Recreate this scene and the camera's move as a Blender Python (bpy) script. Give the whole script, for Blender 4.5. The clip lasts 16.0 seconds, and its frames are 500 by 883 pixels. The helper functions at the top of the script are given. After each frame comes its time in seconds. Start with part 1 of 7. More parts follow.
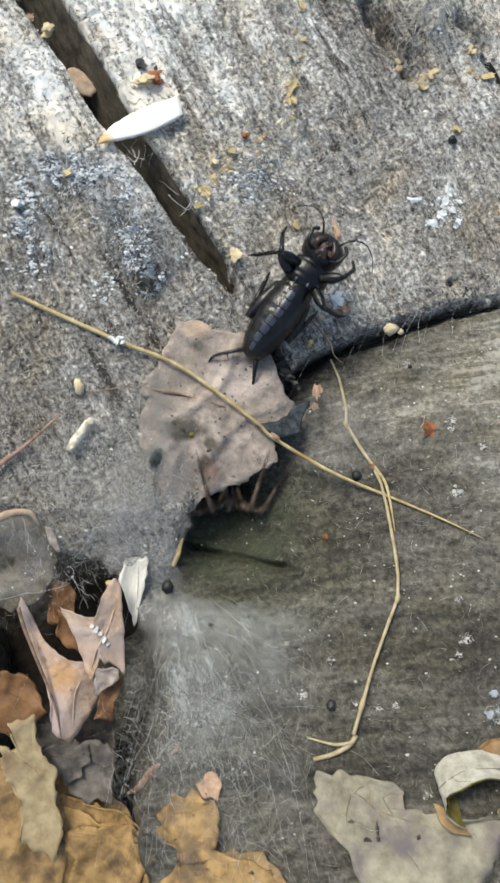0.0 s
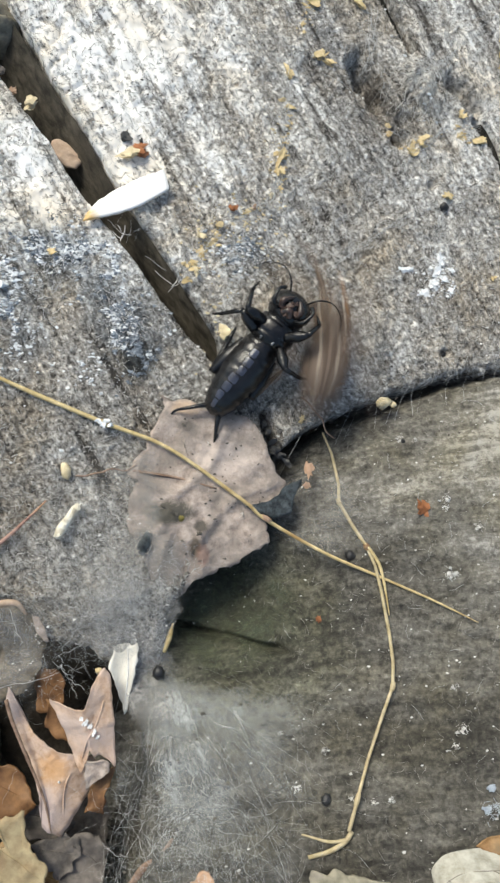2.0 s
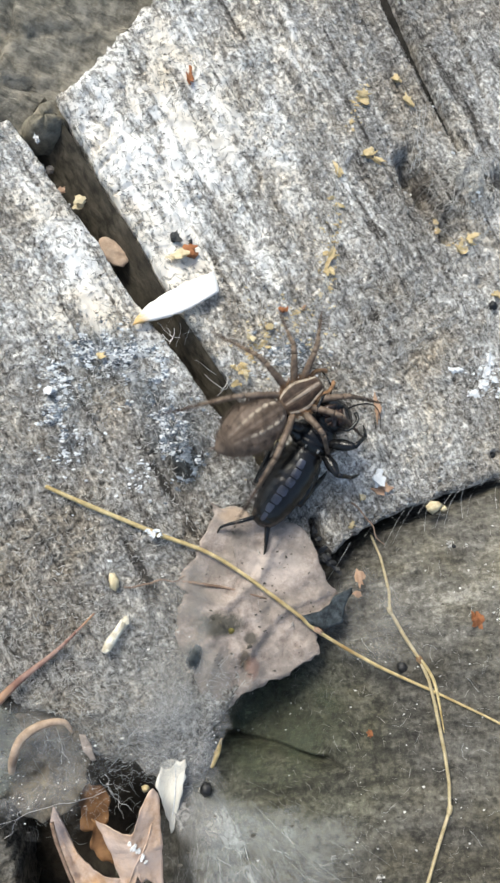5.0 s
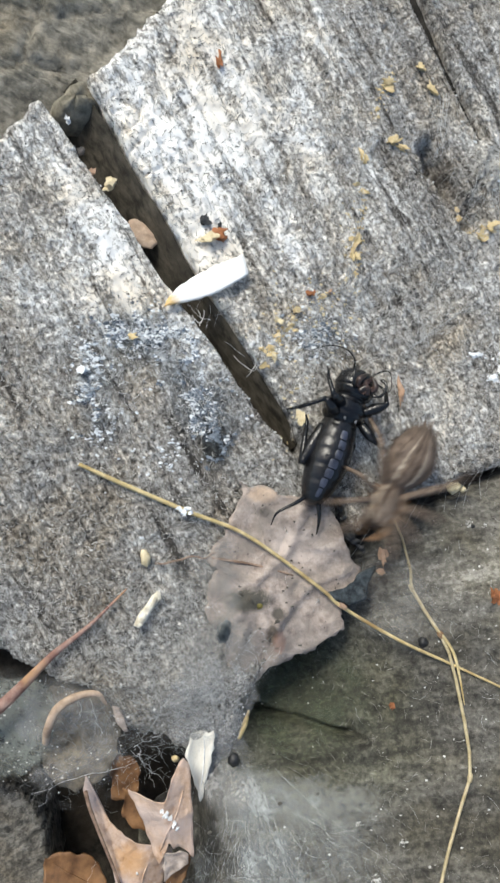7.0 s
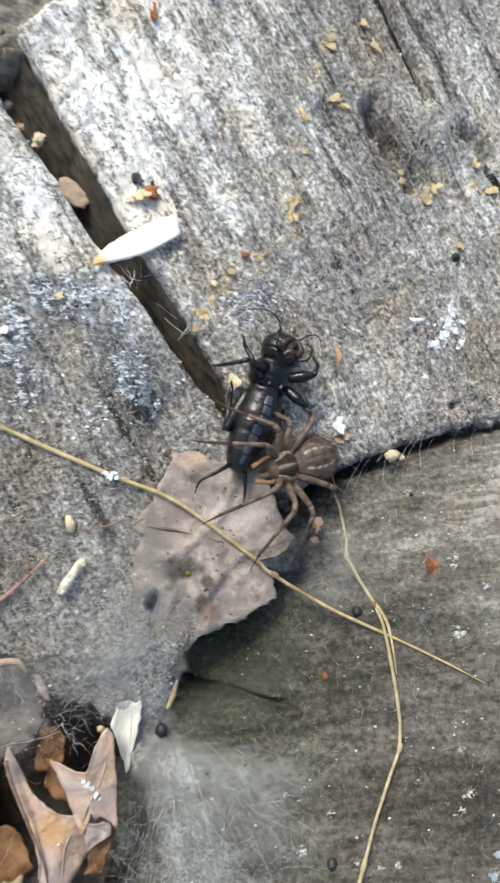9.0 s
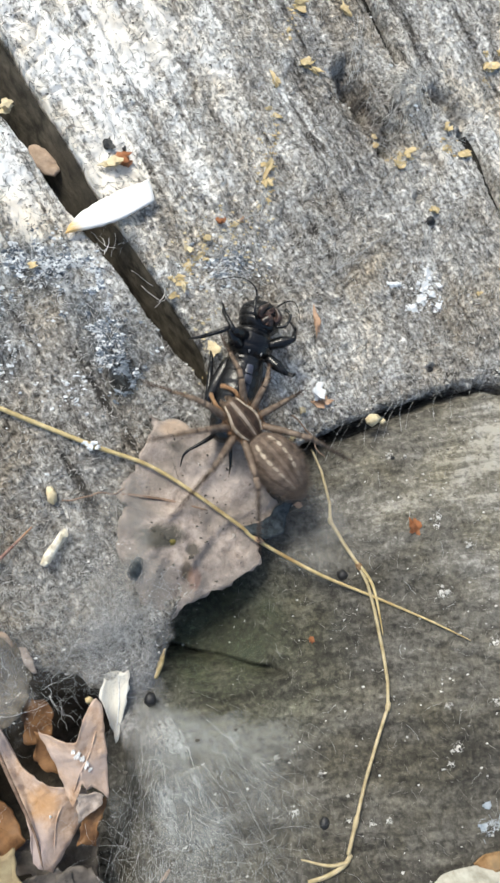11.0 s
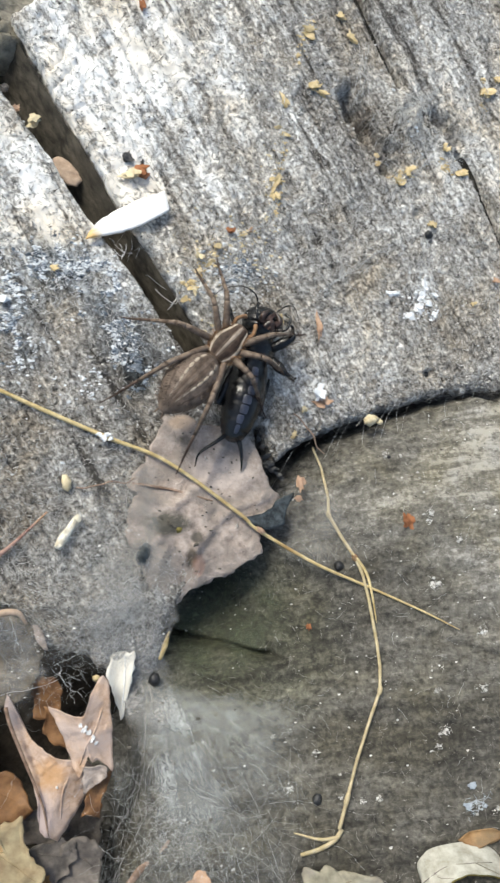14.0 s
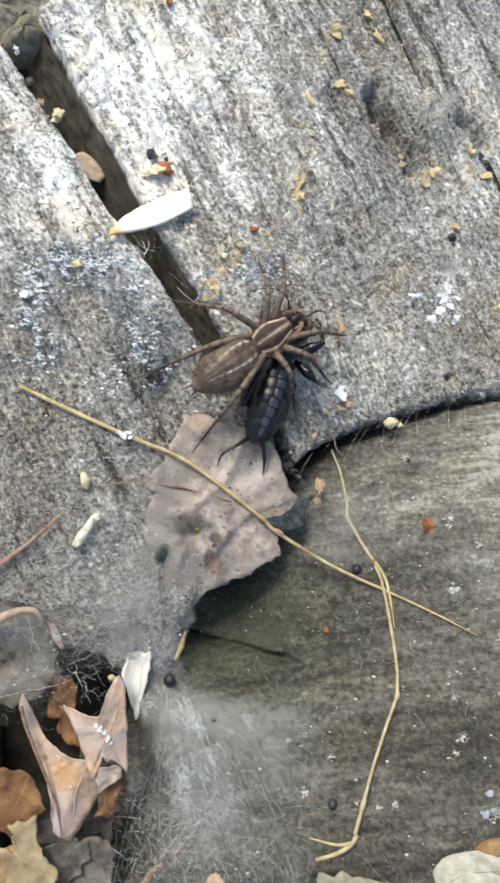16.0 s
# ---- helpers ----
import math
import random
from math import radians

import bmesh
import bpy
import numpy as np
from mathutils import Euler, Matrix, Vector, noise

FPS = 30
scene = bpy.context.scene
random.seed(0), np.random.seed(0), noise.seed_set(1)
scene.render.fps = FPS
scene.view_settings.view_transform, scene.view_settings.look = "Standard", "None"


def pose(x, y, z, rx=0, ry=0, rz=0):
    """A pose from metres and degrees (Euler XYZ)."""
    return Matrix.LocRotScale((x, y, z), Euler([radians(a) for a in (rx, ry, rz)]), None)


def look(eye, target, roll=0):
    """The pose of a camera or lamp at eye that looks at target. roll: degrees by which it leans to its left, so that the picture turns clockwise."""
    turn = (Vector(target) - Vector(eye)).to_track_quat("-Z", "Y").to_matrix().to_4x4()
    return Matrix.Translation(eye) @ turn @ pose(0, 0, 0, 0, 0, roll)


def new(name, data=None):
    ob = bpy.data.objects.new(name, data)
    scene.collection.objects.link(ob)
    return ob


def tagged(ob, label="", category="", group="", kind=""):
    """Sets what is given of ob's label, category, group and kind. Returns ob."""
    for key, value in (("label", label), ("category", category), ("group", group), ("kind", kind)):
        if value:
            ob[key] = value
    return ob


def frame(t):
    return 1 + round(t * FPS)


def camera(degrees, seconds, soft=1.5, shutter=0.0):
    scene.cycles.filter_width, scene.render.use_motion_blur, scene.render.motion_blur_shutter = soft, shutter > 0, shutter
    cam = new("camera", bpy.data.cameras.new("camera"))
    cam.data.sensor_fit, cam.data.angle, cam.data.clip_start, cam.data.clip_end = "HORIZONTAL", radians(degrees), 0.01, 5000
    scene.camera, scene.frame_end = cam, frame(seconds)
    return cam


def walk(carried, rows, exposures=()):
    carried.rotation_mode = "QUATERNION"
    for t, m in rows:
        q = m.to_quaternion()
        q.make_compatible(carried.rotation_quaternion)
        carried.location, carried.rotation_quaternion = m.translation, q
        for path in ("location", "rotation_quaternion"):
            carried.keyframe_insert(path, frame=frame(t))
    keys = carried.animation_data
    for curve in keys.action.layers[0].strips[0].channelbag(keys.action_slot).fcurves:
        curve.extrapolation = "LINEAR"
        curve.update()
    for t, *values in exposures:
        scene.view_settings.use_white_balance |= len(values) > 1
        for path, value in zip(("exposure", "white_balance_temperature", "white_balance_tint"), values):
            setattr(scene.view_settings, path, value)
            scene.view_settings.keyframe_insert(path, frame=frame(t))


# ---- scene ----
# One unit of the plan is a millimetre; MM turns it into metres.
MM = 0.001
cam = camera(40.0, 16.0, soft=2.5, shutter=0.7)
PATH = [
    (0, -0.01771, -0.05461, 0.10567, 5.43, -8.45, 0.47),
    (0.5, -0.01757, -0.05043, 0.10487, 5.15, -8.12, -0.66),
    (1, -0.01880, -0.04707, 0.10531, 5.10, -7.83, -0.48),
    (1.5, -0.01803, -0.04578, 0.10529, 4.86, -7.95, 0.00),
    (2, -0.01649, -0.04216, 0.10511, 5.55, -8.54, -0.17),
    (2.5, -0.01774, -0.04359, 0.10115, 4.22, -8.91, 0.50),
    (3, -0.01048, -0.04092, 0.10331, 4.80, -8.26, -0.74),
    (3.5, -0.01473, -0.03690, 0.09837, 4.97, -8.43, -1.85),
    (4, -0.01243, -0.03133, 0.10088, 6.09, -7.88, -1.36),
    (4.5, -0.02115, -0.03070, 0.10234, 6.16, -8.05, -0.46),
    (4.7, -0.02308, -0.02780, 0.10324, 6.75, -8.35, -0.16),
    (6.8, -0.02892, -0.03040, 0.10419, 5.68, -10.15, 0.95),
    (7, -0.03147, -0.02946, 0.10451, 5.66, -10.21, 0.59),
    (7.5, -0.03078, -0.02813, 0.10603, 5.44, -10.11, 0.76),
    (8, -0.02871, -0.02728, 0.10641, 5.52, -10.01, 1.23),
    (8.5, -0.02745, -0.02523, 0.10659, 5.39, -9.57, 1.30),
    (9, -0.02163, -0.03313, 0.10327, 4.91, -10.79, 0.80),
    (9.5, -0.01853, -0.03095, 0.09947, 5.90, -9.08, -0.41),
    (10, -0.01540, -0.03808, 0.10152, 4.57, -9.98, -0.83),
    (10.2, -0.01792, -0.03489, 0.10121, 4.35, -10.66, -1.24),
    (12.3, -0.02331, -0.04573, 0.10882, 4.94, -13.15, -0.39),
    (12.5, -0.01919, -0.04697, 0.10967, 5.09, -12.52, -0.80),
    (13, -0.01927, -0.04380, 0.10940, 5.37, -12.71, -0.60),
    (13.5, -0.02450, -0.04229, 0.10809, 5.45, -11.97, 0.12),
    (14, -0.02331, -0.04061, 0.10828, 5.65, -12.27, 0.25),
    (14.5, -0.02109, -0.04162, 0.10720, 5.49, -12.22, 0.14),
    (15, -0.02213, -0.04178, 0.10683, 5.39, -12.52, 0.47),
    (15.5, -0.02771, -0.03899, 0.10606, 5.22, -11.82, 1.24),
    (16, -0.02596, -0.04020, 0.10696, 5.29, -12.22, 1.35),
]
walk(cam, [(t, pose(x, y, z, rx, ry, rz)) for t, x, y, z, rx, ry, rz in PATH], exposures=[(0, 0.16, 6740, 2), (1.6, 0.20, 6760, 2), (2.6, 0.39, 6820, 3), (3.6, 0.41, 6800, 3), (4.7, 0.37, 6680, 3), (7, 0.25, 6540, 3), (8.5, 0.29, 6540, 3), (10, 0.34, 6660, 3), (12.5, 0.34, 6680, 3), (16, 0.36, 6660, 3)])

# ---------------------------------------------------------------- light
world = bpy.data.worlds.new("sky")
scene.world = world
world.use_nodes = True
wn = world.node_tree.nodes
sky = wn.new("ShaderNodeTexSky")
sky.sky_type, sky.sun_disc = "NISHITA", False
SUN_UP, SUN_ROUND = radians(46), radians(-38)
sky.sun_elevation, sky.sun_rotation = SUN_UP, SUN_ROUND
sky.air_density, sky.dust_density, sky.ozone_density = 1.0, 3.0, 1.0
wn["Background"].inputs["Strength"].default_value = 0.145
world.node_tree.links.new(sky.outputs[0], wn["Background"].inputs["Color"])
sun = new("sun", bpy.data.lights.new("sun", "SUN"))
sun.data.energy, sun.data.angle, sun.data.color = 2.05, radians(18), (1.0, 0.96, 0.9)
sun.matrix_basis = look((math.sin(SUN_ROUND) * math.cos(SUN_UP), math.cos(SUN_ROUND) * math.cos(SUN_UP), math.sin(SUN_UP)), (0, 0, 0))


# ---------------------------------------------------------------- materials
def surface(name, dark, light, stain=None, grain=900.0, stretch=1.0, turn=0.0, wide=90.0, rough=0.85, bump=0.5, depth=0.0004,
            spread=(0.35, 0.65), stain_at=(0.5, 0.68), sheen=0.3, patch=None):
    """A two-scale material: fine grain between dark and light, wide stains, bumps; patch: colour, centre and radius (mm) of one stain."""
    m = bpy.data.materials.new(name)
    m.use_nodes = True
    nt, n = m.node_tree, m.node_tree.nodes
    ln = nt.links.new
    bsdf = n["Principled BSDF"]
    bsdf.inputs["Roughness"].default_value = rough
    bsdf.inputs["Specular IOR Level"].default_value = sheen
    tc, mp = n.new("ShaderNodeTexCoord"), n.new("ShaderNodeMapping")
    mp.vector_type = "TEXTURE"
    mp.inputs["Rotation"].default_value = (0, 0, turn)
    mp.inputs["Scale"].default_value = (1 / stretch, 1, 1)
    ln(tc.outputs["Object"], mp.inputs["Vector"])
    fine = n.new("ShaderNodeTexNoise")
    fine.inputs["Scale"].default_value, fine.inputs["Detail"].default_value, fine.inputs["Roughness"].default_value = grain, 5, 0.65
    ln(mp.outputs["Vector"], fine.inputs["Vector"])
    ramp = n.new("ShaderNodeValToRGB")
    ramp.color_ramp.elements[0].position, ramp.color_ramp.elements[1].position = spread
    ramp.color_ramp.elements[0].color, ramp.color_ramp.elements[1].color = (*dark, 1), (*light, 1)
    ln(fine.outputs["Fac"], ramp.inputs["Fac"])
    colour = ramp.outputs["Color"]
    if stain:
        broad, mask, mix = n.new("ShaderNodeTexNoise"), n.new("ShaderNodeValToRGB"), n.new("ShaderNodeMix")
        broad.inputs["Scale"].default_value, broad.inputs["Detail"].default_value, broad.inputs["Roughness"].default_value = wide, 6, 0.6
        ln(mp.outputs["Vector"], broad.inputs["Vector"])
        mask.color_ramp.elements[0].position, mask.color_ramp.elements[1].position = stain_at
        ln(broad.outputs["Fac"], mask.inputs["Fac"])
        mix.data_type = "RGBA"
        ln(mask.outputs["Color"], mix.inputs["Factor"])
        ln(colour, mix.inputs["A"])
        mix.inputs["B"].default_value = (*stain, 1)
        colour = mix.outputs["Result"]
    for tint, (px, py, pz), radius, most in patch or ():
        at, ball, mask, mix, speck, times = n.new("ShaderNodeMapping"), n.new("ShaderNodeTexGradient"), n.new("ShaderNodeValToRGB"), n.new("ShaderNodeMix"), n.new("ShaderNodeTexNoise"), n.new("ShaderNodeMath")
        at.vector_type = "TEXTURE"
        at.inputs["Location"].default_value = (px * MM, py * MM, pz * MM)
        at.inputs["Scale"].default_value = [r * MM for r in radius]
        ln(tc.outputs["Object"], at.inputs["Vector"])
        ball.gradient_type = "SPHERICAL"
        ln(at.outputs["Vector"], ball.inputs["Vector"])
        speck.inputs["Scale"].default_value, speck.inputs["Detail"].default_value, speck.inputs["Roughness"].default_value, speck.inputs["Distortion"].default_value = 420, 7, 0.8, 1.2
        ln(mp.outputs["Vector"], speck.inputs["Vector"])
        times.operation = "MULTIPLY"
        ln(ball.outputs["Fac"], times.inputs[0])
        ln(speck.outputs["Fac"], times.inputs[1])
        mask.color_ramp.elements[0].position, mask.color_ramp.elements[1].position = 0.13, 0.3
        mask.color_ramp.elements[1].color = (most, most, most, 1)
        ln(times.outputs[0], mask.inputs["Fac"])
        mix.data_type = "RGBA"
        mix.blend_type = "MIX"
        ln(mask.outputs["Color"], mix.inputs["Factor"])
        ln(colour, mix.inputs["A"])
        tone = n.new("ShaderNodeMix")
        tone.data_type = "RGBA"
        tone.inputs["Factor"].default_value = 0.85
        ln(ramp.outputs["Color"], tone.inputs["A"])
        tone.inputs["B"].default_value = (*tint, 1)
        ln(tone.outputs["Result"], mix.inputs["B"])
        colour = mix.outputs["Result"]
    ln(colour, bsdf.inputs["Base Color"])
    if bump:
        bp = n.new("ShaderNodeBump")
        bp.inputs["Strength"].default_value, bp.inputs["Distance"].default_value = bump, depth
        ln(fine.outputs["Fac"], bp.inputs["Height"])
        ln(bp.outputs["Normal"], bsdf.inputs["Normal"])
    return m


def film(name, colour, thick, grain, stretch, turn, thin=(0.15, 0.36)):
    """A veil of silk: see-through where its weave is thin."""
    m = bpy.data.materials.new(name)
    m.use_nodes = True
    n, ln = m.node_tree.nodes, m.node_tree.links.new
    bsdf = n["Principled BSDF"]
    bsdf.inputs["Base Color"].default_value = (*colour, 1)
    bsdf.inputs["Roughness"].default_value = 0.7
    tc, mp, noise_a, noise_b, ramp, times = (n.new("ShaderNode" + k) for k in ("TexCoord", "Mapping", "TexNoise", "TexNoise", "ValToRGB", "Math"))
    mp.vector_type = "TEXTURE"
    mp.inputs["Rotation"].default_value, mp.inputs["Scale"].default_value = (0, 0, turn), (1 / stretch, 1, 1)
    ln(tc.outputs["Object"], mp.inputs["Vector"])
    noise_a.inputs["Scale"].default_value, noise_a.inputs["Detail"].default_value, noise_a.inputs["Roughness"].default_value = grain, 8, 0.7
    noise_b.inputs["Scale"].default_value, noise_b.inputs["Detail"].default_value = 150, 6
    ln(mp.outputs["Vector"], noise_a.inputs["Vector"])
    ln(tc.outputs["Object"], noise_b.inputs["Vector"])
    times.operation = "MULTIPLY"
    ln(noise_a.outputs["Fac"], times.inputs[0])
    ln(noise_b.outputs["Fac"], times.inputs[1])
    ramp.color_ramp.elements[0].position, ramp.color_ramp.elements[1].position = thin
    ramp.color_ramp.elements[1].color = (thick, thick, thick, 1)
    edge, both = n.new("ShaderNodeVertexColor"), n.new("ShaderNodeMath")
    edge.layer_name = "weave"
    both.operation = "MULTIPLY"
    ln(times.outputs[0], ramp.inputs["Fac"])
    ln(ramp.outputs["Color"], both.inputs[0])
    ln(edge.outputs["Color"], both.inputs[1])
    ln(both.outputs[0], bsdf.inputs["Alpha"])
    return m


def old_wood(name, tones, turn, fibre=2100.0, speck=1900.0, stretch=0.3, mottle=0.34, streak=0.5, patches=(), rough=0.8, bump=0.8, tints=(), rift=0.15, grit=1.0, mix=(0.6, 0.75), pock=0.0, warm=(0.92, 0.82, 0.68)):
    """Weathered wood: fibres along the grain, granular specks, wide mottling, dark drying streaks; patches: (amount,
    centre, radii) of paler or darker tone, some of it painted glare or shade; tints: (colour, centre, radii, most) of
    stains and painted shade."""
    m = bpy.data.materials.new(name)
    m.use_nodes = True
    n, ln = m.node_tree.nodes, m.node_tree.links.new
    bsdf = n["Principled BSDF"]
    bsdf.inputs["Roughness"].default_value, bsdf.inputs["Specular IOR Level"].default_value = rough, 0.35
    tc, mp = n.new("ShaderNodeTexCoord"), n.new("ShaderNodeMapping")
    mp.vector_type = "TEXTURE"
    mp.inputs["Rotation"].default_value, mp.inputs["Scale"].default_value = (0, 0, turn), (1 / stretch, 1, 1)
    ln(tc.outputs["Object"], mp.inputs["Vector"])

    def noise_of(vector, size, detail, rough_, lump=0.0):
        t = n.new("ShaderNodeTexNoise")
        t.inputs["Scale"].default_value, t.inputs["Detail"].default_value, t.inputs["Roughness"].default_value, t.inputs["Distortion"].default_value = size, detail, rough_, lump
        ln(vector, t.inputs["Vector"])
        return t.outputs["Fac"]

    def sums(kind, a, b):
        t = n.new("ShaderNodeMath")
        t.operation = kind
        for k, v in enumerate((a, b)):
            if isinstance(v, (int, float)):
                t.inputs[k].default_value = v
            else:
                ln(v, t.inputs[k])
        return t.outputs[0]

    def ball(centre, radii):
        at, g = n.new("ShaderNodeMapping"), n.new("ShaderNodeTexGradient")
        at.vector_type = "TEXTURE"
        at.inputs["Location"].default_value, at.inputs["Scale"].default_value = [c * MM for c in centre], [r * MM for r in radii]
        ln(tc.outputs["Object"], at.inputs["Vector"])
        g.gradient_type = "SPHERICAL"
        ln(at.outputs["Vector"], g.inputs["Vector"])
        return g.outputs["Fac"]

    fibres = noise_of(mp.outputs["Vector"], fibre, 6, 0.7)
    specks = noise_of(tc.outputs["Object"], speck, 4, 0.7)
    wide = noise_of(mp.outputs["Vector"], 95, 6, 0.65, 0.4)
    middle = noise_of(mp.outputs["Vector"], 560, 5, 0.7, 0.6)
    value = sums("MULTIPLY", sums("ADD", sums("MULTIPLY", sums("SUBTRACT", fibres, 0.5), mix[0]), sums("MULTIPLY", sums("SUBTRACT", specks, 0.5), mix[1])), grit)
    value = sums("ADD", sums("ADD", value, 0.5), sums("MULTIPLY", sums("SUBTRACT", wide, 0.5), mottle))
    value = sums("ADD", value, sums("MULTIPLY", sums("SUBTRACT", middle, 0.5), 0.45))
    flaked, shown = noise_of(mp.outputs["Vector"], 260, 6, 0.7, 0.5), n.new("ShaderNodeMapRange")
    shown.inputs["From Min"].default_value, shown.inputs["From Max"].default_value, shown.inputs["To Min"].default_value, shown.inputs["To Max"].default_value = 0.4, 0.56, 0.35, 1.3
    ln(flaked, shown.inputs["Value"])
    plates = shown.outputs["Result"]
    for amount, centre, radii in patches:
        value = sums("ADD", value, sums("MULTIPLY", sums("MULTIPLY", ball(centre, radii), plates), amount))
    value = sums("MINIMUM", value, 0.82)
    rifts, pits = noise_of(mp.outputs["Vector"], 330, 7, 0.75, 0.8), n.new("ShaderNodeMapRange")
    pits.inputs["From Min"].default_value, pits.inputs["From Max"].default_value, pits.inputs["To Min"].default_value, pits.inputs["To Max"].default_value = 0.34, 0.47, -rift, 0.0
    ln(rifts, pits.inputs["Value"])
    value = sums("ADD", value, pits.outputs["Result"])
    holes, dots = noise_of(tc.outputs["Object"], 1000, 3, 0.6, 0.6), n.new("ShaderNodeMapRange")
    dots.inputs["From Min"].default_value, dots.inputs["From Max"].default_value, dots.inputs["To Min"].default_value, dots.inputs["To Max"].default_value = 0.38, 0.46, -pock, 0.0
    ln(holes, dots.inputs["Value"])
    value = sums("ADD", value, dots.outputs["Result"])
    thin = n.new("ShaderNodeMapping")
    thin.vector_type = "TEXTURE"
    thin.inputs["Rotation"].default_value, thin.inputs["Scale"].default_value = (0, 0, turn), (16, 1, 1)
    ln(tc.outputs["Object"], thin.inputs["Vector"])
    lines, cut = noise_of(thin.outputs["Vector"], 420, 5, 0.6), n.new("ShaderNodeMapRange")
    cut.inputs["From Min"].default_value, cut.inputs["From Max"].default_value, cut.inputs["To Min"].default_value, cut.inputs["To Max"].default_value = 0.3, 0.42, -0.3 * streak, 0.0
    ln(lines, cut.inputs["Value"])
    value = sums("ADD", value, cut.outputs["Result"])
    ramp = n.new("ShaderNodeValToRGB")
    e = ramp.color_ramp.elements
    while len(e) < len(tones):
        e.new(0.5)
    for k, (at, c) in enumerate(tones):
        e[k].position, e[k].color = at, (*c, 1)
    ln(value, ramp.inputs["Fac"])
    colour = ramp.outputs["Color"]
    brown, mix = n.new("ShaderNodeMapRange"), n.new("ShaderNodeMix")
    brown.inputs["From Min"].default_value, brown.inputs["From Max"].default_value = 0.45, 0.7
    ln(noise_of(tc.outputs["Object"], 75, 6, 0.65, 0.5), brown.inputs["Value"])
    mix.data_type, mix.blend_type = "RGBA", "MULTIPLY"
    ln(brown.outputs["Result"], mix.inputs["Factor"])
    ln(colour, mix.inputs["A"])
    mix.inputs["B"].default_value = (*warm, 1)
    colour = mix.outputs["Result"]
    for tint, centre, radii, most in tints:
        mix = n.new("ShaderNodeMix")
        mix.data_type, mix.blend_type = "RGBA", "MULTIPLY"
        ln(sums("MULTIPLY", sums("MULTIPLY", ball(centre, radii), noise_of(tc.outputs["Object"], 150, 5, 0.6)), 2.2 * most), mix.inputs["Factor"])
        ln(colour, mix.inputs["A"])
        mix.inputs["B"].default_value = (*tint, 1)
        colour = mix.outputs["Result"]
    ln(colour, bsdf.inputs["Base Color"])
    bp = n.new("ShaderNodeBump")
    bp.inputs["Strength"].default_value, bp.inputs["Distance"].default_value = bump, 0.0006
    ln(value, bp.inputs["Height"])
    ln(bp.outputs["Normal"], bsdf.inputs["Normal"])
    return m


GRAIN = math.atan2(-0.86, 0.5)
# Pale patches paint glare over the weathered upper left, and a lit rim.
M_LOG = old_wood("weathered_wood", [(0.2, (0.055, 0.05, 0.045)), (0.36, (0.19, 0.178, 0.165)), (0.50, (0.345, 0.33, 0.312)), (0.62, (0.53, 0.517, 0.495)), (0.76, (0.93, 0.92, 0.9))], GRAIN, speck=1500.0, streak=1.15, grit=1.15, rift=0.12, bump=1.0, stretch=0.24, mix=(0.58, 1.0), pock=0.15,
                 # The last two tints paint shade into the knot's recesses.
                 patches=[(0.44, (-20, 30, 0), (36, 50, 60)), (0.10, (-45, 12, 0), (34, 40, 40)), (0.12, (40, 8, 0), (44, 50, 50)), (0.34, (-31, 9, 0), (9, 15, 30)), (0.3, (-20, 13, 0), (5, 16, 20)), (0.16, (14, -17, 0), (20, 16, 30)), (-0.2, (-12, 22, 0), (7, 12, 20)), (-0.1, (24, 24, 0), (12, 12, 20)), (0.16, (42, 36, 0), (26, 30, 30))], tints=[((0.95, 0.86, 0.75), (-30, -12, 0), (12, 12, 30), 0.4), ((0.46, 0.51, 0.56), (-19, -15, 0), (9, 10, 20), 0.7), ((0.5, 0.56, 0.62), (-32, -5, 0), (12, 9, 20), 0.5), ((0.42, 0.46, 0.52), (-1, -2, 0), (6, 5, 12), 1.0)] + [((0.42, 0.47, 0.53), (x, y, 0), (1.2 * r, 1.4 * r, 12), 1.0) for x, y, r in ((-33, -3.4, 4.4), (-28, -3, 4), (-24, -9, 3.6), (-20.5, -14, 4), (-35.5, -10, 3.4), (-35, -17, 3.2))] + [((0.16, 0.185, 0.21), (-18.2, -19.5, 0), (3.4, 4.4, 12), 1.5)] + [((0.55, 0.5, 0.45), (21, 26.4, 0), (5, 7, 12), 0.9), ((0.5, 0.47, 0.43), (37, 28, 0), (4, 6, 12), 0.5)])
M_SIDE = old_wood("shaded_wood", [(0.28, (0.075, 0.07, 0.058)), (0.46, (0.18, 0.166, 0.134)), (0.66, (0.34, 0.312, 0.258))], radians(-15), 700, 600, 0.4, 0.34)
# The hollow's darker patch and green tint put some of its shade into colour.
M_LOWER = old_wood("damp_wood", [(0.25, (0.021, 0.019, 0.016)), (0.41, (0.058, 0.054, 0.046)), (0.53, (0.112, 0.105, 0.091)), (0.66, (0.182, 0.172, 0.152)), (0.82, (0.38, 0.365, 0.335))], radians(4), 1000, 1250, 0.16, 0.75, 0.35,
                   patches=[(0.3, (52, -34, 5), (38, 36, 40)), (0.12, (14, -38, 0), (16, 14, 20)), (-0.06, (-3, -60, -8), (18, 15, 24))], rough=0.7, bump=0.7, rift=0.09, grit=0.7, mix=(0.45, 1.0), pock=0.09, warm=(0.9, 0.86, 0.7), tints=[((0.6, 0.68, 0.46), (-3, -61, -9), (24, 20, 28), 1.0), ((0.25, 0.25, 0.2), (5, -64.2, -10), (3.0, 1.8, 8), 1.6)])
M_DIM = old_wood("wet_board", [(0.26, (0.03, 0.03, 0.028)), (0.46, (0.115, 0.11, 0.1)), (0.66, (0.27, 0.26, 0.24))], radians(30), 1100, 1300, 0.5, 0.4, pock=0.12)
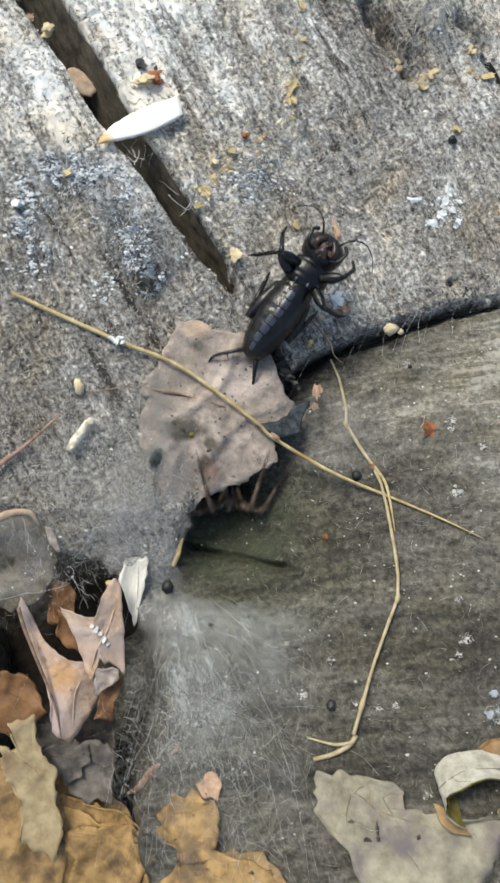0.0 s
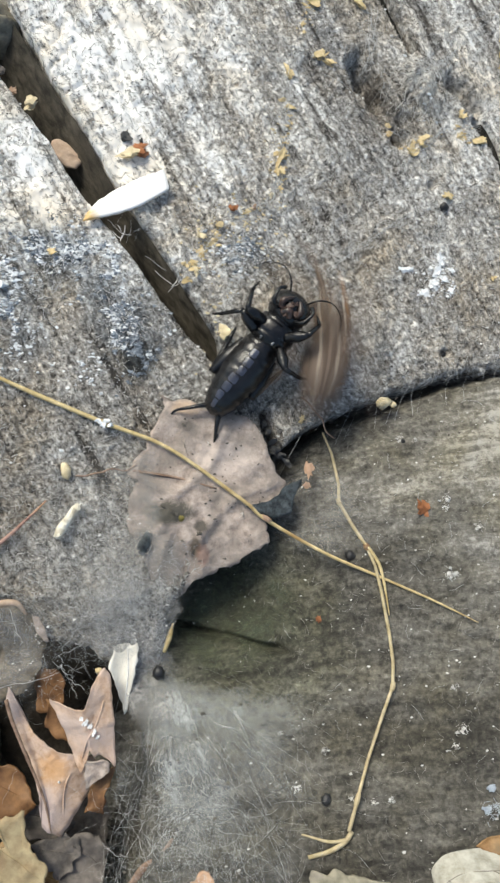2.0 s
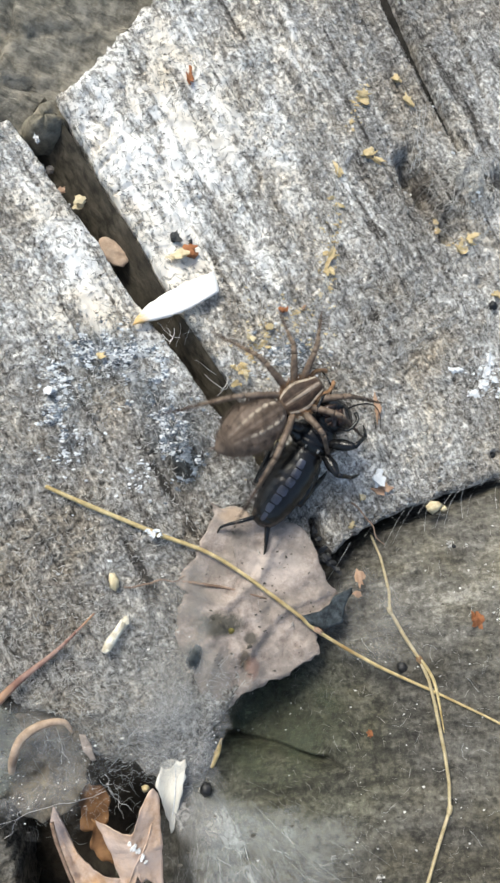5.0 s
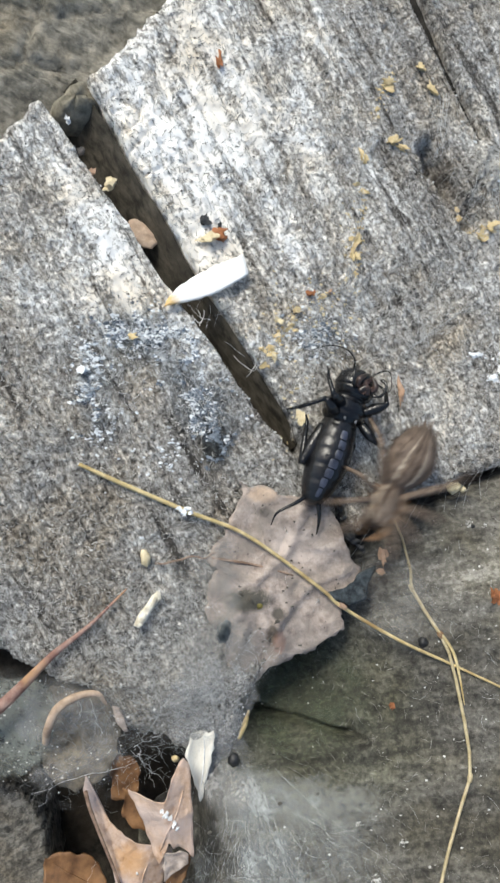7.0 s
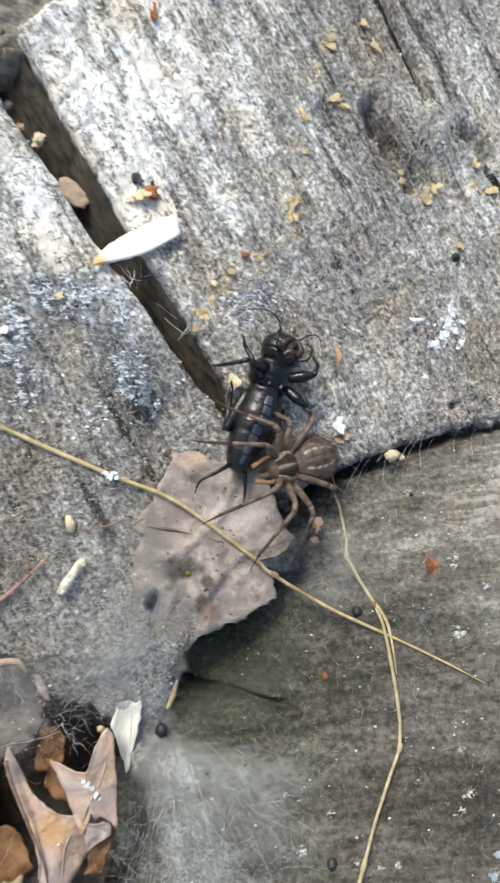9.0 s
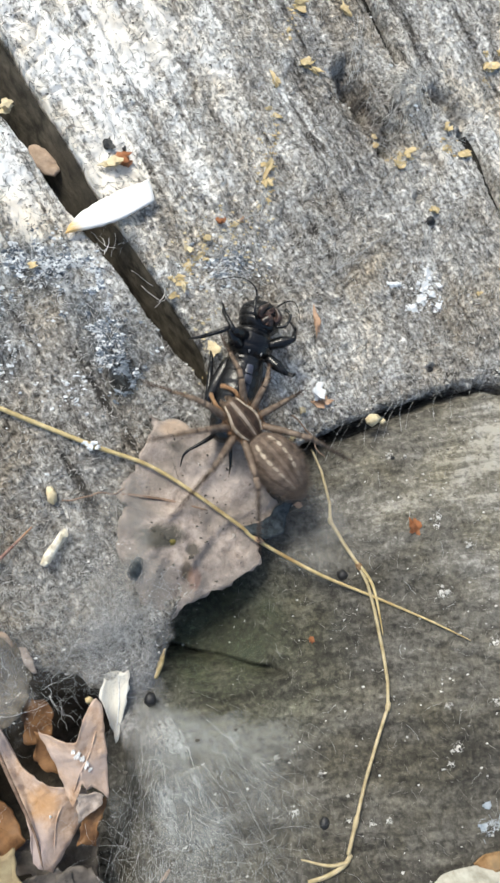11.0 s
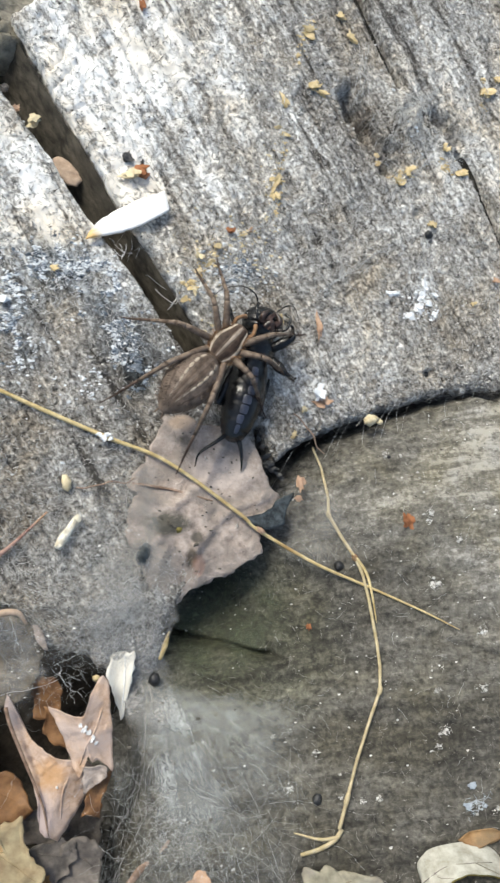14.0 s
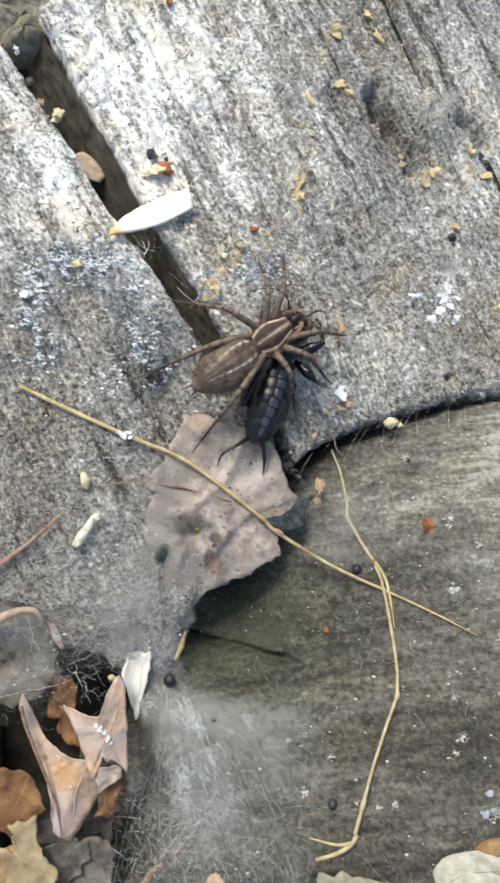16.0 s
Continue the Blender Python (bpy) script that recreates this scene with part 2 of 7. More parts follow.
M_CRACK_WOOD = surface("crack_shaded_wood", (0.022, 0.019, 0.014), (0.115, 0.1, 0.076), (0.036, 0.03, 0.022), 700, 0.5, GRAIN, 60, 0.7, 0.8)
M_SOIL = surface("soil", (0.008, 0.007, 0.006), (0.06, 0.05, 0.038), (0.03, 0.022, 0.015), 350, 1, 0, 50, 0.95, 1.0, 0.001)
M_FRAGMENT = surface("pinkish_dead_leaf", (0.22, 0.175, 0.15), (0.5, 0.42, 0.37), (0.25, 0.215, 0.19), 700, 1, 0, 210, 0.75, 0.9, 0.0005, (0.3, 0.62), (0.44, 0.64),
                     patch=[((0.035, 0.038, 0.028), (-13.0, -42.8, 1), (6.0, 3.0, 5), 1.0), ((0.03, 0.032, 0.026), (-16.6, -47.4, 1), (2.4, 3.4, 5), 1.0), ((0.06, 0.055, 0.045), (-8.4, -44.9, 1), (1.8, 1.6, 4), 1.0), ((0.09, 0.07, 0.05), (-9.2, -48.0, 1), (1.5, 3.0, 4), 1.0), ((0.1, 0.09, 0.08), (-10.4, -29.6, 1), (2.0, 1.4, 4), 0.9), ((0.22, 0.1, 0.07), (-8.0, -49.2, 1), (1.6, 3.0, 4), 0.55), ((0.6, 0.52, 0.48), (-5, -35, 1), (8, 5, 6), 0.5), ((0.24, 0.22, 0.2), (-15, -50, 1), (7, 7, 6), 0.75), ((0.55, 0.4, 0.28), (-11, -27, 1), (4, 2, 5), 0.7)])
M_CRACK_SHADE = surface("black_crack_shade", (0.006, 0.0055, 0.005), (0.03, 0.027, 0.023), None, 800)
M_SPOT = surface("leaf_mould", (0.045, 0.042, 0.035), (0.14, 0.125, 0.105), None, 900)
M_OAK = surface("dry_oak_leaf", (0.37, 0.22, 0.13), (0.62, 0.45, 0.34), (0.52, 0.41, 0.36), 800, 1, 0, 170, 0.55, 0.6, 0.0004, (0.28, 0.6), (0.4, 0.6),
                patch=[((0.26, 0.23, 0.24), (-35.4, -70.6, 0), (5, 6, 6), 1.0), ((0.45, 0.37, 0.36), (-30.6, -85.4, 0), (2.6, 6, 6), 0.9), ((0.46, 0.25, 0.1), (-29.5, -79.5, 0), (4, 4, 6), 0.8)])
M_OAK_DARK = surface("brown_oak_leaf", (0.1, 0.048, 0.022), (0.25, 0.13, 0.056), None, 420, 1, 0, 60, 0.55, 0.3)
M_LITTER = surface("tan_leaf", (0.18, 0.11, 0.045), (0.39, 0.27, 0.14), (0.14, 0.1, 0.06), 420, 1, 0, 120, 0.65, 0.6, 0.0005, (0.3, 0.64), (0.5, 0.68))
M_OCHRE = surface("ochre_leaf", (0.17, 0.1, 0.04), (0.42, 0.27, 0.115), (0.13, 0.085, 0.05), 520, 1, 0, 190, 0.6, 0.7, 0.0005, (0.28, 0.6), (0.5, 0.64))
M_LITTER_PALE = surface("pale_tan_leaf", (0.25, 0.18, 0.1), (0.46, 0.37, 0.22), (0.24, 0.16, 0.09), 420, 1, 0, 120, 0.65, 0.6, 0.0005, (0.3, 0.64), (0.52, 0.7))
M_LITTER_GREY = surface("grey_rotted_leaf", (0.075, 0.066, 0.06), (0.2, 0.175, 0.155), (0.11, 0.09, 0.078), 420, 1, 0, 60, 0.8, 0.5)
M_BEIGE = surface("bleached_leaf", (0.31, 0.29, 0.235), (0.57, 0.56, 0.5), (0.26, 0.23, 0.19), 480, 1, 0, 170, 0.6, 0.5, 0.0004, (0.32, 0.62), (0.55, 0.74))
M_PETAL = surface("white_paper_bract", (0.6, 0.57, 0.5), (0.84, 0.82, 0.76), (0.6, 0.5, 0.38), 500, 0.3, radians(80), 120, 0.5, 0.4)
# Greyer, darker copy of the leaf colour: the flat blade's shade is painted in.
M_BEIGE_SHADED = surface("shaded_bleached_leaf", (0.175, 0.16, 0.115), (0.38, 0.35, 0.27), (0.17, 0.145, 0.145), 420, 1, 0, 130, 0.65, 0.6, 0.0004, (0.3, 0.66), (0.46, 0.62))
M_OLIVE = surface("olive_leaf", (0.1, 0.085, 0.02), (0.24, 0.2, 0.06), None, 200, 1, 0, 70, 0.6, 0.3)
M_STRAW = surface("straw", (0.36, 0.26, 0.1), (0.7, 0.58, 0.33), (0.33, 0.22, 0.09), 500, 1, 0, 160, 0.5, 0.3, 0.0001, (0.3, 0.7))
M_STRAW_PALE = surface("pale_straw", (0.33, 0.26, 0.135), (0.62, 0.53, 0.35), (0.4, 0.32, 0.19), 600, 1, 0, 240, 0.38, 0.3, 0.0001, (0.3, 0.7))
M_CHIP = surface("fresh_wood_chip", (0.9, 0.88, 0.84), (0.96, 0.95, 0.93), None, 380, 0.3, 0.4, 60, 0.6, 0.1, 0.0002, patch=[((0.7, 0.42, 0.1), (-7.4, -0.8, 0), (4.2, 4, 4), 1.0)])
M_TEAL = surface("blackened_leaf", (0.012, 0.016, 0.019), (0.085, 0.1, 0.108), None, 900, 1, 0, 60, 0.6, 0.5)
M_YELLOW = surface("yellow_flake", (0.46, 0.35, 0.17), (0.76, 0.62, 0.38), (0.5, 0.36, 0.18), 700, 1, 0, 250, 0.7)
M_CREAM = surface("cream_crumb", (0.52, 0.42, 0.25), (0.82, 0.72, 0.5), None, 700)
M_ORANGE = surface("orange_bark_bit", (0.2, 0.075, 0.03), (0.42, 0.18, 0.085), None, 600)
M_RUST = surface("salmon_leaf_bit", (0.38, 0.235, 0.15), (0.6, 0.41, 0.29), None, 600)
M_WHITE = surface("white_fibre", (0.6, 0.6, 0.6), (0.92, 0.92, 0.92), None, 900, rough=0.5)
M_GRIT = surface("grey_wood_crumbs", (0.12, 0.112, 0.1), (0.48, 0.46, 0.43), None, 450, rough=0.85)
M_DUST = surface("pale_wood_dust", (0.36, 0.345, 0.32), (0.85, 0.84, 0.81), None, 450, rough=0.8)
M_LINT = surface("bluish_lint", (0.25, 0.29, 0.34), (0.6, 0.65, 0.7), None, 700, rough=0.8)
M_CHALK = surface("chalky_mould", (0.72, 0.74, 0.76), (0.93, 0.94, 0.95), None, 700, rough=0.8)
M_BLUE = surface("bluish_mould", (0.56, 0.59, 0.62), (0.9, 0.92, 0.94), None, 900, rough=0.6)
M_BLACK = surface("black_pellet", (0.006, 0.006, 0.007), (0.03, 0.03, 0.032), None, 900, rough=0.45, sheen=0.5)
M_ROOT = surface("brown_rootlet", (0.16, 0.1, 0.07), (0.34, 0.24, 0.18), None, 600)
M_STEM = surface("reddish_stem", (0.2, 0.1, 0.078), (0.4, 0.27, 0.225), (0.42, 0.25, 0.12), 500, 1, 0, 160)
M_ROT = surface("rotted_brown_leaf", (0.075, 0.062, 0.046), (0.26, 0.22, 0.165), (0.05, 0.042, 0.034), 650, 1, 0, 150, 0.8, 0.8, 0.0006)
M_CLOD = surface("olive_clod", (0.11, 0.1, 0.075), (0.32, 0.29, 0.225), (0.08, 0.072, 0.054), 500, 1, 0, 140, 0.85, 0.8, 0.0006)
M_SLATE = surface("slate_mould", (0.06, 0.072, 0.088), (0.27, 0.31, 0.36), None, 900, rough=0.8)
M_VEIN = surface("leaf_vein", (0.15, 0.12, 0.08), (0.3, 0.25, 0.17), None, 600)
M_BONE = surface("chewed_pale_wood", (0.5, 0.45, 0.34), (0.85, 0.81, 0.7), (0.35, 0.27, 0.16), 700, 1, 0, 300)
M_SILK = surface("silk", (0.45, 0.46, 0.46), (0.72, 0.73, 0.73), None, 900, rough=0.5, bump=0)
M_TANGLE = surface("dull_silk", (0.24, 0.24, 0.235), (0.5, 0.5, 0.49), None, 900, rough=0.6, bump=0)
M_HUSK = surface("seed_husk", (0.34, 0.24, 0.17), (0.6, 0.46, 0.35), (0.2, 0.13, 0.09), 420, 1, 0, 200, 0.7)
M_STUB = surface("brown_leaf_stub", (0.19, 0.1, 0.04), (0.4, 0.25, 0.12), (0.2, 0.14, 0.08), 420, 1, 0, 200, 0.6)
M_VEIL = film("silk_veil", (0.43, 0.45, 0.45), 0.72, 1900, 0.3, radians(-58), (0.08, 0.42))
M_SHADED_LINING = film("shaded_lining", (0.075, 0.09, 0.056), 0.8, 250, 0.5, 0.0)
M_PANEL = film("silk_panel", (0.2, 0.21, 0.185), 0.9, 1500, 0.8, radians(-20), (0.1, 0.3))
M_MAT = film("silk_mat", (0.4, 0.39, 0.38), 0.64, 2200, 0.7, radians(20))
M_GAUZE = film("silk_gauze", (0.42, 0.405, 0.38), 0.36, 2600, 0.5, radians(-20))
M_CHITIN = surface("black_chitin", (0.003, 0.003, 0.0035), (0.013, 0.013, 0.015), None, 500, 1, 0, 60, 0.24, 0.5, 0.0004, sheen=0.5)
M_CHITIN_BLUE = surface("bluish_chitin", (0.008, 0.01, 0.018), (0.085, 0.095, 0.14), None, 420, 1, 0, 60, 0.35, 0.5, 0.0002, sheen=0.6)
M_CHITIN_BROWN = surface("brown_chitin", (0.012, 0.008, 0.007), (0.075, 0.045, 0.036), None, 600, 1, 0, 60, 0.35, 0.4, 0.0002, sheen=0.6)
M_MOUTH = surface("reddish_mouth", (0.02, 0.012, 0.01), (0.14, 0.085, 0.07), None, 700, rough=0.4)
M_MEMBRANE = surface("pale_joint_skin", (0.05, 0.05, 0.055), (0.3, 0.3, 0.31), None, 900, rough=0.4)
M_HIDE = surface("spider_brown", (0.05, 0.034, 0.024), (0.15, 0.106, 0.078), None, 700, 1, 0, 60, 0.6, 0.4, 0.0002)
M_BELLY = surface("spider_taupe", (0.09, 0.066, 0.052), (0.235, 0.178, 0.142), (0.12, 0.09, 0.07), 700, 1, 0, 260, 0.7, 0.5, 0.0002)
M_DARKBAND = surface("spider_dark_band", (0.022, 0.013, 0.009), (0.075, 0.045, 0.03), None, 800, rough=0.6)
M_PALE = surface("spider_pale_stripe", (0.32, 0.26, 0.195), (0.56, 0.48, 0.385), None, 800, rough=0.7)
M_PALE_DIM = surface("spider_dull_stripe", (0.2, 0.16, 0.125), (0.4, 0.33, 0.27), None, 800, rough=0.7)
M_LEG = surface("spider_leg", (0.095, 0.066, 0.048), (0.25, 0.19, 0.145), (0.06, 0.04, 0.029), 700, 1, 0, 420, 0.55, 0.4, 0.0001)
M_LEG_FAR = surface("spider_leg_tip", (0.04, 0.026, 0.02), (0.11, 0.075, 0.058), None, 500, rough=0.6)
M_AMBER = surface("spider_amber_hair", (0.15, 0.08, 0.04), (0.38, 0.225, 0.125), None, 800)


# ---------------------------------------------------------------- building blocks
class Noise2:
    """Smooth value noise over the plan, in millimetres."""

    def __init__(self, seed):
        self.grid = np.random.RandomState(seed).rand(256, 256) * 2 - 1

    def __call__(self, x, y, size):
        u, v = np.asarray(x, float) / size, np.asarray(y, float) / size
        i, j = np.floor(u).astype(int), np.floor(v).astype(int)
        a, b = u - i, v - j
        a, b = a * a * (3 - 2 * a), b * b * (3 - 2 * b)
        g = lambda p, q: self.grid[p % 256, q % 256]
        return (g(i, j) * (1 - a) + g(i + 1, j) * a) * (1 - b) + (g(i, j + 1) * (1 - a) + g(i + 1, j + 1) * a) * b


wave = Noise2(3)


def step(lo, hi, x):
    s = np.clip((np.asarray(x, float) - lo) / (hi - lo), 0, 1)
    return s * s * (3 - 2 * s)


def line_distance(x, y, line):
    """Distance to a polyline and how far along it (0 to 1) the nearest point lies."""
    best, along = np.full(np.shape(x), 1e9), np.zeros(np.shape(x))
    for k, ((x0, y0), (x1, y1)) in enumerate(zip(line, line[1:])):
        dx, dy = x1 - x0, y1 - y0
        s = np.clip(((x - x0) * dx + (y - y0) * dy) / (dx * dx + dy * dy), 0, 1)
        d = np.hypot(x - x0 - s * dx, y - y0 - s * dy)
        near = d < best
        best, along = np.where(near, d, best), np.where(near, (k + s) / (len(line) - 1), along)
    return best, along


def outside(x, y, ring):
    """Signed distance to a closed outline: positive outside."""
    d, _ = line_distance(x, y, ring + ring[:1])
    inside = np.zeros(np.shape(x), bool)
    for (x0, y0), (x1, y1) in zip(ring, ring[1:] + ring[:1]):
        if y0 != y1:
            inside ^= ((y0 > y) != (y1 > y)) & (x < (x1 - x0) * (y - y0) / (y1 - y0) + x0)
    return np.where(inside, -d, d)


def smooth_line(points, n):
    """n points of a Catmull-Rom curve through the given ones."""
    p = np.array([2 * np.array(points[0], float) - points[1], *points, 2 * np.array(points[-1], float) - points[-2]], float)
    out = []
    for s in np.linspace(0, len(points) - 1 - 1e-9, n):
        k, u = int(s), s - int(s)
        a, b, c, d = p[k : k + 4]
        out.append(0.5 * (2 * b + (c - a) * u + (2 * a - 5 * b + 4 * c - d) * u * u + (3 * b - a - 3 * c + d) * u**3))
    return np.array(out)


def mesh_object(name, verts, faces, material, parent=None, label="", smooth=True):
    """One mesh object out of vertices in millimetres."""
    me = bpy.data.meshes.new(name)
    me.from_pydata([(float(x) * MM, float(y) * MM, float(z) * MM) for x, y, z in verts], [], [tuple(int(i) for i in f) for f in faces])
    for m in material if isinstance(material, (list, tuple)) else [material]:
        me.materials.append(m)
    me.polygons.foreach_set("use_smooth", [smooth] * len(me.polygons))
    me.update()
    ob = new(name, me)
    if parent:
        ob.parent = parent
    return tagged(ob, label)


def part(name, geometry, material, parent, label="", smooth=True):
    return mesh_object(name, *geometry, material, parent, label, smooth)


def join(*shapes):
    verts, faces = [], []
    for v, f in shapes:
        faces += [tuple(i + len(verts) for i in face) for face in f]
        verts += [tuple(p) for p in v]
    return verts, faces


def tube(points, radii, sides=8, n=0, flat=1.0):
    """A tapered tube along a smooth line, closed at both ends. flat: height over width."""
    line = smooth_line(points, n or 4 * len(points)) if len(points) > 2 or n else np.array(points, float)
    rad = np.interp(np.linspace(0, 1, len(line)), np.linspace(0, 1, len(radii)), radii)
    verts, faces = [], []
    ways = np.gradient(line, axis=0)
    for p, w, r in zip(line, ways, rad):
        w = w / (np.linalg.norm(w) + 1e-9)
        side = np.cross(w, (0, 0, 1.0))
        side = side / np.linalg.norm(side) if np.linalg.norm(side) > 1e-3 else np.array((1.0, 0, 0))
        up = np.cross(side, w)
        for k in range(sides):
            a = 2 * math.pi * k / sides
            verts.append(p + r * (math.cos(a) * side + flat * math.sin(a) * up))
    for i in range(len(line) - 1):
        for k in range(sides):
            a, b = i * sides + k, i * sides + (k + 1) % sides
            faces.append((a, b, b + sides, a + sides))
    faces += [tuple(range(sides))[::-1], tuple(range((len(line) - 1) * sides, len(line) * sides))]
    return verts, faces


BODIES = {}


def loft_at(rings, x, a, off=0.0):
    """A point of a lofted body: at x along it, at the angle a round it (0: its left side, 90 degrees: its top)."""
    r = BODIES.setdefault(tuple(map(tuple, rings)), None)
    if r is None:
        r = BODIES[tuple(map(tuple, rings))] = smooth_line(rings, len(rings) * 6)
    cy, cz, ry, rz = (np.interp(x, r[:, 0], r[:, k]) for k in (1, 2, 3, 4))
    return x, cy + (ry + off) * math.cos(a), cz + (rz + off) * math.sin(a)


def loft(rings, n=24, fine=4, ridges=0.0, folds=0):
    """A closed body along x out of rings of (x, y, z, half width, half height); folds: how many segments crease it."""
    r = smooth_line(rings, len(rings) * fine)
    verts, faces = [], []
    for i, (x, cy, cz, ry, rz) in enumerate(r):
        k = 1 - ridges * max(0.0, math.cos(2 * math.pi * folds * i / len(r))) ** 6 if folds else 1
        ry, rz = max(ry, 0.02) * k, max(rz, 0.02) * k
        for j in range(n):
            a = 2 * math.pi * j / n
            verts.append((x, cy + ry * math.cos(a), cz + rz * math.sin(a)))
    for i in range(len(r) - 1):
        for j in range(n):
            a, b = i * n + j, i * n + (j + 1) % n
            faces.append((a, b, b + n, a + n))
    faces += [tuple(range(n))[::-1], tuple(range((len(r) - 1) * n, len(r) * n))]
    return verts, faces


def band(rings, xs, angles, width, off=0.06):
    """A thin proud stripe on a lofted body: from x to x, at angles that change along it, of a width in degrees."""
    verts, faces = [], []
    for x, a, w in zip(xs, angles, width):
        for k, h in ((-1, -0.03), (-0.5, off), (0, off * 1.2), (0.5, off), (1, -0.03)):
            verts.append(loft_at(rings, x, radians(a + k * w / 2), h))
    for i in range(len(xs) - 1):
        for k in range(4):
            a = i * 5 + k
            faces.append((a, a + 1, a + 6, a + 5))
    return verts, faces


def sheet(ring, height, thick=0.25, n=72, rings=9, ragged=0.3, seed=1, sharp=False, curl=0.0):
    """A thin solid leaf inside an outline, at a height that follows the place; ragged: how uneven its edge is."""
    rnd = Noise2(seed)
    edge = smooth_line(ring + ring[:1], n + 1)[:-1]
    if sharp:
        loop = np.array(ring + ring[:1], float)
        far = np.concatenate([[0], np.cumsum(np.hypot(*np.diff(loop, axis=0).T))])
        at = np.linspace(0, far[-1], n, endpoint=False)
        edge = 0.75 * np.stack([np.interp(at, far, loop[:, 0]), np.interp(at, far, loop[:, 1])], -1)
        edge = edge + 0.25 / 0.75 * (np.roll(edge, 1, 0) + np.roll(edge, -1, 0)) / 2
    mid = edge.mean(0)
    verts, faces = [], []
    for up in (1, 0):
        for k in range(rings + 1):
            s = k / rings
            for i, (x, y) in enumerate(edge):
                px, py = mid[0] + s * (x - mid[0]), mid[1] + s * (y - mid[1])
                if k == rings:
                    px, py = px + ragged * float(rnd(x, y, 0.9)), py + ragged * float(rnd(y + 40, x, 0.9))
                verts.append((px, py, float(height(px, py)) + curl * s**4 * (0.6 + 0.8 * float(rnd(x + 11, y, 3.0))) - (0 if up else thick)))
    m = (rings + 1) * n
    for k in range(rings):
        for i in range(n):
            a, b = k * n + i, k * n + (i + 1) % n
            faces.append((a, a + n, b + n, b))
            faces.append((m + a, m + b, m + b + n, m + a + n))
    for i in range(n):
        a, b = rings * n + i, rings * n + (i + 1) % n
        faces.append((a, m + a, m + b, b))
    return verts, faces


def crumb(size, seed, tall=0.6, n=7):
    """A small rough lump, flat below."""
    rnd = np.random.RandomState(seed)
    verts, faces = [], []
    for k, (z, s) in enumerate(((0, 0.8), (0.25, 1.0), (0.65, 0.85), (1.0, 0.45))):
        for i in range(n):
            a = 2 * math.pi * i / n
            r = s * (0.75 + 0.5 * rnd.rand())
            verts.append((size[0] * r * math.cos(a), size[1] * r * math.sin(a), size[2] * z))
    for k in range(3):
        for i in range(n):
            a, b = k * n + i, k * n + (i + 1) % n
            faces.append((a, b, b + n, a + n))
    faces += [tuple(range(n))[::-1], tuple(range(3 * n, 4 * n))]
    return verts, faces


def flake(size, seed, pieces=2):
    """A few thin torn slivers lying over one another."""
    rnd, shapes = np.random.RandomState(seed), []
    for p in range(pieces):
        n, a0 = 11, rnd.uniform(0, 6.28)
        ox, oy, sx, sy = (rnd.uniform(-0.45, 0.45) * size[0] * (p > 0), rnd.uniform(-0.45, 0.45) * size[1] * (p > 0), size[0] * rnd.uniform(0.5, 1.0), size[1] * rnd.uniform(0.5, 1.0))
        edge = [(ox + sx * r * math.cos(a), oy + sy * r * math.sin(a)) for a, r in ((a0 + 2 * math.pi * k / n, rnd.uniform(0.35, 1.1)) for k in range(n))]
        tilt, bow = rnd.uniform(-0.35, 0.35, 2), rnd.uniform(-0.2, 0.5)
        up = lambda x, y: size[2] * (0.5 + 0.6 * p) + tilt[0] * (x - ox) + tilt[1] * (y - oy) + bow * ((x - ox) ** 2) / max(sx, 0.3)
        verts = [(ox, oy, up(ox, oy) + 0.05)] + [(x, y, up(x, y)) for x, y in edge] + [(x, y, up(x, y) - 0.16) for x, y in edge]
        faces = [(0, 1 + k, 1 + (k + 1) % n) for k in range(n)] + [(1 + k, 1 + n + k, 1 + n + (k + 1) % n, 1 + (k + 1) % n) for k in range(n)] + [tuple(range(2 * n, n, -1))]
        shapes.append((verts, faces))
    return join(*shapes)


def grid(xs, ys, z, lowest):
    """A height field's faces, leaving out what lies below the lowest height."""
    nx, ny = len(xs), len(ys)
    keep = (np.maximum.reduce([z[:-1, :-1], z[1:, :-1], z[:-1, 1:], z[1:, 1:]]) > lowest)
    i, j = np.nonzero(keep)
    a = i * ny + j
    used = np.zeros(nx * ny, bool)
    quads = np.stack([a, a + ny, a + ny + 1, a + 1], -1)
    used[quads.ravel()] = True
    order = np.cumsum(used) - 1
    X, Y = np.meshgrid(xs, ys, indexing="ij")
    verts = np.stack([X.ravel(), Y.ravel(), z.ravel()], -1)[used]
    return verts.tolist(), order[quads].tolist()


def spaced(lo, hi, pitch, far_lo, far_hi):
    """Even steps inside, growing steps outside."""
    mid = list(np.arange(lo, hi + pitch / 2, pitch))
    for sign, end, far in ((-1, lo, far_lo), (1, hi, far_hi)):
        d, at, more = pitch, end, []
        while sign * (far - at) > 0:
            d = min(d * 1.5, 12.0)
            at = at + sign * d
            more.append(at)
        mid = more[::-1] + mid if sign < 0 else mid + more
    return np.array(mid)


# ---------------------------------------------------------------- the ground and the timbers
FLOOR = -24.0
gx = spaced(-80, 80, 2.5, -400, 400)
gx = np.concatenate([[-40000, -8000, -1500], gx, [1500, 8000, 40000]])
GX, GY = np.meshgrid(gx, gx, indexing="ij")
gz = FLOOR + (1.2 * wave(GX, GY, 7) + 0.8 * wave(GX + 9, GY, 3)) * (np.hypot(GX, GY) < 300)
tagged(mesh_object("ground", *grid(gx, gx, gz, -1e6), M_SOIL), "dark damp soil under the timbers", "ground", kind="structure")

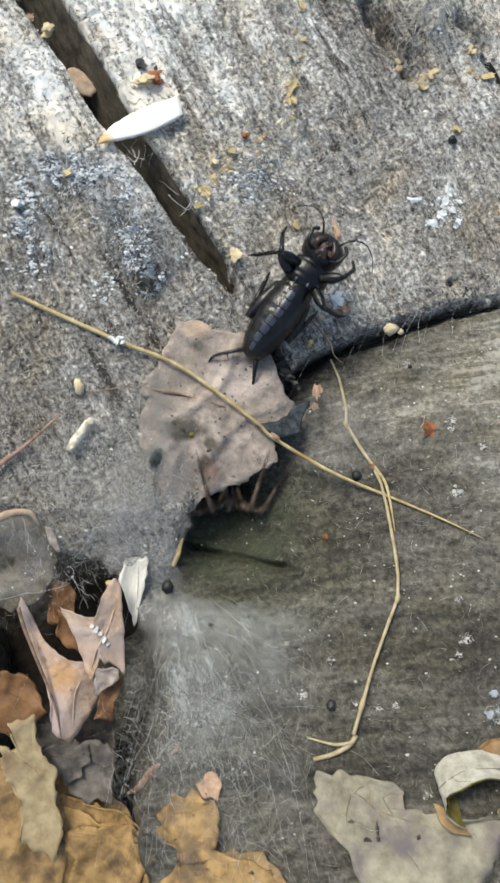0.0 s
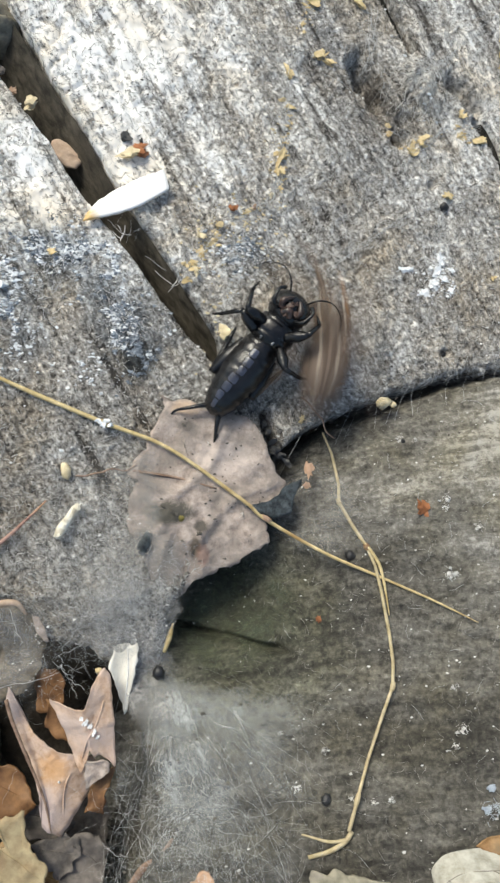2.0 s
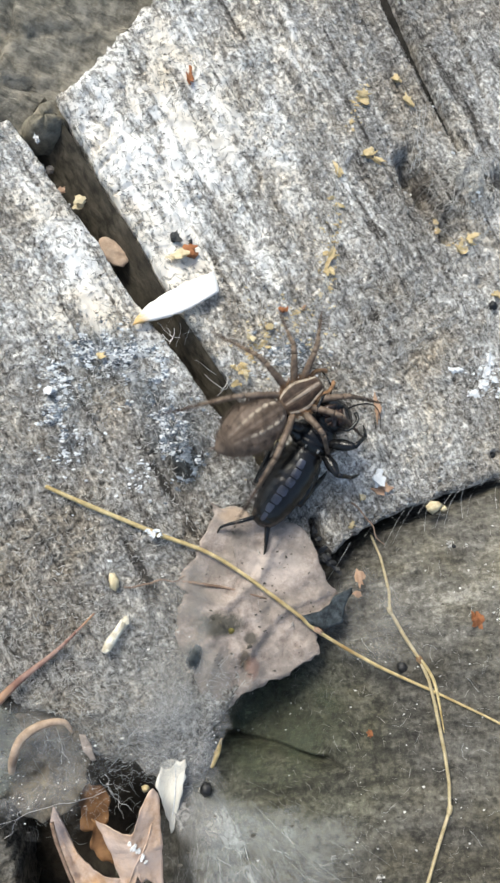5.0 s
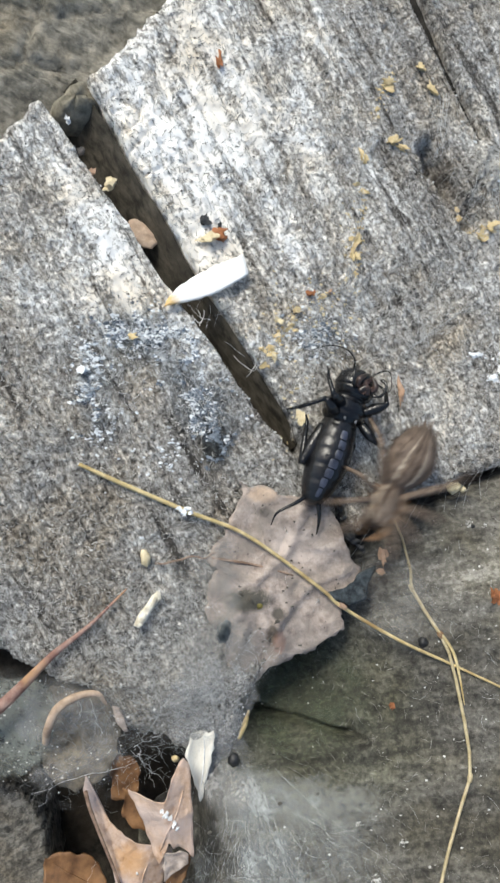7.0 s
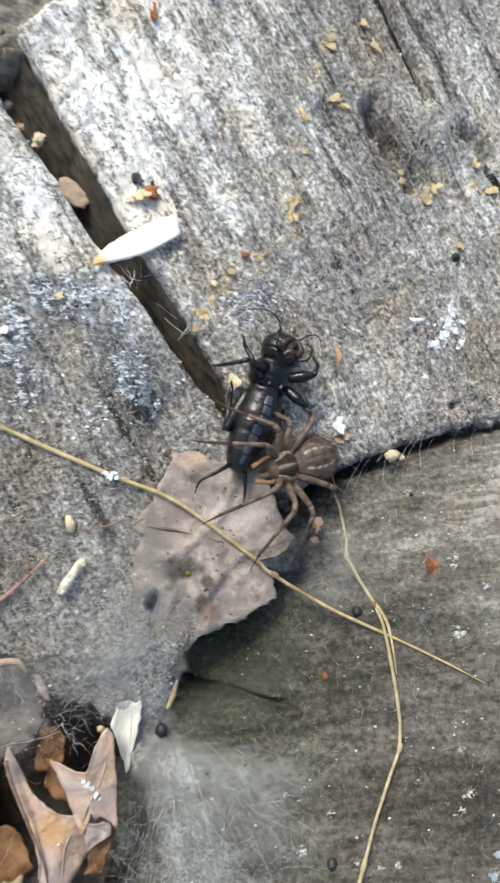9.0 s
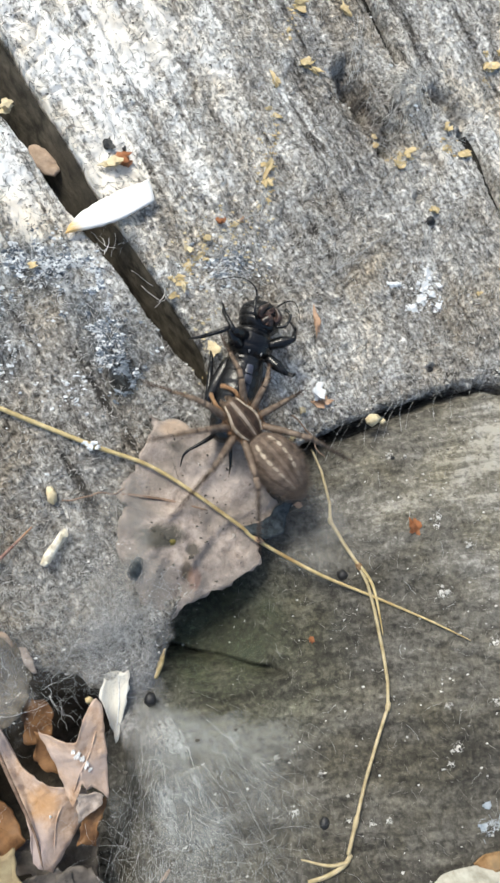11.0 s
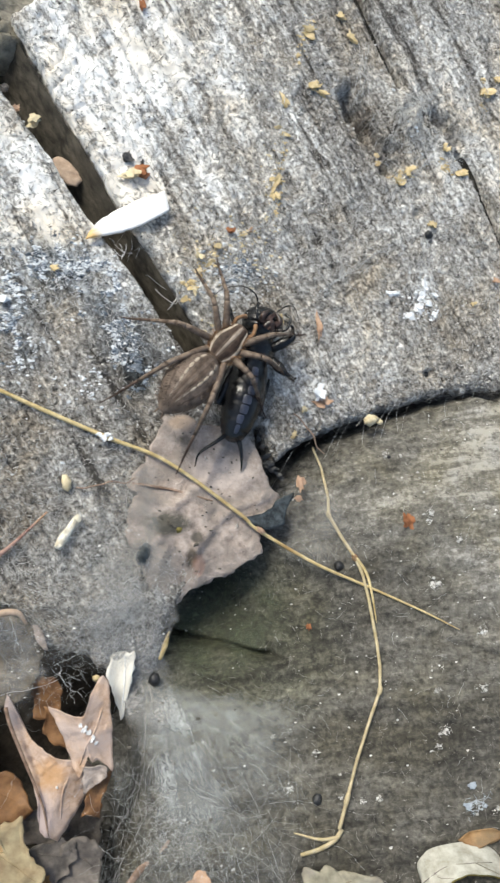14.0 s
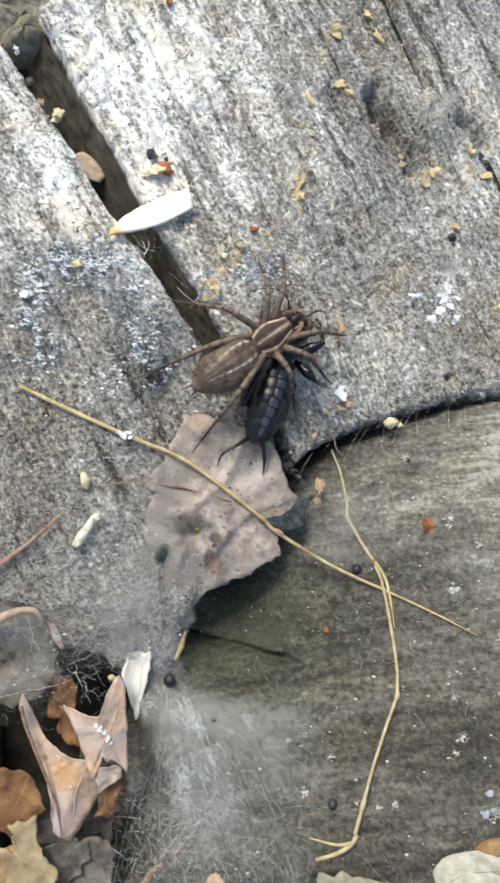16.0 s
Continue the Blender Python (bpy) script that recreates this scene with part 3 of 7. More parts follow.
# The upper timber: grey, split by drying cracks, cut off by a curved edge above the hollow.
TOP_EDGE = [(-60, 17), (-54.1, 24.5), (-50.3, 29.8), (-46.2, 35.2), (-40.5, 37.5), (-36.3, 40.9), (-30.4, 49.4), (-27.8, 52.7), (-20, 64), (-5, 90), (60, 230), (230, 230), (230, -10)]
LOW_EDGE = [(60, -19), (46.7, -19.8), (41.8, -18.6), (29.0, -21.6), (20.5, -24.5), (11.7, -28.1), (6, -31.6), (3.2, -34.8), (0.5, -41), (-2.5, -46), (-7, -50.5), (-10.6, -54), (-13, -58), (-13.8, -63), (-14.5, -68), (-18, -70.5), (-21.5, -66), (-24.2, -63.4), (-27.6, -62.2), (-30.4, -61.4), (-32.2, -58.8), (-34.4, -56.4), (-40, -54.2), (-44, -52), (-49, -49.2), (-60, -45), (-90, -36), (-90, -20)]
SPLIT = [(-44.0, 37.5), (-39.6, 31.4), (-34.4, 23.0), (-29.4, 16.0), (-24.3, 7.4), (-18.8, 0.0), (-12.9, -8.2), (-8.4, -14.7), (-5.2, -19.5)]
CRACKS = [([(10, 74), (16.5, 58.5), (20, 50.6), (23.6, 43.6), (27.4, 35.6)], 1.1, 6.5), ([(39.4, 24), (41.6, 20.7), (45.6, 10.9), (49.7, 0.6), (53, -5)], 0.85, 5.0),
          ([(27, 60), (31, 50), (34.5, 40)], 0.35, 1.2), ([(-19, 56), (-10, 40), (-3, 27)], 0.28, 0.8), ([(-6, 60), (1, 46), (6, 37)], 0.25, 0.8), ([(-26, 44), (-18, 30), (-13, 20)], 0.22, 0.7),
          ([(4, 66), (9, 55), (13, 46)], 0.2, 0.7), ([(-50, 12), (-42, 2), (-36, -6)], 0.2, 0.5),
          ([(-29, 41), (-27.6, 38.4), (-24.3, 32.6), (-21.7, 27.4), (-19.7, 20.7), (-15.8, 14.3)], 0.1, 0.8), ([(-15.5, 43.5), (-13.7, 40.6), (-7.9, 33.6), (-3.2, 27.8)], 0.1, 0.8),
          ([(-33.7, 35.3), (-31.2, 33.6), (-29.9, 29.7), (-27.4, 28.0)], 0.14, 0.8), ([(-30.6, 35.1), (-31.2, 31.6), (-33.6, 29.2)], 0.14, 0.8), ([(-28.7, 31.9), (-29.9, 29.7), (-32.9, 25.9)], 0.14, 0.8), ([(-27.7, 27.3), (-27.0, 24.6), (-29.8, 23.2)], 0.12, 0.7),
          ([(5.2, -36.4), (3.4, -33.4), (2.2, -30.4), (1.6, -27.6)], 1.1, 6.0), ([(-35.0, 33.0), (-33.0, 31.0), (-34.8, 28.6)], 0.12, 0.7), ([(-29.0, 36.8), (-28.4, 33.6), (-26.4, 32.0)], 0.1, 0.6)]


def top_height(x, y):
    u, v = 0.5 * x - 0.86 * y, 0.86 * x + 0.5 * y
    z = 0.55 * wave(x, y, 14) + 0.3 * wave(u * 0.25, v, 1.7) + 0.26 * wave(u * 0.35 + 50, v + 7, 0.9) + 0.2 * wave(x + 31, y, 0.95) + 0.14 * (0.5 - np.abs(wave(x, y + 13, 1.2))) * step(45, -5, y - 0.6 * x) - 0.3 * np.maximum(0, -y - 55)
    d, s = line_distance(x, y, SPLIT)
    half = np.interp(s, [0, 0.2, 0.6, 0.9, 1.0], [3.5, 3.0, 2.0, 1.4, 0.5]) + 0.25 * wave(x, y, 2.5) + 0.15 * wave(x, y + 9, 0.8)
    z = z - 12.0 * step(0.6, -0.5, d - half)
    for line, wide, deep in CRACKS:
        d, s = line_distance(x, y, line)
        z = z - deep * step(0.5, -0.3, d - wide * (1 - s * 0.6) - 0.1 * wave(x, y, 1.1))
    for cx, cy, r, deep in ((30.6, 12.0, 0.8, 1.6), (-13.5, -18.5, 2.6, 1.2), (6, 3.5, 3.5, 0.8), (31.8, -16.8, 0.7, 1.4)):
        z = z - deep * np.exp(-(((x - cx) / r) ** 2 + ((y - cy) / r) ** 2) ** 1.5)
    for line, wide, deep in (([(17.6, 32.4), (20.4, 28.6), (23.2, 24.2), (25.4, 20.4)], 1.7, 6.4), ([(34.6, 31), (37.2, 28.4), (38.6, 27), (41, 25.4)], 1.0, 3.6)):
        d, s = line_distance(x, y, line)
        z = z - deep * np.exp(-((d + 0.5 * wave(x, y, 1.6)) / wide) ** 2) * (0.7 + 0.6 * wave(x, y, 2.3))
    z = z + 1.9 * np.exp(-((x - 28) / 3.6) ** 2 - ((y - 29) / 4) ** 2) * (1 + 0.6 * wave(x, y, 1.2))
    return z


xs, ys = spaced(-57, 57, 0.36, -90, 230), spaced(-73, 70, 0.36, -73.5, 230)
X, Y = np.meshgrid(xs, ys, indexing="ij")
away = outside(X, Y, TOP_EDGE + LOW_EDGE) + 0.5 * wave(X, Y, 2.6) + 0.35 * wave(X, Y + 20, 1.0)
Z = top_height(X, Y) - 0.9 * step(-2.2, 0.2, away) ** 2 - 30 * step(0.0, 1.3, away)
log = tagged(mesh_object("weathered_log", *grid(xs, ys, Z, -26), M_LOG), "grey weathered split log, paler where bleaching and glare are painted in, cracked along its grain", "log", kind="structure")
# Bare brown wood, its tone darkened to stand in for the crack's shade.
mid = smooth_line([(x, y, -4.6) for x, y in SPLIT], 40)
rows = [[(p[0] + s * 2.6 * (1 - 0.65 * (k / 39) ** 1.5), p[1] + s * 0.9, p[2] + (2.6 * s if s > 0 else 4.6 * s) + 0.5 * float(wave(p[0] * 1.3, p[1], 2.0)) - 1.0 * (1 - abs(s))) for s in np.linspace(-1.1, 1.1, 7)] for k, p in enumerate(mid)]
part("crack_lining", ([v for r in rows for v in r], [(i * 7 + j, i * 7 + j + 1, i * 7 + j + 8, i * 7 + j + 7) for i in range(39) for j in range(6)]), M_CRACK_WOOD, log, "dark brown bare wood inside the wide crack")

# Black strips set high in the cracks paint in their shade.
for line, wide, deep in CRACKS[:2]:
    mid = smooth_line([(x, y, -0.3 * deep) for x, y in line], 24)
    part("crack_lining", ([(p[0] + e * (wide * (1.05 - 0.6 * k / 23) + 0.15), p[1] + 0.4 * e * wide, p[2] - 0.5 * (e == 0)) for k, p in enumerate(mid) for e in (-1, 0, 1)], [(i * 3 + j, i * 3 + j + 1, i * 3 + j + 4, i * 3 + j + 3) for i in range(23) for j in range(2)]), M_CRACK_SHADE, log, "black dirt in the drying crack")

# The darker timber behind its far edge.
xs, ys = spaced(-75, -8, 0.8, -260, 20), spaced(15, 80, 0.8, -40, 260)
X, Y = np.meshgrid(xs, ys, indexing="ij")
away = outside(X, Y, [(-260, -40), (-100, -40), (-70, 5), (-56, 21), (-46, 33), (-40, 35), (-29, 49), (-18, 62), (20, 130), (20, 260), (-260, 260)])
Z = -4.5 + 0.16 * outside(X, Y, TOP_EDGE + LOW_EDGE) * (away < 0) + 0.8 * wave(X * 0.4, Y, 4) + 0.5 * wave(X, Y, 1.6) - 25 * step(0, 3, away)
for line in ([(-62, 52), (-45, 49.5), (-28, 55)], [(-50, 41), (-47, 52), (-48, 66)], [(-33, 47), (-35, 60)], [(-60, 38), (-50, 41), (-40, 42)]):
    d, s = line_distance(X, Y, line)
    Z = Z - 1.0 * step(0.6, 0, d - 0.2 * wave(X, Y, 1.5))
tagged(mesh_object("brown_timber", *grid(xs, ys, Z, -26), M_SIDE), "dull brown-grey cracked timber behind the pale log", "timber", kind="structure")


# The lower timber: damp, smoother, rising towards the open side; the hollow sinks into it.
def low_height(x, y):
    return (-18.9 + 0.3 * x - 0.3 * y + 3.5 * np.exp(-(((x - 28) / 20) ** 2) - ((y + 40) / 15) ** 2)
            - 7 * np.exp(-(((x + 5) / 12) ** 2) - ((y + 58) / 10) ** 2))


def low_surface(x, y):
    z = low_height(x, y) + 0.35 * wave(x * 0.3, y, 3.2) + 0.16 * wave(x * 0.25, y + 17, 0.9) + 0.12 * wave(x + 5, y, 0.8)
    for line, wide, deep in (([(-11.5, -60.8), (-6, -62.2), (-1, -63.0), (5.5, -64.4)], 0.4, 2.6), ([(26, -60), (38, -63), (60, -64)], 0.4, 0.6), ([(-2, -70), (20, -73), (50, -71)], 0.2, 0.4)):
        d, s = line_distance(x, y, line)
        z = z - deep * step(0.5, -0.2, d - wide * (1 - 0.5 * s) - 0.2 * wave(x, y, 1.5))
    z = z - 1.8 * np.exp(-(((x - 4.5) / 1.6) ** 2) - ((y + 63.5) / 1.2) ** 2) - 1.5 * np.exp(-(((x + 5) / 5.0) ** 2) - ((y + 52.5) / 3.6) ** 2)
    rim = outside(x, y, TOP_EDGE + LOW_EDGE)
    z = z - 5.0 * step(2.5, 0.8, rim + 0.5 * wave(x, y, 3) + 0.3 * wave(x, y, 1.1)) * step(49, 45, x) * step(2, 8, x)
    return z - 22 * step(-15.5, -19, x + 2.0 * wave(x, y, 6)) - 0.012 * np.maximum(x - 40, 0) ** 2


xs, ys = spaced(-27, 56, 0.45, -27.4, 150), spaced(-110, -10, 0.45, -220, -9.5)
X, Y = np.meshgrid(xs, ys, indexing="ij")
Z = np.where(Y > -112, low_surface(X, Y), low_surface(X, np.full_like(Y, -112.0)) - 0.02 * (Y + 112) ** 2)
tagged(mesh_object("damp_log", *grid(xs, ys, Z, -26), M_LOWER), "dull greenish-brown damp log with fine straight grain", "log", kind="structure")

# A grey board end beyond the leaf litter.
xs, ys = spaced(-62, -30, 0.7, -200, -29), spaced(-110, -66, 0.7, -260, -65)
X, Y = np.meshgrid(xs, ys, indexing="ij")
away = outside(X, Y, [(-200, -74), (-61, -69), (-51, -70.4), (-46.7, -73), (-44, -76), (-42.3, -80), (-41, -86), (-41, -110), (-44, -260), (-200, -260)]) + 0.4 * wave(X, Y, 2.0)
Z = -11.0 + 0.5 * wave(X, Y, 9) + 0.3 * wave(X, Y, 1.1) - 26 * step(0, 1.5, away)
tagged(mesh_object("grey_board", *grid(xs, ys, Z, -26), M_DIM), "dark grey weathered board end beside the leaf litter", "board", kind="structure")


# ---------------------------------------------------------------- leaves, straws, chips
def thing(name, label, category, at=(0, 0, 0), rz=0.0, group=""):
    ob = new(name)
    ob.matrix_basis = pose(at[0] * MM, at[1] * MM, at[2] * MM, 0, 0, rz)
    ob.empty_display_size = 0.004
    return tagged(ob, label, category, group)


def heights(x, y):
    """What a crumb at each of these places lies on."""
    x, y = np.asarray(x, float), np.asarray(y, float)
    return np.where(outside(x, y, TOP_EDGE + LOW_EDGE) < -0.3, top_height(x, y), low_surface(x, y))


def ground_height(x, y):
    return float(heights([x], [y])[0])


CREASES = [[(-18, -37), (-13, -40), (-8.4, -46.6), (-8, -52)], [(-4, -29), (-7, -36), (-12, -40)], [(3, -38.4), (-4, -41), (-8.4, -46.6)], [(-15, -52), (-13, -46), (-17.6, -40)]]


def fragment_height(x, y):
    fold = sum(0.5 * math.exp(-((float(line_distance(np.array(x, float), np.array(y, float), line)[0]) / 0.8) ** 2)) for line in CREASES)
    return 0.8 + fold + 0.4 * float(wave(x, y, 5)) + 0.28 * float(wave(x, y, 1.8)) - 0.02 * max(0.0, -y - 44) ** 2 + 0.5 * math.exp(-(((x + 10) / 3) ** 2) - ((y + 44) / 2.5) ** 2)


fragment = thing("leaf_fragment", "pinkish-grey dead leaf fragment speckled with mould, on the log's edge", "leaf")
part("blade", sheet([(-14.8, -25.4), (-13.0, -25.2), (-15.6, -29.8), (-16.4, -33.0), (-19.6, -36.6), (-17.6, -38.4), (-19.4, -41.5), (-19.0, -45.0), (-16.8, -47.6), (-16.4, -50.6), (-15.4, -53.6), (-13.4, -56.0), (-11.4, -55.6), (-9.0, -53.4), (-5.4, -51.6), (-1.4, -49.8), (2.2, -47.6), (1.8, -44.6), (3.2, -41.4), (5.0, -38.8), (3.4, -36.6), (2.0, -33.6), (0.6, -30.6), (-1.0, -28.5), (-3.7, -27.2), (-7.4, -26.9), (-10.6, -25.8)], fragment_height, 0.3, 150, 22, 0.5, 5, True, 0.3), M_FRAGMENT, fragment)
for k, (x, y, a, b) in enumerate(((-12.5, -43, 2.8, 0.9), (-14, -42, 1.6, 0.7), (-8.6, -46, 1.2, 1.6), (-9.4, -48.6, 0.6, 1.6), (-16.2, -46.5, 1.1, 1.9), (-3, -33, 0.7, 0.5), (-6, -31, 0.6, 0.5), (-11, -29.5, 0.9, 0.6), (0.5, -35.5, 0.7, 0.6), (-9.6, -34, 0.5, 0.4), (-13, -36, 0.4, 0.4), (-4.5, -38, 0.4, 0.3), (1.2, -40.5, 0.5, 0.4), (-7, -41, 0.4, 0.5), (-10.5, -49, 0.5, 0.7), (-2.5, -30, 0.35, 0.3))):
    g = flake((0.4 * a, 0.4 * b, 0.08), 70 + k, 3)
    part("mould_spot", ([(x + 0.8 * vx + 0.6 * vy, y - 0.6 * vx + 0.8 * vy, fragment_height(x, y) + vz) for vx, vy, vz in g[0]], g[1]), M_SPOT, fragment, "black mould spot" if k == 0 else "")
part("vein", tube([(-18.5, -36.6, fragment_height(-18.5, -36.6)), (-12, -37.6, fragment_height(-12, -37.6) + 0.1), (-6, -39.2, fragment_height(-6, -39.2) + 0.1)], [0.22, 0.2, 0.1], 6), M_ROOT, fragment, "thin brown vein")

black_leaf = thing("leaf_scrap", "blackened bluish leaf scrap over the hollow's edge", "leaf")
part("blade", sheet([(-1.9, -41.9), (1.6, -41.2), (3.4, -40.2), (4.8, -38.8), (7.6, -37.6), (6.6, -39.4), (6.0, -41.0), (5.6, -43.0), (2.6, -43.5), (0.4, -42.8)], lambda x, y: 1.35 + 0.15 * float(wave(x, y, 2.5)) - 0.1 * (x - 3), 0.25, 60, 6, 0.3, 8, True), M_TEAL, black_leaf)

straw = thing("straw", "long thin yellow straw stalk lying across both logs", "straw")
part("stalk", tube([(-38.4, -22.9, 1.2), (-32.7, -25.4, 1.1), (-22.7, -29.5, 1.1), (-13.3, -33.2, 1.6), (-2.1, -41.0, 1.8), (1.5, -43.9, 1.4), (10.4, -49.0, 2.1), (18.5, -52.6, 4.3), (25.9, -56.0, 7.3), (31.3, -58.8, 9.5)], [0.3, 0.36, 0.34, 0.29, 0.29, 0.29, 0.26, 0.22, 0.17, 0.07], 9, 70), M_STRAW, straw)
for k, (x, y, r) in enumerate(((-23.6, -29.3, 0.7), (-22.6, -29.2, 0.6), (-23.0, -30.0, 0.5), (-22.0, -29.8, 0.45))):
    g = flake((r, 0.8 * r, 0.3), 640 + k, 4)
    part("silk_knot", ([(x + vx, y + vy, 1.4 + vz) for vx, vy, vz in g[0]], g[1]), M_BLUE, straw, "bluish-white silk knot round the stalk" if k == 0 else "", False)
part("node", tube([(-23.8, -29.1, 1.1), (-22.9, -29.5, 1.15), (-22.0, -29.8, 1.1)], [0.4, 0.5, 0.4], 9), M_STRAW, straw)

bent = thing("bent_grass", "bent pale dry grass stem with a forked end on the damp log", "grass stem")
STEM = [(11.9, -29.7, -4.0), (13.0, -33.4, -2.4), (13.5, -38.6, -0.2), (13.3, -41.3, 0.5), (14.9, -44.8, 2.0), (16.7, -48.1, 3.4), (17.7, -50.8, 4.2), (18.3, -54.3, 4.9), (19.0, -60.6, 6.2), (19.1, -64.4, 7.2), (18.7, -67.6, 8.0), (16.9, -71.3, 8.6), (14.3, -76.9, 9.6), (12.4, -81.8, 10.5), (10.9, -85.8, 11.1)]
kinked = [tuple(np.add(np.multiply(p, 1 - u), np.multiply(q, u))) for p, q in zip(STEM, STEM[1:]) for u in (0.06, 0.94)]
part("stalk", tube(kinked, [0.19, 0.25, 0.28, 0.28, 0.25, 0.27, 0.26, 0.25, 0.24, 0.29], 8, 140), M_STRAW_PALE, bent)
for k, fat in ((3, 0.46), (5, 0.56), (10, 0.42), (13, 0.4)):
    p, way = np.array(STEM[k]), (np.array(STEM[k + 1]) - np.array(STEM[k - 1])) / 12
    part("node", tube([p - way, p, p + way], [0.33, fat, 0.33], 8, 9), M_STRAW_PALE if k != 5 else M_STUB, bent)
part("sheath", tube([(15.6, -46.6, 2.9), (17.0, -48.4, 3.8), (18.3, -50.8, 4.5), (18.9, -54.0, 5.0), (19.2, -58.0, 5.8)], [0.1, 0.26, 0.26, 0.2, 0.08], 6, 30), M_STRAW, bent)
part("tip", tube([(11.5, -85.7, 10.8), (10.4, -87.0, 10.9), (8.2, -88.2, 10.6), (5.6, -89.0, 10.0)], [0.36, 0.38, 0.36, 0.3], 7, 20, 0.6), M_STRAW_PALE, bent)
part("tip", tube([(10.9, -86.6, 11.0), (8.4, -86.9, 10.6), (4.8, -86.2, 9.5)], [0.26, 0.24, 0.12], 7, 16), M_STRAW_PALE, bent)

# The white sliver bridging the wide crack; its own space has the long side along x.
chip = thing("wood_chip", "bright white wood sliver with a yellow tip, bridging the crack", "wood chip", (-20.3, 5.4, 0.9), 26)
part("sliver", sheet([(-7.4, -0.7), (-4.8, 0.9), (-1, 1.7), (3.6, 2.1), (7.3, 2.1), (7.5, 1.9), (7.4, 0.6), (7.0, -0.9), (6.6, -1.1), (3.0, -1.7), (-1.5, -1.8)], lambda x, y: 0.7 + 0.2 * math.cos(x * 0.3) - 0.02 * y * y + 0.04 * float(wave(x * 0.3, y, 0.8)), 0.45, 120, 7, 0.1, 9), M_CHIP, chip)

oak = thing("oak_leaf", "curled pinkish-orange dry oak leaf caught in the web", "leaf")
upper = lambda x, y: 0.9 + 0.16 * (y + 80) + 0.12 * (x + 25) + 0.22 * float(wave(x, y, 2.2)) + 0.14 * float(wave(x, y, 0.8)) - 0.5 * abs(x + 24.2 + 0.25 * (y + 75))
lower = lambda x, y: -0.5 + 0.06 * (y + 80) - 0.16 * (x + 28) + 0.22 * float(wave(x, y, 2.6)) + 0.14 * float(wave(x, y, 0.8)) - 0.35 * abs(x + 27.5 - 0.3 * (y + 80))
part("lobe", sheet([(-30.2, -69.4), (-28.6, -69.9), (-27.2, -70.4), (-24.9, -70.6), (-24.2, -68.4), (-23.2, -66.0), (-22.2, -65.0), (-21.3, -66.4), (-21.0, -70.2), (-20.6, -73.0), (-20.6, -76.0), (-20.4, -79.2), (-21.4, -78.2), (-22.6, -77.0), (-23.4, -77.6), (-24.0, -76.4), (-24.6, -78.4), (-25.2, -80.2), (-26.2, -78.6), (-26.8, -76.4), (-27.8, -74.0), (-28.8, -71.8)], upper, 0.25, 150, 10, 0.15, 11, True, 0.3), M_OAK, oak)
part("lobe", sheet([(-36.2, -68.0), (-35.2, -69.2), (-34.0, -72.0), (-32.2, -74.6), (-30.0, -76.6), (-27.6, -77.4), (-25.4, -77.6), (-23.4, -79.0), (-23.2, -81.4), (-24.4, -82.0), (-24.2, -83.2), (-25.6, -85.6), (-27.0, -87.6), (-28.2, -89.4), (-29.0, -88.4), (-30.8, -87.4), (-31.0, -84.0), (-32.0, -80.0), (-33.8, -76.0), (-35.6, -72.4), (-36.5, -70.0)], lower, 0.25, 150, 10, 0.15, 12, True, 0.35), M_OAK, oak)
part("vein", tube([(-36.0, -69.4, -0.2), (-35.2, -72.0, -0.1), (-33.4, -76.2, 0.0), (-31.6, -80.4, -0.2), (-30.2, -84.0, -0.3), (-29.4, -88.2, -0.8)], [0.3, 0.26, 0.2, 0.12], 6, 24), M_ROOT, oak, "dark midrib along the lobe's rim")
part("fold", sheet([(-25.0, -78.0), (-23.4, -78.2), (-21.6, -78.0), (-21.2, -79.8), (-22.4, -80.8), (-23.6, -81.4), (-24.4, -82.2)], lambda x, y: 0.5 + 0.3 * float(wave(x, y, 1.4)), 0.25, 50, 5, 0.3, 17, True, 0.4), M_FRAGMENT, oak, "greyish-pink turned-over flap")
part("fold", sheet([(-20.4, -79.2), (-20.9, -81.4), (-21.4, -82.2), (-22.0, -84.2), (-22.3, -86.6), (-23.4, -85.6), (-24.9, -86.2), (-24.4, -84.2), (-24.3, -82.6), (-22.8, -81.4), (-21.6, -80.6)], lambda x, y: -1.6 + 0.4 * float(wave(x, y, 1.6)), 0.25, 80, 5, 0.3, 13, True, 0.5), M_OAK_DARK, oak, "golden-brown underside of the fold")
part("vein", tube([(-22.2, -69.6, upper(-22.2, -69.6)), (-23.0, -72.4, upper(-23.0, -72.4)), (-24.4, -75.0, upper(-24.4, -75.0)), (-25.2, -78.0, upper(-25.2, -78.0))], [0.1, 0.16, 0.08], 5, 16), M_OAK, oak)
part("vein", tube([(-25.8, -78.6, lower(-25.8, -78.6)), (-27.6, -82.0, lower(-27.6, -82.0)), (-27.8, -88.6, lower(-27.8, -88.6) - 0.1)], [0.12, 0.15, 0.06], 5, 16), M_OAK, oak)
part("fold", sheet([(-30.4, -69.8), (-29.0, -72.0), (-28.2, -73.2), (-26.6, -76.4), (-29.4, -75.2), (-31.0, -73.2)], lambda x, y: -2.2 + 0.3 * float(wave(x, y, 2)), 0.25, 46, 5, 0.4, 14, True, 0.4), M_OAK_DARK, oak)
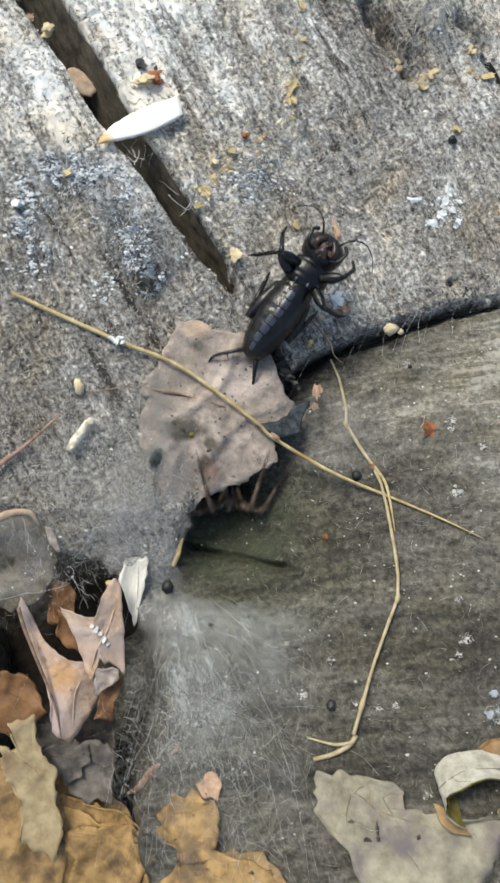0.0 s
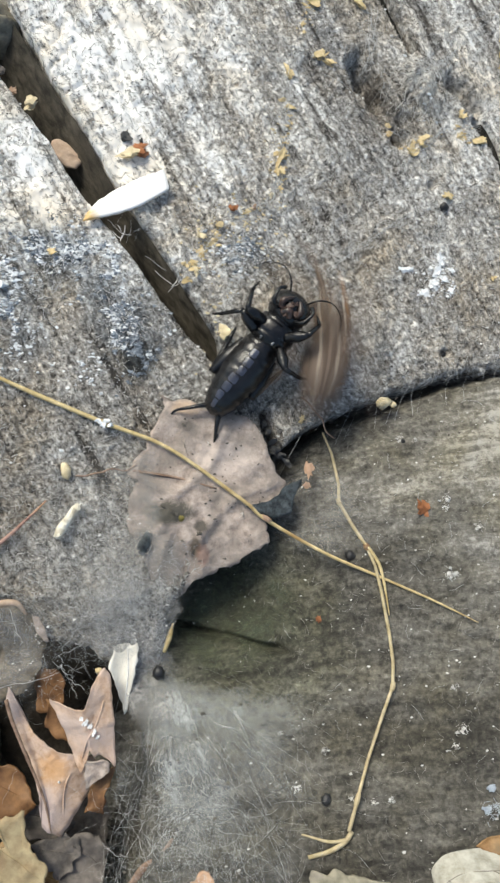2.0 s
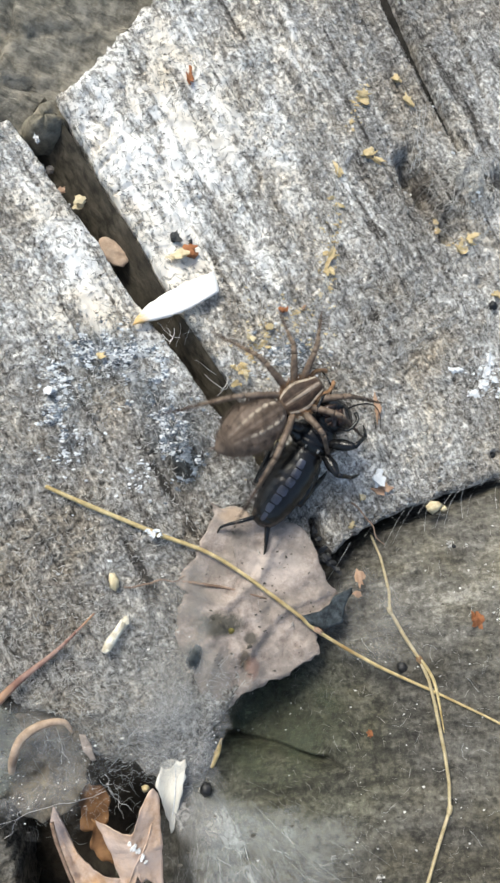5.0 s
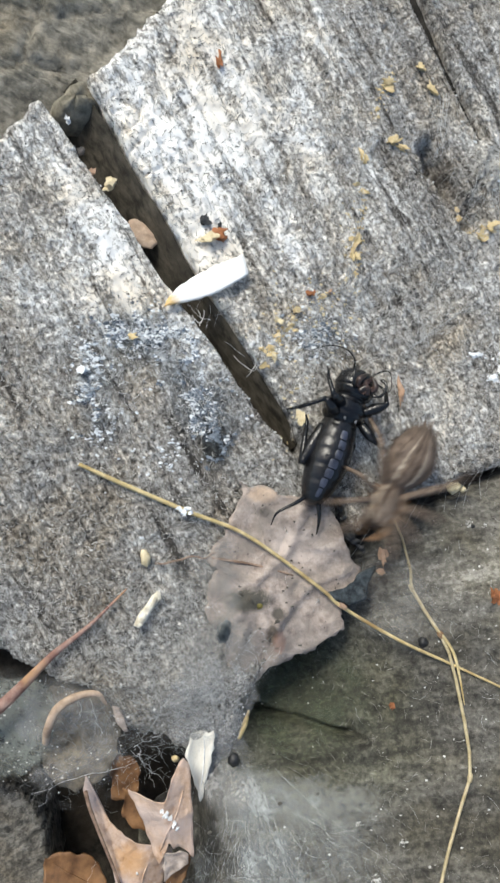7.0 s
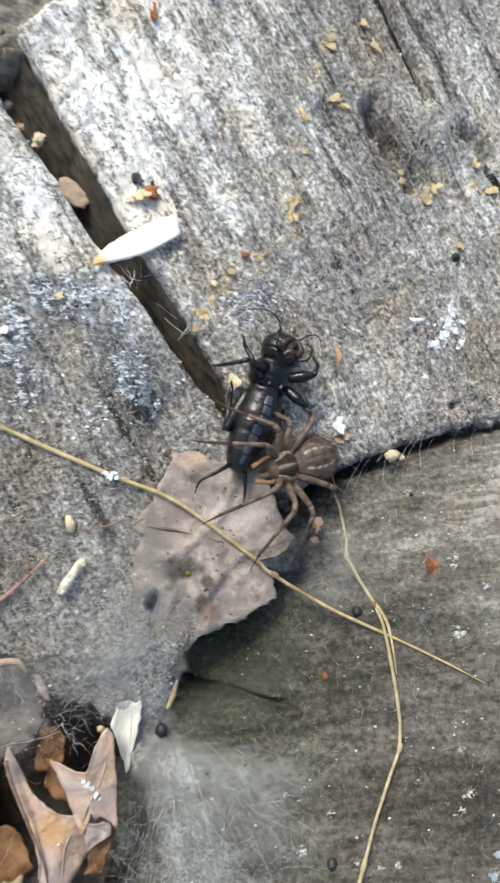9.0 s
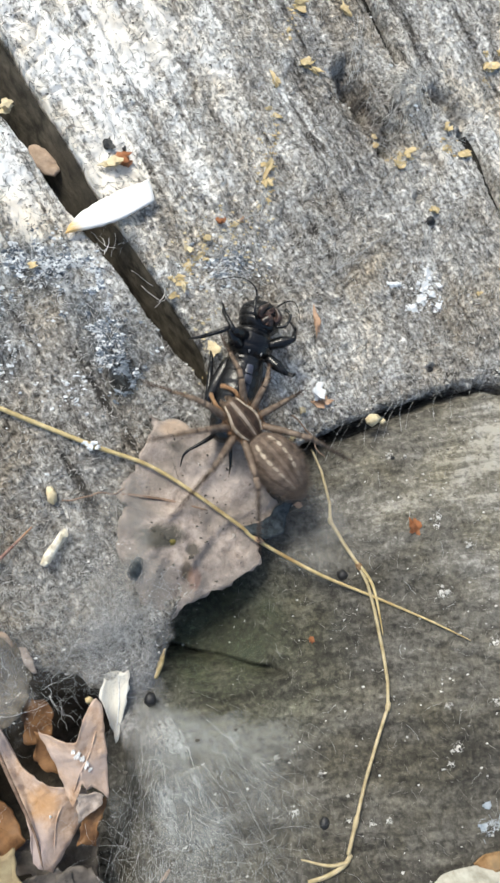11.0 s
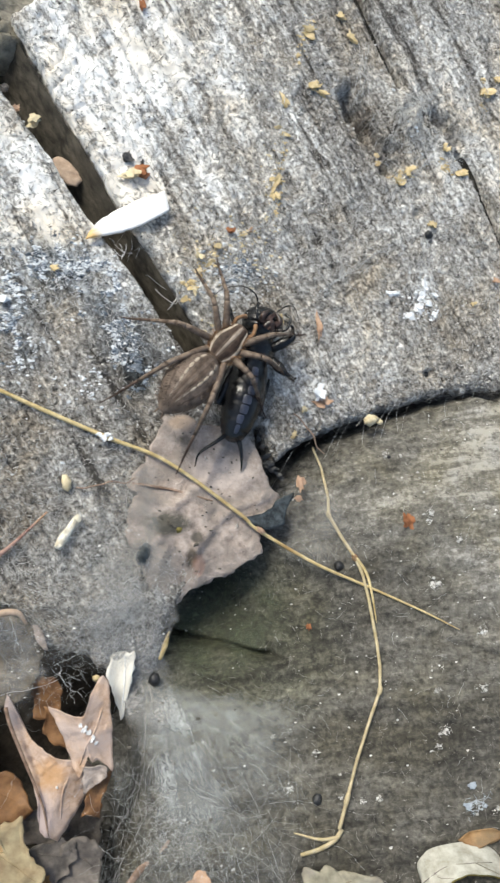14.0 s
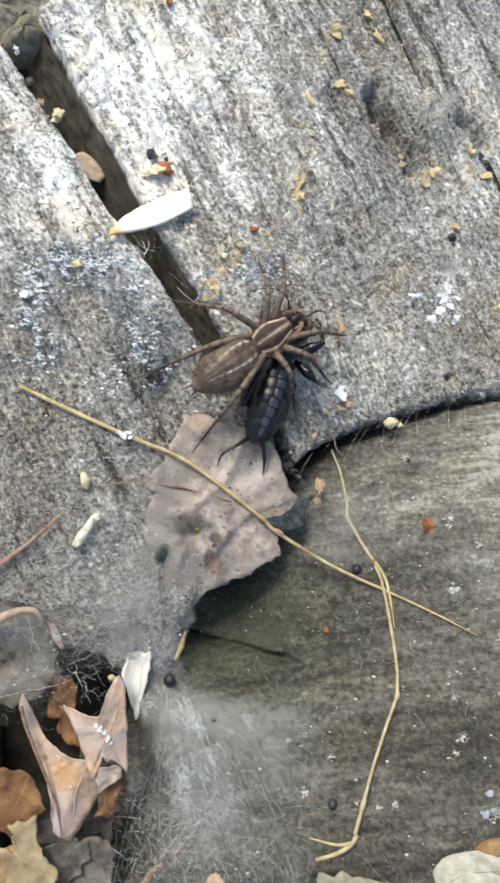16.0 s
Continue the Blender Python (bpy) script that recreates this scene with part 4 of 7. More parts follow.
for k, (x, y, a, b) in enumerate(((-25.2, -71.8, 0.3, 0.5), (-24.7, -72.4, 0.35, 0.6), (-24.1, -73.0, 0.4, 0.5), (-23.5, -73.8, 0.3, 0.55), (-23.0, -74.6, 0.2, 0.4), (-28.4, -81.2, 0.25, 0.2))):
    g = flake((a, b, 0.06), 77 + k, 5)
    part("white_mould", ([(x + 0.8 * vx + 0.6 * vy, y - 0.6 * vx + 0.8 * vy, (upper if k < 5 else lower)(x, y) + 0.12 + vz) for vx, vy, vz in g[0]], g[1]), M_WHITE, oak, "white mould smear" if k == 0 else "", False)

sliver = thing("pale_petal", "white papery bract stuck upright in the web", "bract")
part("blade", sheet([(-20.9, -62.8), (-19.6, -62.2), (-18.4, -62.6), (-17.4, -62.0), (-17.5, -64.6), (-18.1, -67.2), (-18.6, -69.6), (-19.3, -72.8), (-20.0, -70.6), (-20.7, -69.0), (-21.7, -65.8)], lambda x, y: -1.6 + 0.4 * math.sin(1.4 * (x + 19)) + 0.06 * (y + 63), 0.2, 80, 6, 0.2, 15, True, 0.2), M_PETAL, sliver)
part("rib", tube([(-19.0, -62.6, -1.6), (-18.9, -66.5, -1.7), (-19.4, -72.0, -2.4)], [0.1, 0.12, 0.05], 5), M_WHITE, sliver)

# Leaves heaped in the gap at the timbers' foot.
LITTER = [("tan_leaf", M_LITTER, [(-41, -93), (-36, -91), (-30, -95), (-24, -98), (-20, -99.5), (-16, -104), (-14, -112), (-24, -118), (-41, -116)], -5.5, 0.05, "ochre-brown dead leaf deep in the wet litter"),
          ("tan_leaf", M_LITTER_PALE, [(-37.9, -88.4), (-36.4, -89.4), (-35.3, -89.6), (-36.0, -87.4), (-36.7, -85.6), (-35.3, -84.7), (-34.4, -85.2), (-33.4, -84.3), (-33.2, -86.2), (-32.8, -88.0), (-32.0, -90.3), (-30.6, -91.0), (-29.6, -92.0), (-30.0, -94.7), (-29.5, -97.7), (-28.9, -99.4), (-28.4, -101.2), (-28.9, -103.0), (-29.4, -104.7), (-30.6, -103.4), (-32.0, -103.3), (-33.4, -102.0), (-34.7, -102.3), (-34.2, -99.6), (-34.6, -97.1), (-35.8, -95.0), (-36.9, -92.7)], -0.2, 0.02, "pale tan torn leaf strip lying on the litter"),
          ("tan_leaf", M_OCHRE, [(-40.5, -95.6), (-37.7, -95.9), (-35.2, -95.1), (-32.5, -96.3), (-29.4, -96.7), (-28.3, -99.8), (-29.0, -102.4), (-27.9, -105.0), (-28.6, -110), (-40.5, -110)], -2.2, 0.02, "ochre dead leaf in the wet litter"),
          ("tan_leaf", M_OCHRE, [(-28.9, -101.9), (-27.4, -101.6), (-26.1, -100.6), (-24.2, -101.2), (-22.6, -100.6), (-20.2, -101.0), (-18.1, -100.4), (-17.2, -102.4), (-17.4, -104.3), (-16.8, -106), (-18.0, -110), (-28.1, -110), (-26.7, -105.4)], -1.0, 0.02, "ochre dead leaf with a torn rim in the litter"),
          ("tan_leaf", M_OCHRE, [(-15.4, -100.9), (-13.9, -100.3), (-12.2, -100.8), (-10.6, -100.2), (-9.8, -102.0), (-10.2, -104.0), (-9.6, -106), (-15.0, -108), (-16.0, -104)], 1.0, 0.02, "ochre leaf piece beneath the web"),
          ("tan_leaf", M_LITTER, [(-7.4, -100.7), (-6.2, -99.8), (-4.9, -100.1), (-3.0, -99.6), (-1.3, -100.4), (0.7, -101.2), (1.4, -104), (0.6, -107), (-6.4, -108), (-8.0, -104)], 3.0, 0.02, "brown leaf piece beneath the web"),
          ("tan_leaf", M_RUST, [(-6.2, -102.8), (-5.0, -101.8), (-3.7, -102.0), (-2.1, -103.2), (-2.6, -106), (-5.6, -106)], 4.0, 0.05, "peach-coloured leaf scrap by the web"),
          ("rotted_leaf", M_LITTER_GREY, [(-27.5, -89.9), (-25.2, -89.2), (-22.5, -90.0), (-21.5, -92.0), (-22.0, -95.1), (-21.6, -98.6), (-23.6, -97.6), (-25.5, -98.2), (-28.2, -95.9)], -2.4, 0.02, "dark grey rotted leaf in the litter"),
          ("rotted_leaf", M_LITTER_GREY, [(-32.2, -90.3), (-30.4, -89.2), (-29.2, -89.7), (-27.2, -89.0), (-25.9, -89.8), (-25.2, -92.1), (-26.4, -93.2), (-26.2, -94.3), (-28.4, -95.5), (-29.2, -94.0), (-30.8, -93.8)], -1.8, 0.02, "greyish-pink rotted leaf beside the oak leaf"),
          ("brown_leaf", M_OAK_DARK, [(-42, -80), (-38, -79), (-34, -80.5), (-32, -85), (-35, -89), (-41, -88)], -3.6, 0.02, "dark orange-brown wet leaf in the gap"),
          ("brown_leaf", M_OAK_DARK, [(-32.8, -66.6), (-30.6, -65.8), (-28.4, -67.2), (-28.2, -70.6), (-29.8, -73.0), (-32.0, -72.2)], -4.6, 0.02, "dark orange-brown leaf under the web"),
          ("rotted_leaf", M_ROT, [(-43, -56.4), (-39, -54.6), (-36, -55), (-31.5, -57.4), (-31.0, -62.8), (-32, -66.6), (-34.5, -69.6), (-38, -70.2), (-41.6, -68.4), (-43.4, -62)], -3.6, 0.02, "brown-grey rotted leaf under web at the log's foot"),
          ("tan_leaf", M_OCHRE, [(-30, -97.5), (-24, -100.4), (-16, -101.8), (-8, -99.8), (-2, -101.2), (2.4, -104), (3, -112), (-10, -117), (-30, -117)], -2.0, 0.0, "wide ochre leaf under the web's foot"),
          ("tan_leaf", M_OCHRE, [(-15.2, -96.3), (-14.2, -95.2), (-13.6, -94.1), (-12.2, -94.2), (-10.7, -93.3), (-9.4, -94.2), (-7.8, -94.0), (-7.2, -96.2), (-7.6, -98.6), (-8.4, -101.0), (-12.2, -102.4), (-15.6, -100.6), (-15.2, -98.1)], 1.0, 0.02, "orange-tan leaf beneath the web's edge"),
          ("tan_leaf", M_OCHRE, [(-30.2, -96.6), (-28.2, -97.2), (-25.9, -98.4), (-24.4, -98.2), (-22.3, -99.1), (-20.0, -99.6), (-17.7, -100.6), (-19.0, -101.6), (-20.6, -101.4), (-24.4, -102.2), (-27.6, -102.0), (-29.4, -100.0)], -2.6, 0.02, "ochre-brown leaf scrap in the litter"),
          ("brown_leaf", M_LITTER_GREY, [(-27, -84), (-23, -86), (-21.6, -88), (-22, -92), (-22.4, -97), (-26, -98), (-29, -90)], -9.0, 0.02, "dim grey-brown leaf deep in the gap"),
          # Added leaf: its grey lifts the black under the oak leaf like haze.
          ("brown_leaf", M_LITTER_GREY, [(-34.5, -86.5), (-31, -85), (-27.4, -86.4), (-26, -88.6), (-28.4, -91), (-33, -91)], -4.6, 0.02, "grey-brown leaf added beneath the oak leaf to lift the black gap"),
          ("tan_leaf", M_RUST, [(-9.9, -92.6), (-9.0, -91.9), (-8.4, -90.9), (-7.4, -91.2), (-6.7, -92.0), (-7.2, -93.2), (-7.4, -94.5), (-8.3, -93.8), (-9.2, -94.0)], 4.4, 0.1, "small salmon leaf lobe showing through the web")]
for k, (name, m, ring, z, lean, label) in enumerate(LITTER):
    cx, cy = np.mean(ring, 0)
    ob = thing(name, label, "leaf")
    lay = lambda x, y: max(z + lean * (x - cx) + 0.8 * float(wave(x + 9 * k, y, 4.5)), float(low_height(x, y) - 14 * step(-13.5, -20, x + 2.5 * wave(x, y, 6))) + 0.9 + 0.03 * k if x > -27 and y < -74 else -99.0) + 0.3 * float(wave(x, y, 1.6))
    part("blade", sheet(ring, lay, 0.3, 110, 9, 0.45, 20 + k, True, 0.4), m, ob)
    a, b = ring[0], ring[len(ring) // 2]
    bow = lambda s: (a[0] + s * (b[0] - a[0]) + 0.8 * math.sin(3 * s), a[1] + s * (b[1] - a[1]) - 0.5 * math.sin(3 * s))
    part("vein", tube([(*bow(s), lay(*bow(s)) + 0.06) for s in np.linspace(0.12, 0.88, 9)], [0.12, 0.1, 0.05], 5), m, ob)

# The bleached leaf whose lobe curls up into a loop.
pale = thing("curled_leaf", "bleached beige dead leaf with one lobe curled into a loop", "leaf")
lift = lambda x, y: float(low_height(x, y)) + 1.4 + 0.6 * float(wave(x, y, 4)) - 0.02 * (x - 14) ** 2 * 0.2
part("blade", sheet([(5.2, -91.0), (6.0, -90.2), (7.6, -90.4), (9.0, -89.7), (10.5, -90.7), (12.0, -90.2), (13.5, -90.6), (15.0, -90.7), (16.7, -91.7), (16.4, -92.5), (15.1, -92.0), (13.9, -93.1), (14.6, -93.8), (15.9, -93.8), (18.2, -93.9), (20.6, -94.0), (23.3, -94.4), (26, -94.4), (29.4, -94.6), (28.8, -96.5), (26.8, -98.6), (24, -104), (17, -108), (10.5, -103), (9.0, -98.8), (6.9, -97.2), (5.4, -95.1)], lift, 0.3, 170, 11, 0.35, 31, True, 0.8), M_BEIGE_SHADED, pale)
for line in ([(5.9, -92.3), (8.4, -92.0), (10.8, -92.5), (13.2, -94.4), (17, -99.5), (20, -104)], [(10.4, -92.4), (11.4, -91.6), (14.8, -90.9)], [(13.0, -94.2), (17.0, -95.0), (22.0, -96.2)], [(9.8, -92.5), (9.0, -95.5), (10.0, -99)], [(12.0, -93.4), (12.6, -91.8), (13.6, -91.0)]):
    part("vein", tube([(x, y, lift(x, y) + 0.06) for x, y in line], [0.12, 0.09, 0.05], 5, 18), M_VEIN, pale)
for k, (x, y, a, b) in enumerate(((12.8, -96.2, 0.25, 1.0), (11.5, -97.4, 0.8, 0.25), (12.9, -97.3, 0.4, 0.3), (17.6, -96.6, 0.3, 0.3), (9.6, -95.4, 0.6, 0.2))):
    g = flake((a, b, 0.1), 500 + k, 3)
    part("mould_spot", ([(x + vx, y + vy, lift(x, y) + 0.15 + vz) for vx, vy, vz in g[0]], g[1]), M_SPOT, pale, "black mould mark" if k == 0 else "")


def rolled(gap, shrink):
    """The rolled lobe: a leaning, flattened loop, torn open on its low side."""
    verts, faces = [], []
    for k in range(11):
        u = k / 10
        cx, cy, cz = 27.0 - 0.5 * u, -89.6 - 2.2 * u, 15.6 + 4.9 * u
        for i in range(65):
            a = radians(-100 + gap + (360 - 2 * gap) * i / 64)
            torn = 1 + 0.5 * float(wave(7 * a, 3.0, 1.1)) * max(0.0, u - 0.6)
            r = (6.3 + 0.3 * u - shrink) * (1 + 0.03 * math.sin(3 * a + 2 * u)) + 0.22 * float(wave(6 * a, 9 * u, 1.3))
            verts.append((cx + r * math.cos(a), cy + 0.5 * r * math.sin(a), cz * 1.0 + 0.5 * math.sin(a + 0.6) + 1.6 * (torn - 1)))
    faces = [(k * 65 + i, k * 65 + i + 1, k * 65 + i + 66, k * 65 + i + 65) for k in range(10) for i in range(64)]
    return verts, faces


curl = part("curled_lobe", rolled(24, 0.0), M_BEIGE, pale, "whitish outer face of the curled lobe")
part("lobe_inside", rolled(25, 0.35), M_OLIVE, pale, "olive-brown inner face of the curled lobe")
loop = lambda a, u: (27.0 - 0.5 * u + (6.4 + 0.3 * u) * math.cos(radians(a)), -89.6 - 2.2 * u + 0.5 * (6.4 + 0.3 * u) * math.sin(radians(a)), 15.65 + 4.9 * u + 0.5 * math.sin(radians(a) + 0.6))
for line in ([(176, 0.5), (150, 0.62), (120, 0.6), (90, 0.66), (60, 0.6)], [(140, 0.6), (134, 0.8), (118, 0.95)], [(84, 0.66), (74, 0.8), (58, 0.93)]):
    part("vein", tube([loop(a, u) for a, u in line], [0.07, 0.04], 5, 14), M_BEIGE_SHADED, curl)
part("brown_tip", sheet([(19.8, -92.6), (20.6, -92.8), (22.2, -93.8), (24.4, -96.4), (23.2, -96.3), (21.9, -96.0), (20.2, -94.7)], lambda x, y: lift(x, y) + 0.7, 0.25, 50, 5, 0.15, 34, True), M_LITTER, pale, "yellow-brown torn strip")
for k, (ring, label) in enumerate((([(26.6, -86.2), (27.6, -85.6), (29.4, -85.0), (31.4, -84.6), (32.8, -85.0), (32.2, -86.0), (30.6, -86.8), (28.6, -87.4)], "orange-brown leaf stub behind the curled leaf"), ([(33.0, -88.6), (34.2, -88.4), (36.4, -89.8), (38.6, -91.4), (37.6, -92.4), (35.4, -91.4), (34.0, -90.2)], "tan leaf stub beside the curled leaf"))):
    stub = thing("leaf_stub", label, "leaf")
    part("blade", sheet(ring, lambda x, y: float(low_height(x, y)) + 0.7 + 0.3 * float(wave(x, y, 1.5)), 0.25, 50, 6, 0.25, 36 + k, True, 0.5), M_STUB, stub)
stalk = thing("leaf_stalk", "flat reddish-brown leaf stalk caught in the web", "leaf stalk")
part("stalk", tube([(-19.7, -95.7, 1.0), (-18.0, -94.4, 2.4), (-16.4, -92.0, 3.4), (-14.0, -90.4, 3.8), (-12.4, -87.9, 4.2)], [0.2, 0.5, 0.65, 0.5, 0.2], 7, 20, 0.25), M_ROOT, stalk)


# ---------------------------------------------------------------- crumbs and flakes
def debris(name, label, category, x, y, size, material, seed, turn=0.0, group="", z=None, tilt=0.0, lump=False):
    g = crumb(size, seed) if lump else flake(size, seed, 3)
    ob = mesh_object(name, *g, material, smooth=lump)
    ob.matrix_basis = pose(x * MM, y * MM, ((ground_height(x, y) if z is None else z) - 0.1) * MM, tilt, 0, turn)
    return tagged(ob, label, category, group)


for k, (x, y, a, b, r) in enumerate(((11.4, 32.8, 1.3, 1.1, 20), (12.6, 31.8, 0.6, 1.2, 60), (10.4, 42.5, 1.4, 0.9, 10), (6.2, 29.6, 0.6, 1.9, 25), (16.4, 46.6, 0.8, 1.3, 70), (18.3, 42.6, 0.7, 1.6, 35), (4.7, 15.0, 0.7, 1.7, -25), (4.2, 12.0, 0.6, 0.9, 10), (25.3, 20.6, 0.9, 2.2, 15), (27.2, 17.9, 0.9, 1.5, -20), (28.8, 19.4, 1.2, 0.7, 30), (32.8, 9.8, 0.9, 0.7, 0), (36.0, 24.6, 0.8, 1.0, 0), (39.3, 20.6, 1.3, 0.9, 15), (41.4, 21.0, 1.1, 0.8, 40), (44.4, 36.5, 1.2, 1.5, -30), (46.5, 39, 1.0, 0.8, 0))):
    debris("bark_flake", "small yellow-ochre bark flake on the log", "flake", x, y, (1.2 * a, 1.2 * b, 0.5), M_YELLOW, 100 + k, r, "yellow flakes on the log")
for k, (x, y, a, b, m) in enumerate(((-5.0, -14.9, 1.3, 1.7, M_CREAM), (-4.8, -18.6, 0.9, 1.1, M_YELLOW), (5.0, -9.2, 0.9, 0.9, M_YELLOW), (9.3, -24.0, 1.1, 0.7, M_CREAM), (7.6, -28.6, 0.8, 0.6, M_YELLOW), (-19.9, 13.2, 1.2, 1.9, M_CREAM), (44.9, 0.5, 0.6, 0.5, M_RUST), (40.5, -4.0, 0.6, 0.5, M_YELLOW), (-8.5, 0.6, 1.2, 0.6, M_CREAM), (-9.2, -5.4, 0.6, 0.9, M_CREAM), (-5.6, 2.6, 0.7, 0.8, M_YELLOW), (-3.3, 5.2, 0.7, 0.6, M_ORANGE), (0.2, 6.0, 0.8, 0.5, M_RUST))):
    debris("crumb", "pale tan crumb of rotted wood", "crumb", x, y, (a, b, 0.8), m, 140 + k, 20 * k, "tan crumbs")
for k, (x, y, a, b, r, m, label) in enumerate(((25.2, -41.9, 1.6, 1.6, 10, M_ORANGE, "orange-red bark bit on the damp log"), (-18.2, 13.8, 1.3, 1.5, 40, M_ORANGE, "orange bark bit by the crack"), (-20.4, 16.2, 1.2, 1.2, 10, M_BLACK, "black bark bit by the crack"), (-18.0, 15.6, 0.5, 0.5, 10, M_BLACK, "black grain by the crack"), (-18.6, 43.5, 0.9, 2.2, 10, M_ORANGE, "reddish bark strip on the pale wood"), (20.0, 49.5, 1.0, 1.7, 20, M_ORANGE, "orange bark bit lodged in the crack"), (44.5, 12.5, 0.9, 0.6, 0, M_RUST, "salmon bark bit on the log"), (41, -66, 1.0, 1.2, 0, M_ORANGE, "orange bark bit on the damp log"), (12.5, -22.8, 2.2, 0.9, -10, M_RUST, "salmon bark strip at the log's edge"), (12.0, -10.4, 0.7, 2.6, 8, M_RUST, "narrow salmon fibre strip on the log"), (9.6, -59.0, 0.7, 0.6, 0, M_ORANGE, "orange grain on the damp log"), (-31.4, -3.0, 1.1, 0.8, 0, M_YELLOW, "ochre grain in the mould patch"))):
    debris("bark_bit", label, "bark bit", x, y, (a, b, 0.6), m, 170 + k, r)
for k, (x, y, z, a, b, m, label, name) in enumerate(((8.4, -36.2, 0.4, 0.8, 1.5, M_RUST, "salmon-coloured torn leaf bit on the blackened leaf", "leaf_bit"), (8.0, -38.6, 0.3, 0.7, 0.9, M_RUST, "salmon-coloured torn leaf bit on the blackened leaf", "leaf_bit"), (1.6, -43.8, 1.6, 1.0, 0.5, M_RUST, "salmon leaf bit against the straw", "leaf_bit"), (-35.6, 21.6, -2.9, 0.9, 1.5, M_CREAM, "cream seed husk lodged in the wide crack", "seed_husk"), (-38.6, 23.5, -3.0, 0.8, 1.8, M_RUST, "brown chip lodged in the wide crack", "wood_chip"), (-40.2, 26.8, -2.6, 0.9, 1.0, M_LITTER_GREY, "grey pebble lodged in the wide crack", "pebble"), (-42.0, 31.4, -2.4, 0.6, 0.7, M_WHITE, "white grain lodged in the wide crack", "pebble"))):
    debris(name, label, "debris", x, y, (a, b, 0.9), m, 200 + k, -50 if k > 2 else -20 * k, z=z, lump=name == "clod")
for k, (x, y, r) in enumerate(((-14.4, -66.8, 0.95), (32.2, 8.0, 0.9), (31.8, -16.9, 0.75), (8.6, -82.4, 0.8), (14.6, -49.5, 0.9), (24, -31.6, 0.4))):
    ob = debris("dark_pellet", "round black dropping caught in the web" if k == 0 else "small round black insect dropping", "pellet", x, y, (r, r, 1.1 * r), M_BLACK, 230 + k, z=-2.2 if k == 0 else None, lump=True)
debris("yellow_seed", "tiny bright yellow seed in the web", "seed", -23.2, -66.2, (0.55, 0.55, 0.6), M_YELLOW, 240, z=-2.2, lump=True)
seed = thing("seed_husk", "flat tan seed husk lodged in the wide crack", "seed husk", (-30.3, 15.0, -5.0), -44)
part("shell", sheet([(-2.9, 0.2), (-2.2, 1.3), (-0.6, 1.7), (1.4, 1.6), (2.7, 0.9), (2.9, -0.4), (1.9, -1.4), (0.2, -1.7), (-1.8, -1.2)], lambda x, y: 0.9 - 0.16 * y * y - 0.03 * x * x + 0.15 * float(wave(x, y, 0.8)), 0.3, 70, 6, 0.3, 38, True), M_HUSK, seed)
clod = thing("clod", "olive-grey clod of earth wedged into the crack's end", "clod", (-41.0, 35.4, -7.0), 20)
knob = []
for a in np.linspace(0.03, 0.5 * math.pi, 9):
    for b in np.linspace(0, 2 * math.pi, 22, endpoint=False):
        r = 1 + 0.16 * float(wave(9 * math.cos(b), 9 * math.sin(b) + 4 * a, 4)) + 0.08 * float(wave(9 * math.cos(b), 9 * math.sin(b) + 7 * a, 1.4))
        knob.append((4.6 * r * math.cos(a) * math.cos(b), 3.6 * r * math.cos(a) * math.sin(b), 6.0 * r * math.sin(a)))
part("lump", (knob, [(i * 22 + j, i * 22 + (j + 1) % 22, i * 22 + 22 + (j + 1) % 22, i * 22 + 22 + j) for i in range(8) for j in range(22)] + [tuple(range(8 * 22, 9 * 22))]), M_CLOD, clod)
# Black lumps added in the gap beside the leaf to paint its shade.
for k, (x, y, z, a, b) in enumerate(((1.6, -28.8, -0.9, 0.4, 1.1), (2.4, -30.6, -0.8, 0.7, 0.6), (2.7, -32.0, -0.9, 0.5, 1.1), (3.3, -33.2, -0.4, 1.2, 0.8), (4.3, -34.0, -0.6, 0.6, 1.2), (5.1, -35.2, -1.1, 1.0, 0.5))):
    debris("gap_crumb", "black crumb added to deepen the gap's shade beside the leaf", "crumb", x, y, (a, b, 1.1), M_BLACK, 650 + k, 67 * k, "black crumbs", z, 18 * math.sin(5 * k))
husk = thing("tan_splinter", "tan splinter standing at the hollow's rim", "splinter")
part("splinter", tube([(-13.6, -63.8, -2.0), (-12.9, -61.6, -1.4), (-12.3, -59.4, -1.0)], [0.3, 0.5, 0.15], 7, 0, 0.6), M_STRAW, husk)
debris("rim_crumb", "cream crumb on the log's lower rim", "crumb", 21.0, -25.4, (1.5, 1.0, 0.9), M_CREAM, 260, 10, z=0.0, lump=True)
debris("rim_crumb", "small cream crumb on the log's lower rim", "crumb", 22.8, -25.6, (0.7, 0.6, 0.6), M_CREAM, 261, 30, z=-0.4, lump=True)
chewed = thing("chewed_chip", "pale chewed wood splinter with frayed ends on the log", "splinter")
part("core", tube([(-29.4, -46.4, 1.0), (-28.6, -45.0, 1.3), (-27.7, -43.6, 1.4), (-26.8, -42.3, 1.2), (-26.4, -41.4, 1.0)], [0.55, 0.8, 0.62, 0.7, 0.25], 9, 26, 0.7), M_BONE, chewed)
for k, (x, y, a, b) in enumerate(((-29.2, -46.0, 0.8, 0.5), (-28.1, -44.2, 0.5, 0.9), (-27.0, -42.4, 0.4, 0.9), (-26.3, -42.0, 0.3, 0.8))):
    g = flake((a, b, 0.3), 610 + k, 2)
    part("frayed_fibre", ([(x + vx, y + vy, 1.7 + vz) for vx, vy, vz in g[0]], g[1]), M_BONE, chewed, smooth=False)
debris("leaf_pebble", "dark greenish pebble on the dead leaf's edge", "pebble", -16.7, -47.4, (1.1, 1.9, 1.4), M_TEAL, 262, -15, z=0.7, lump=True)
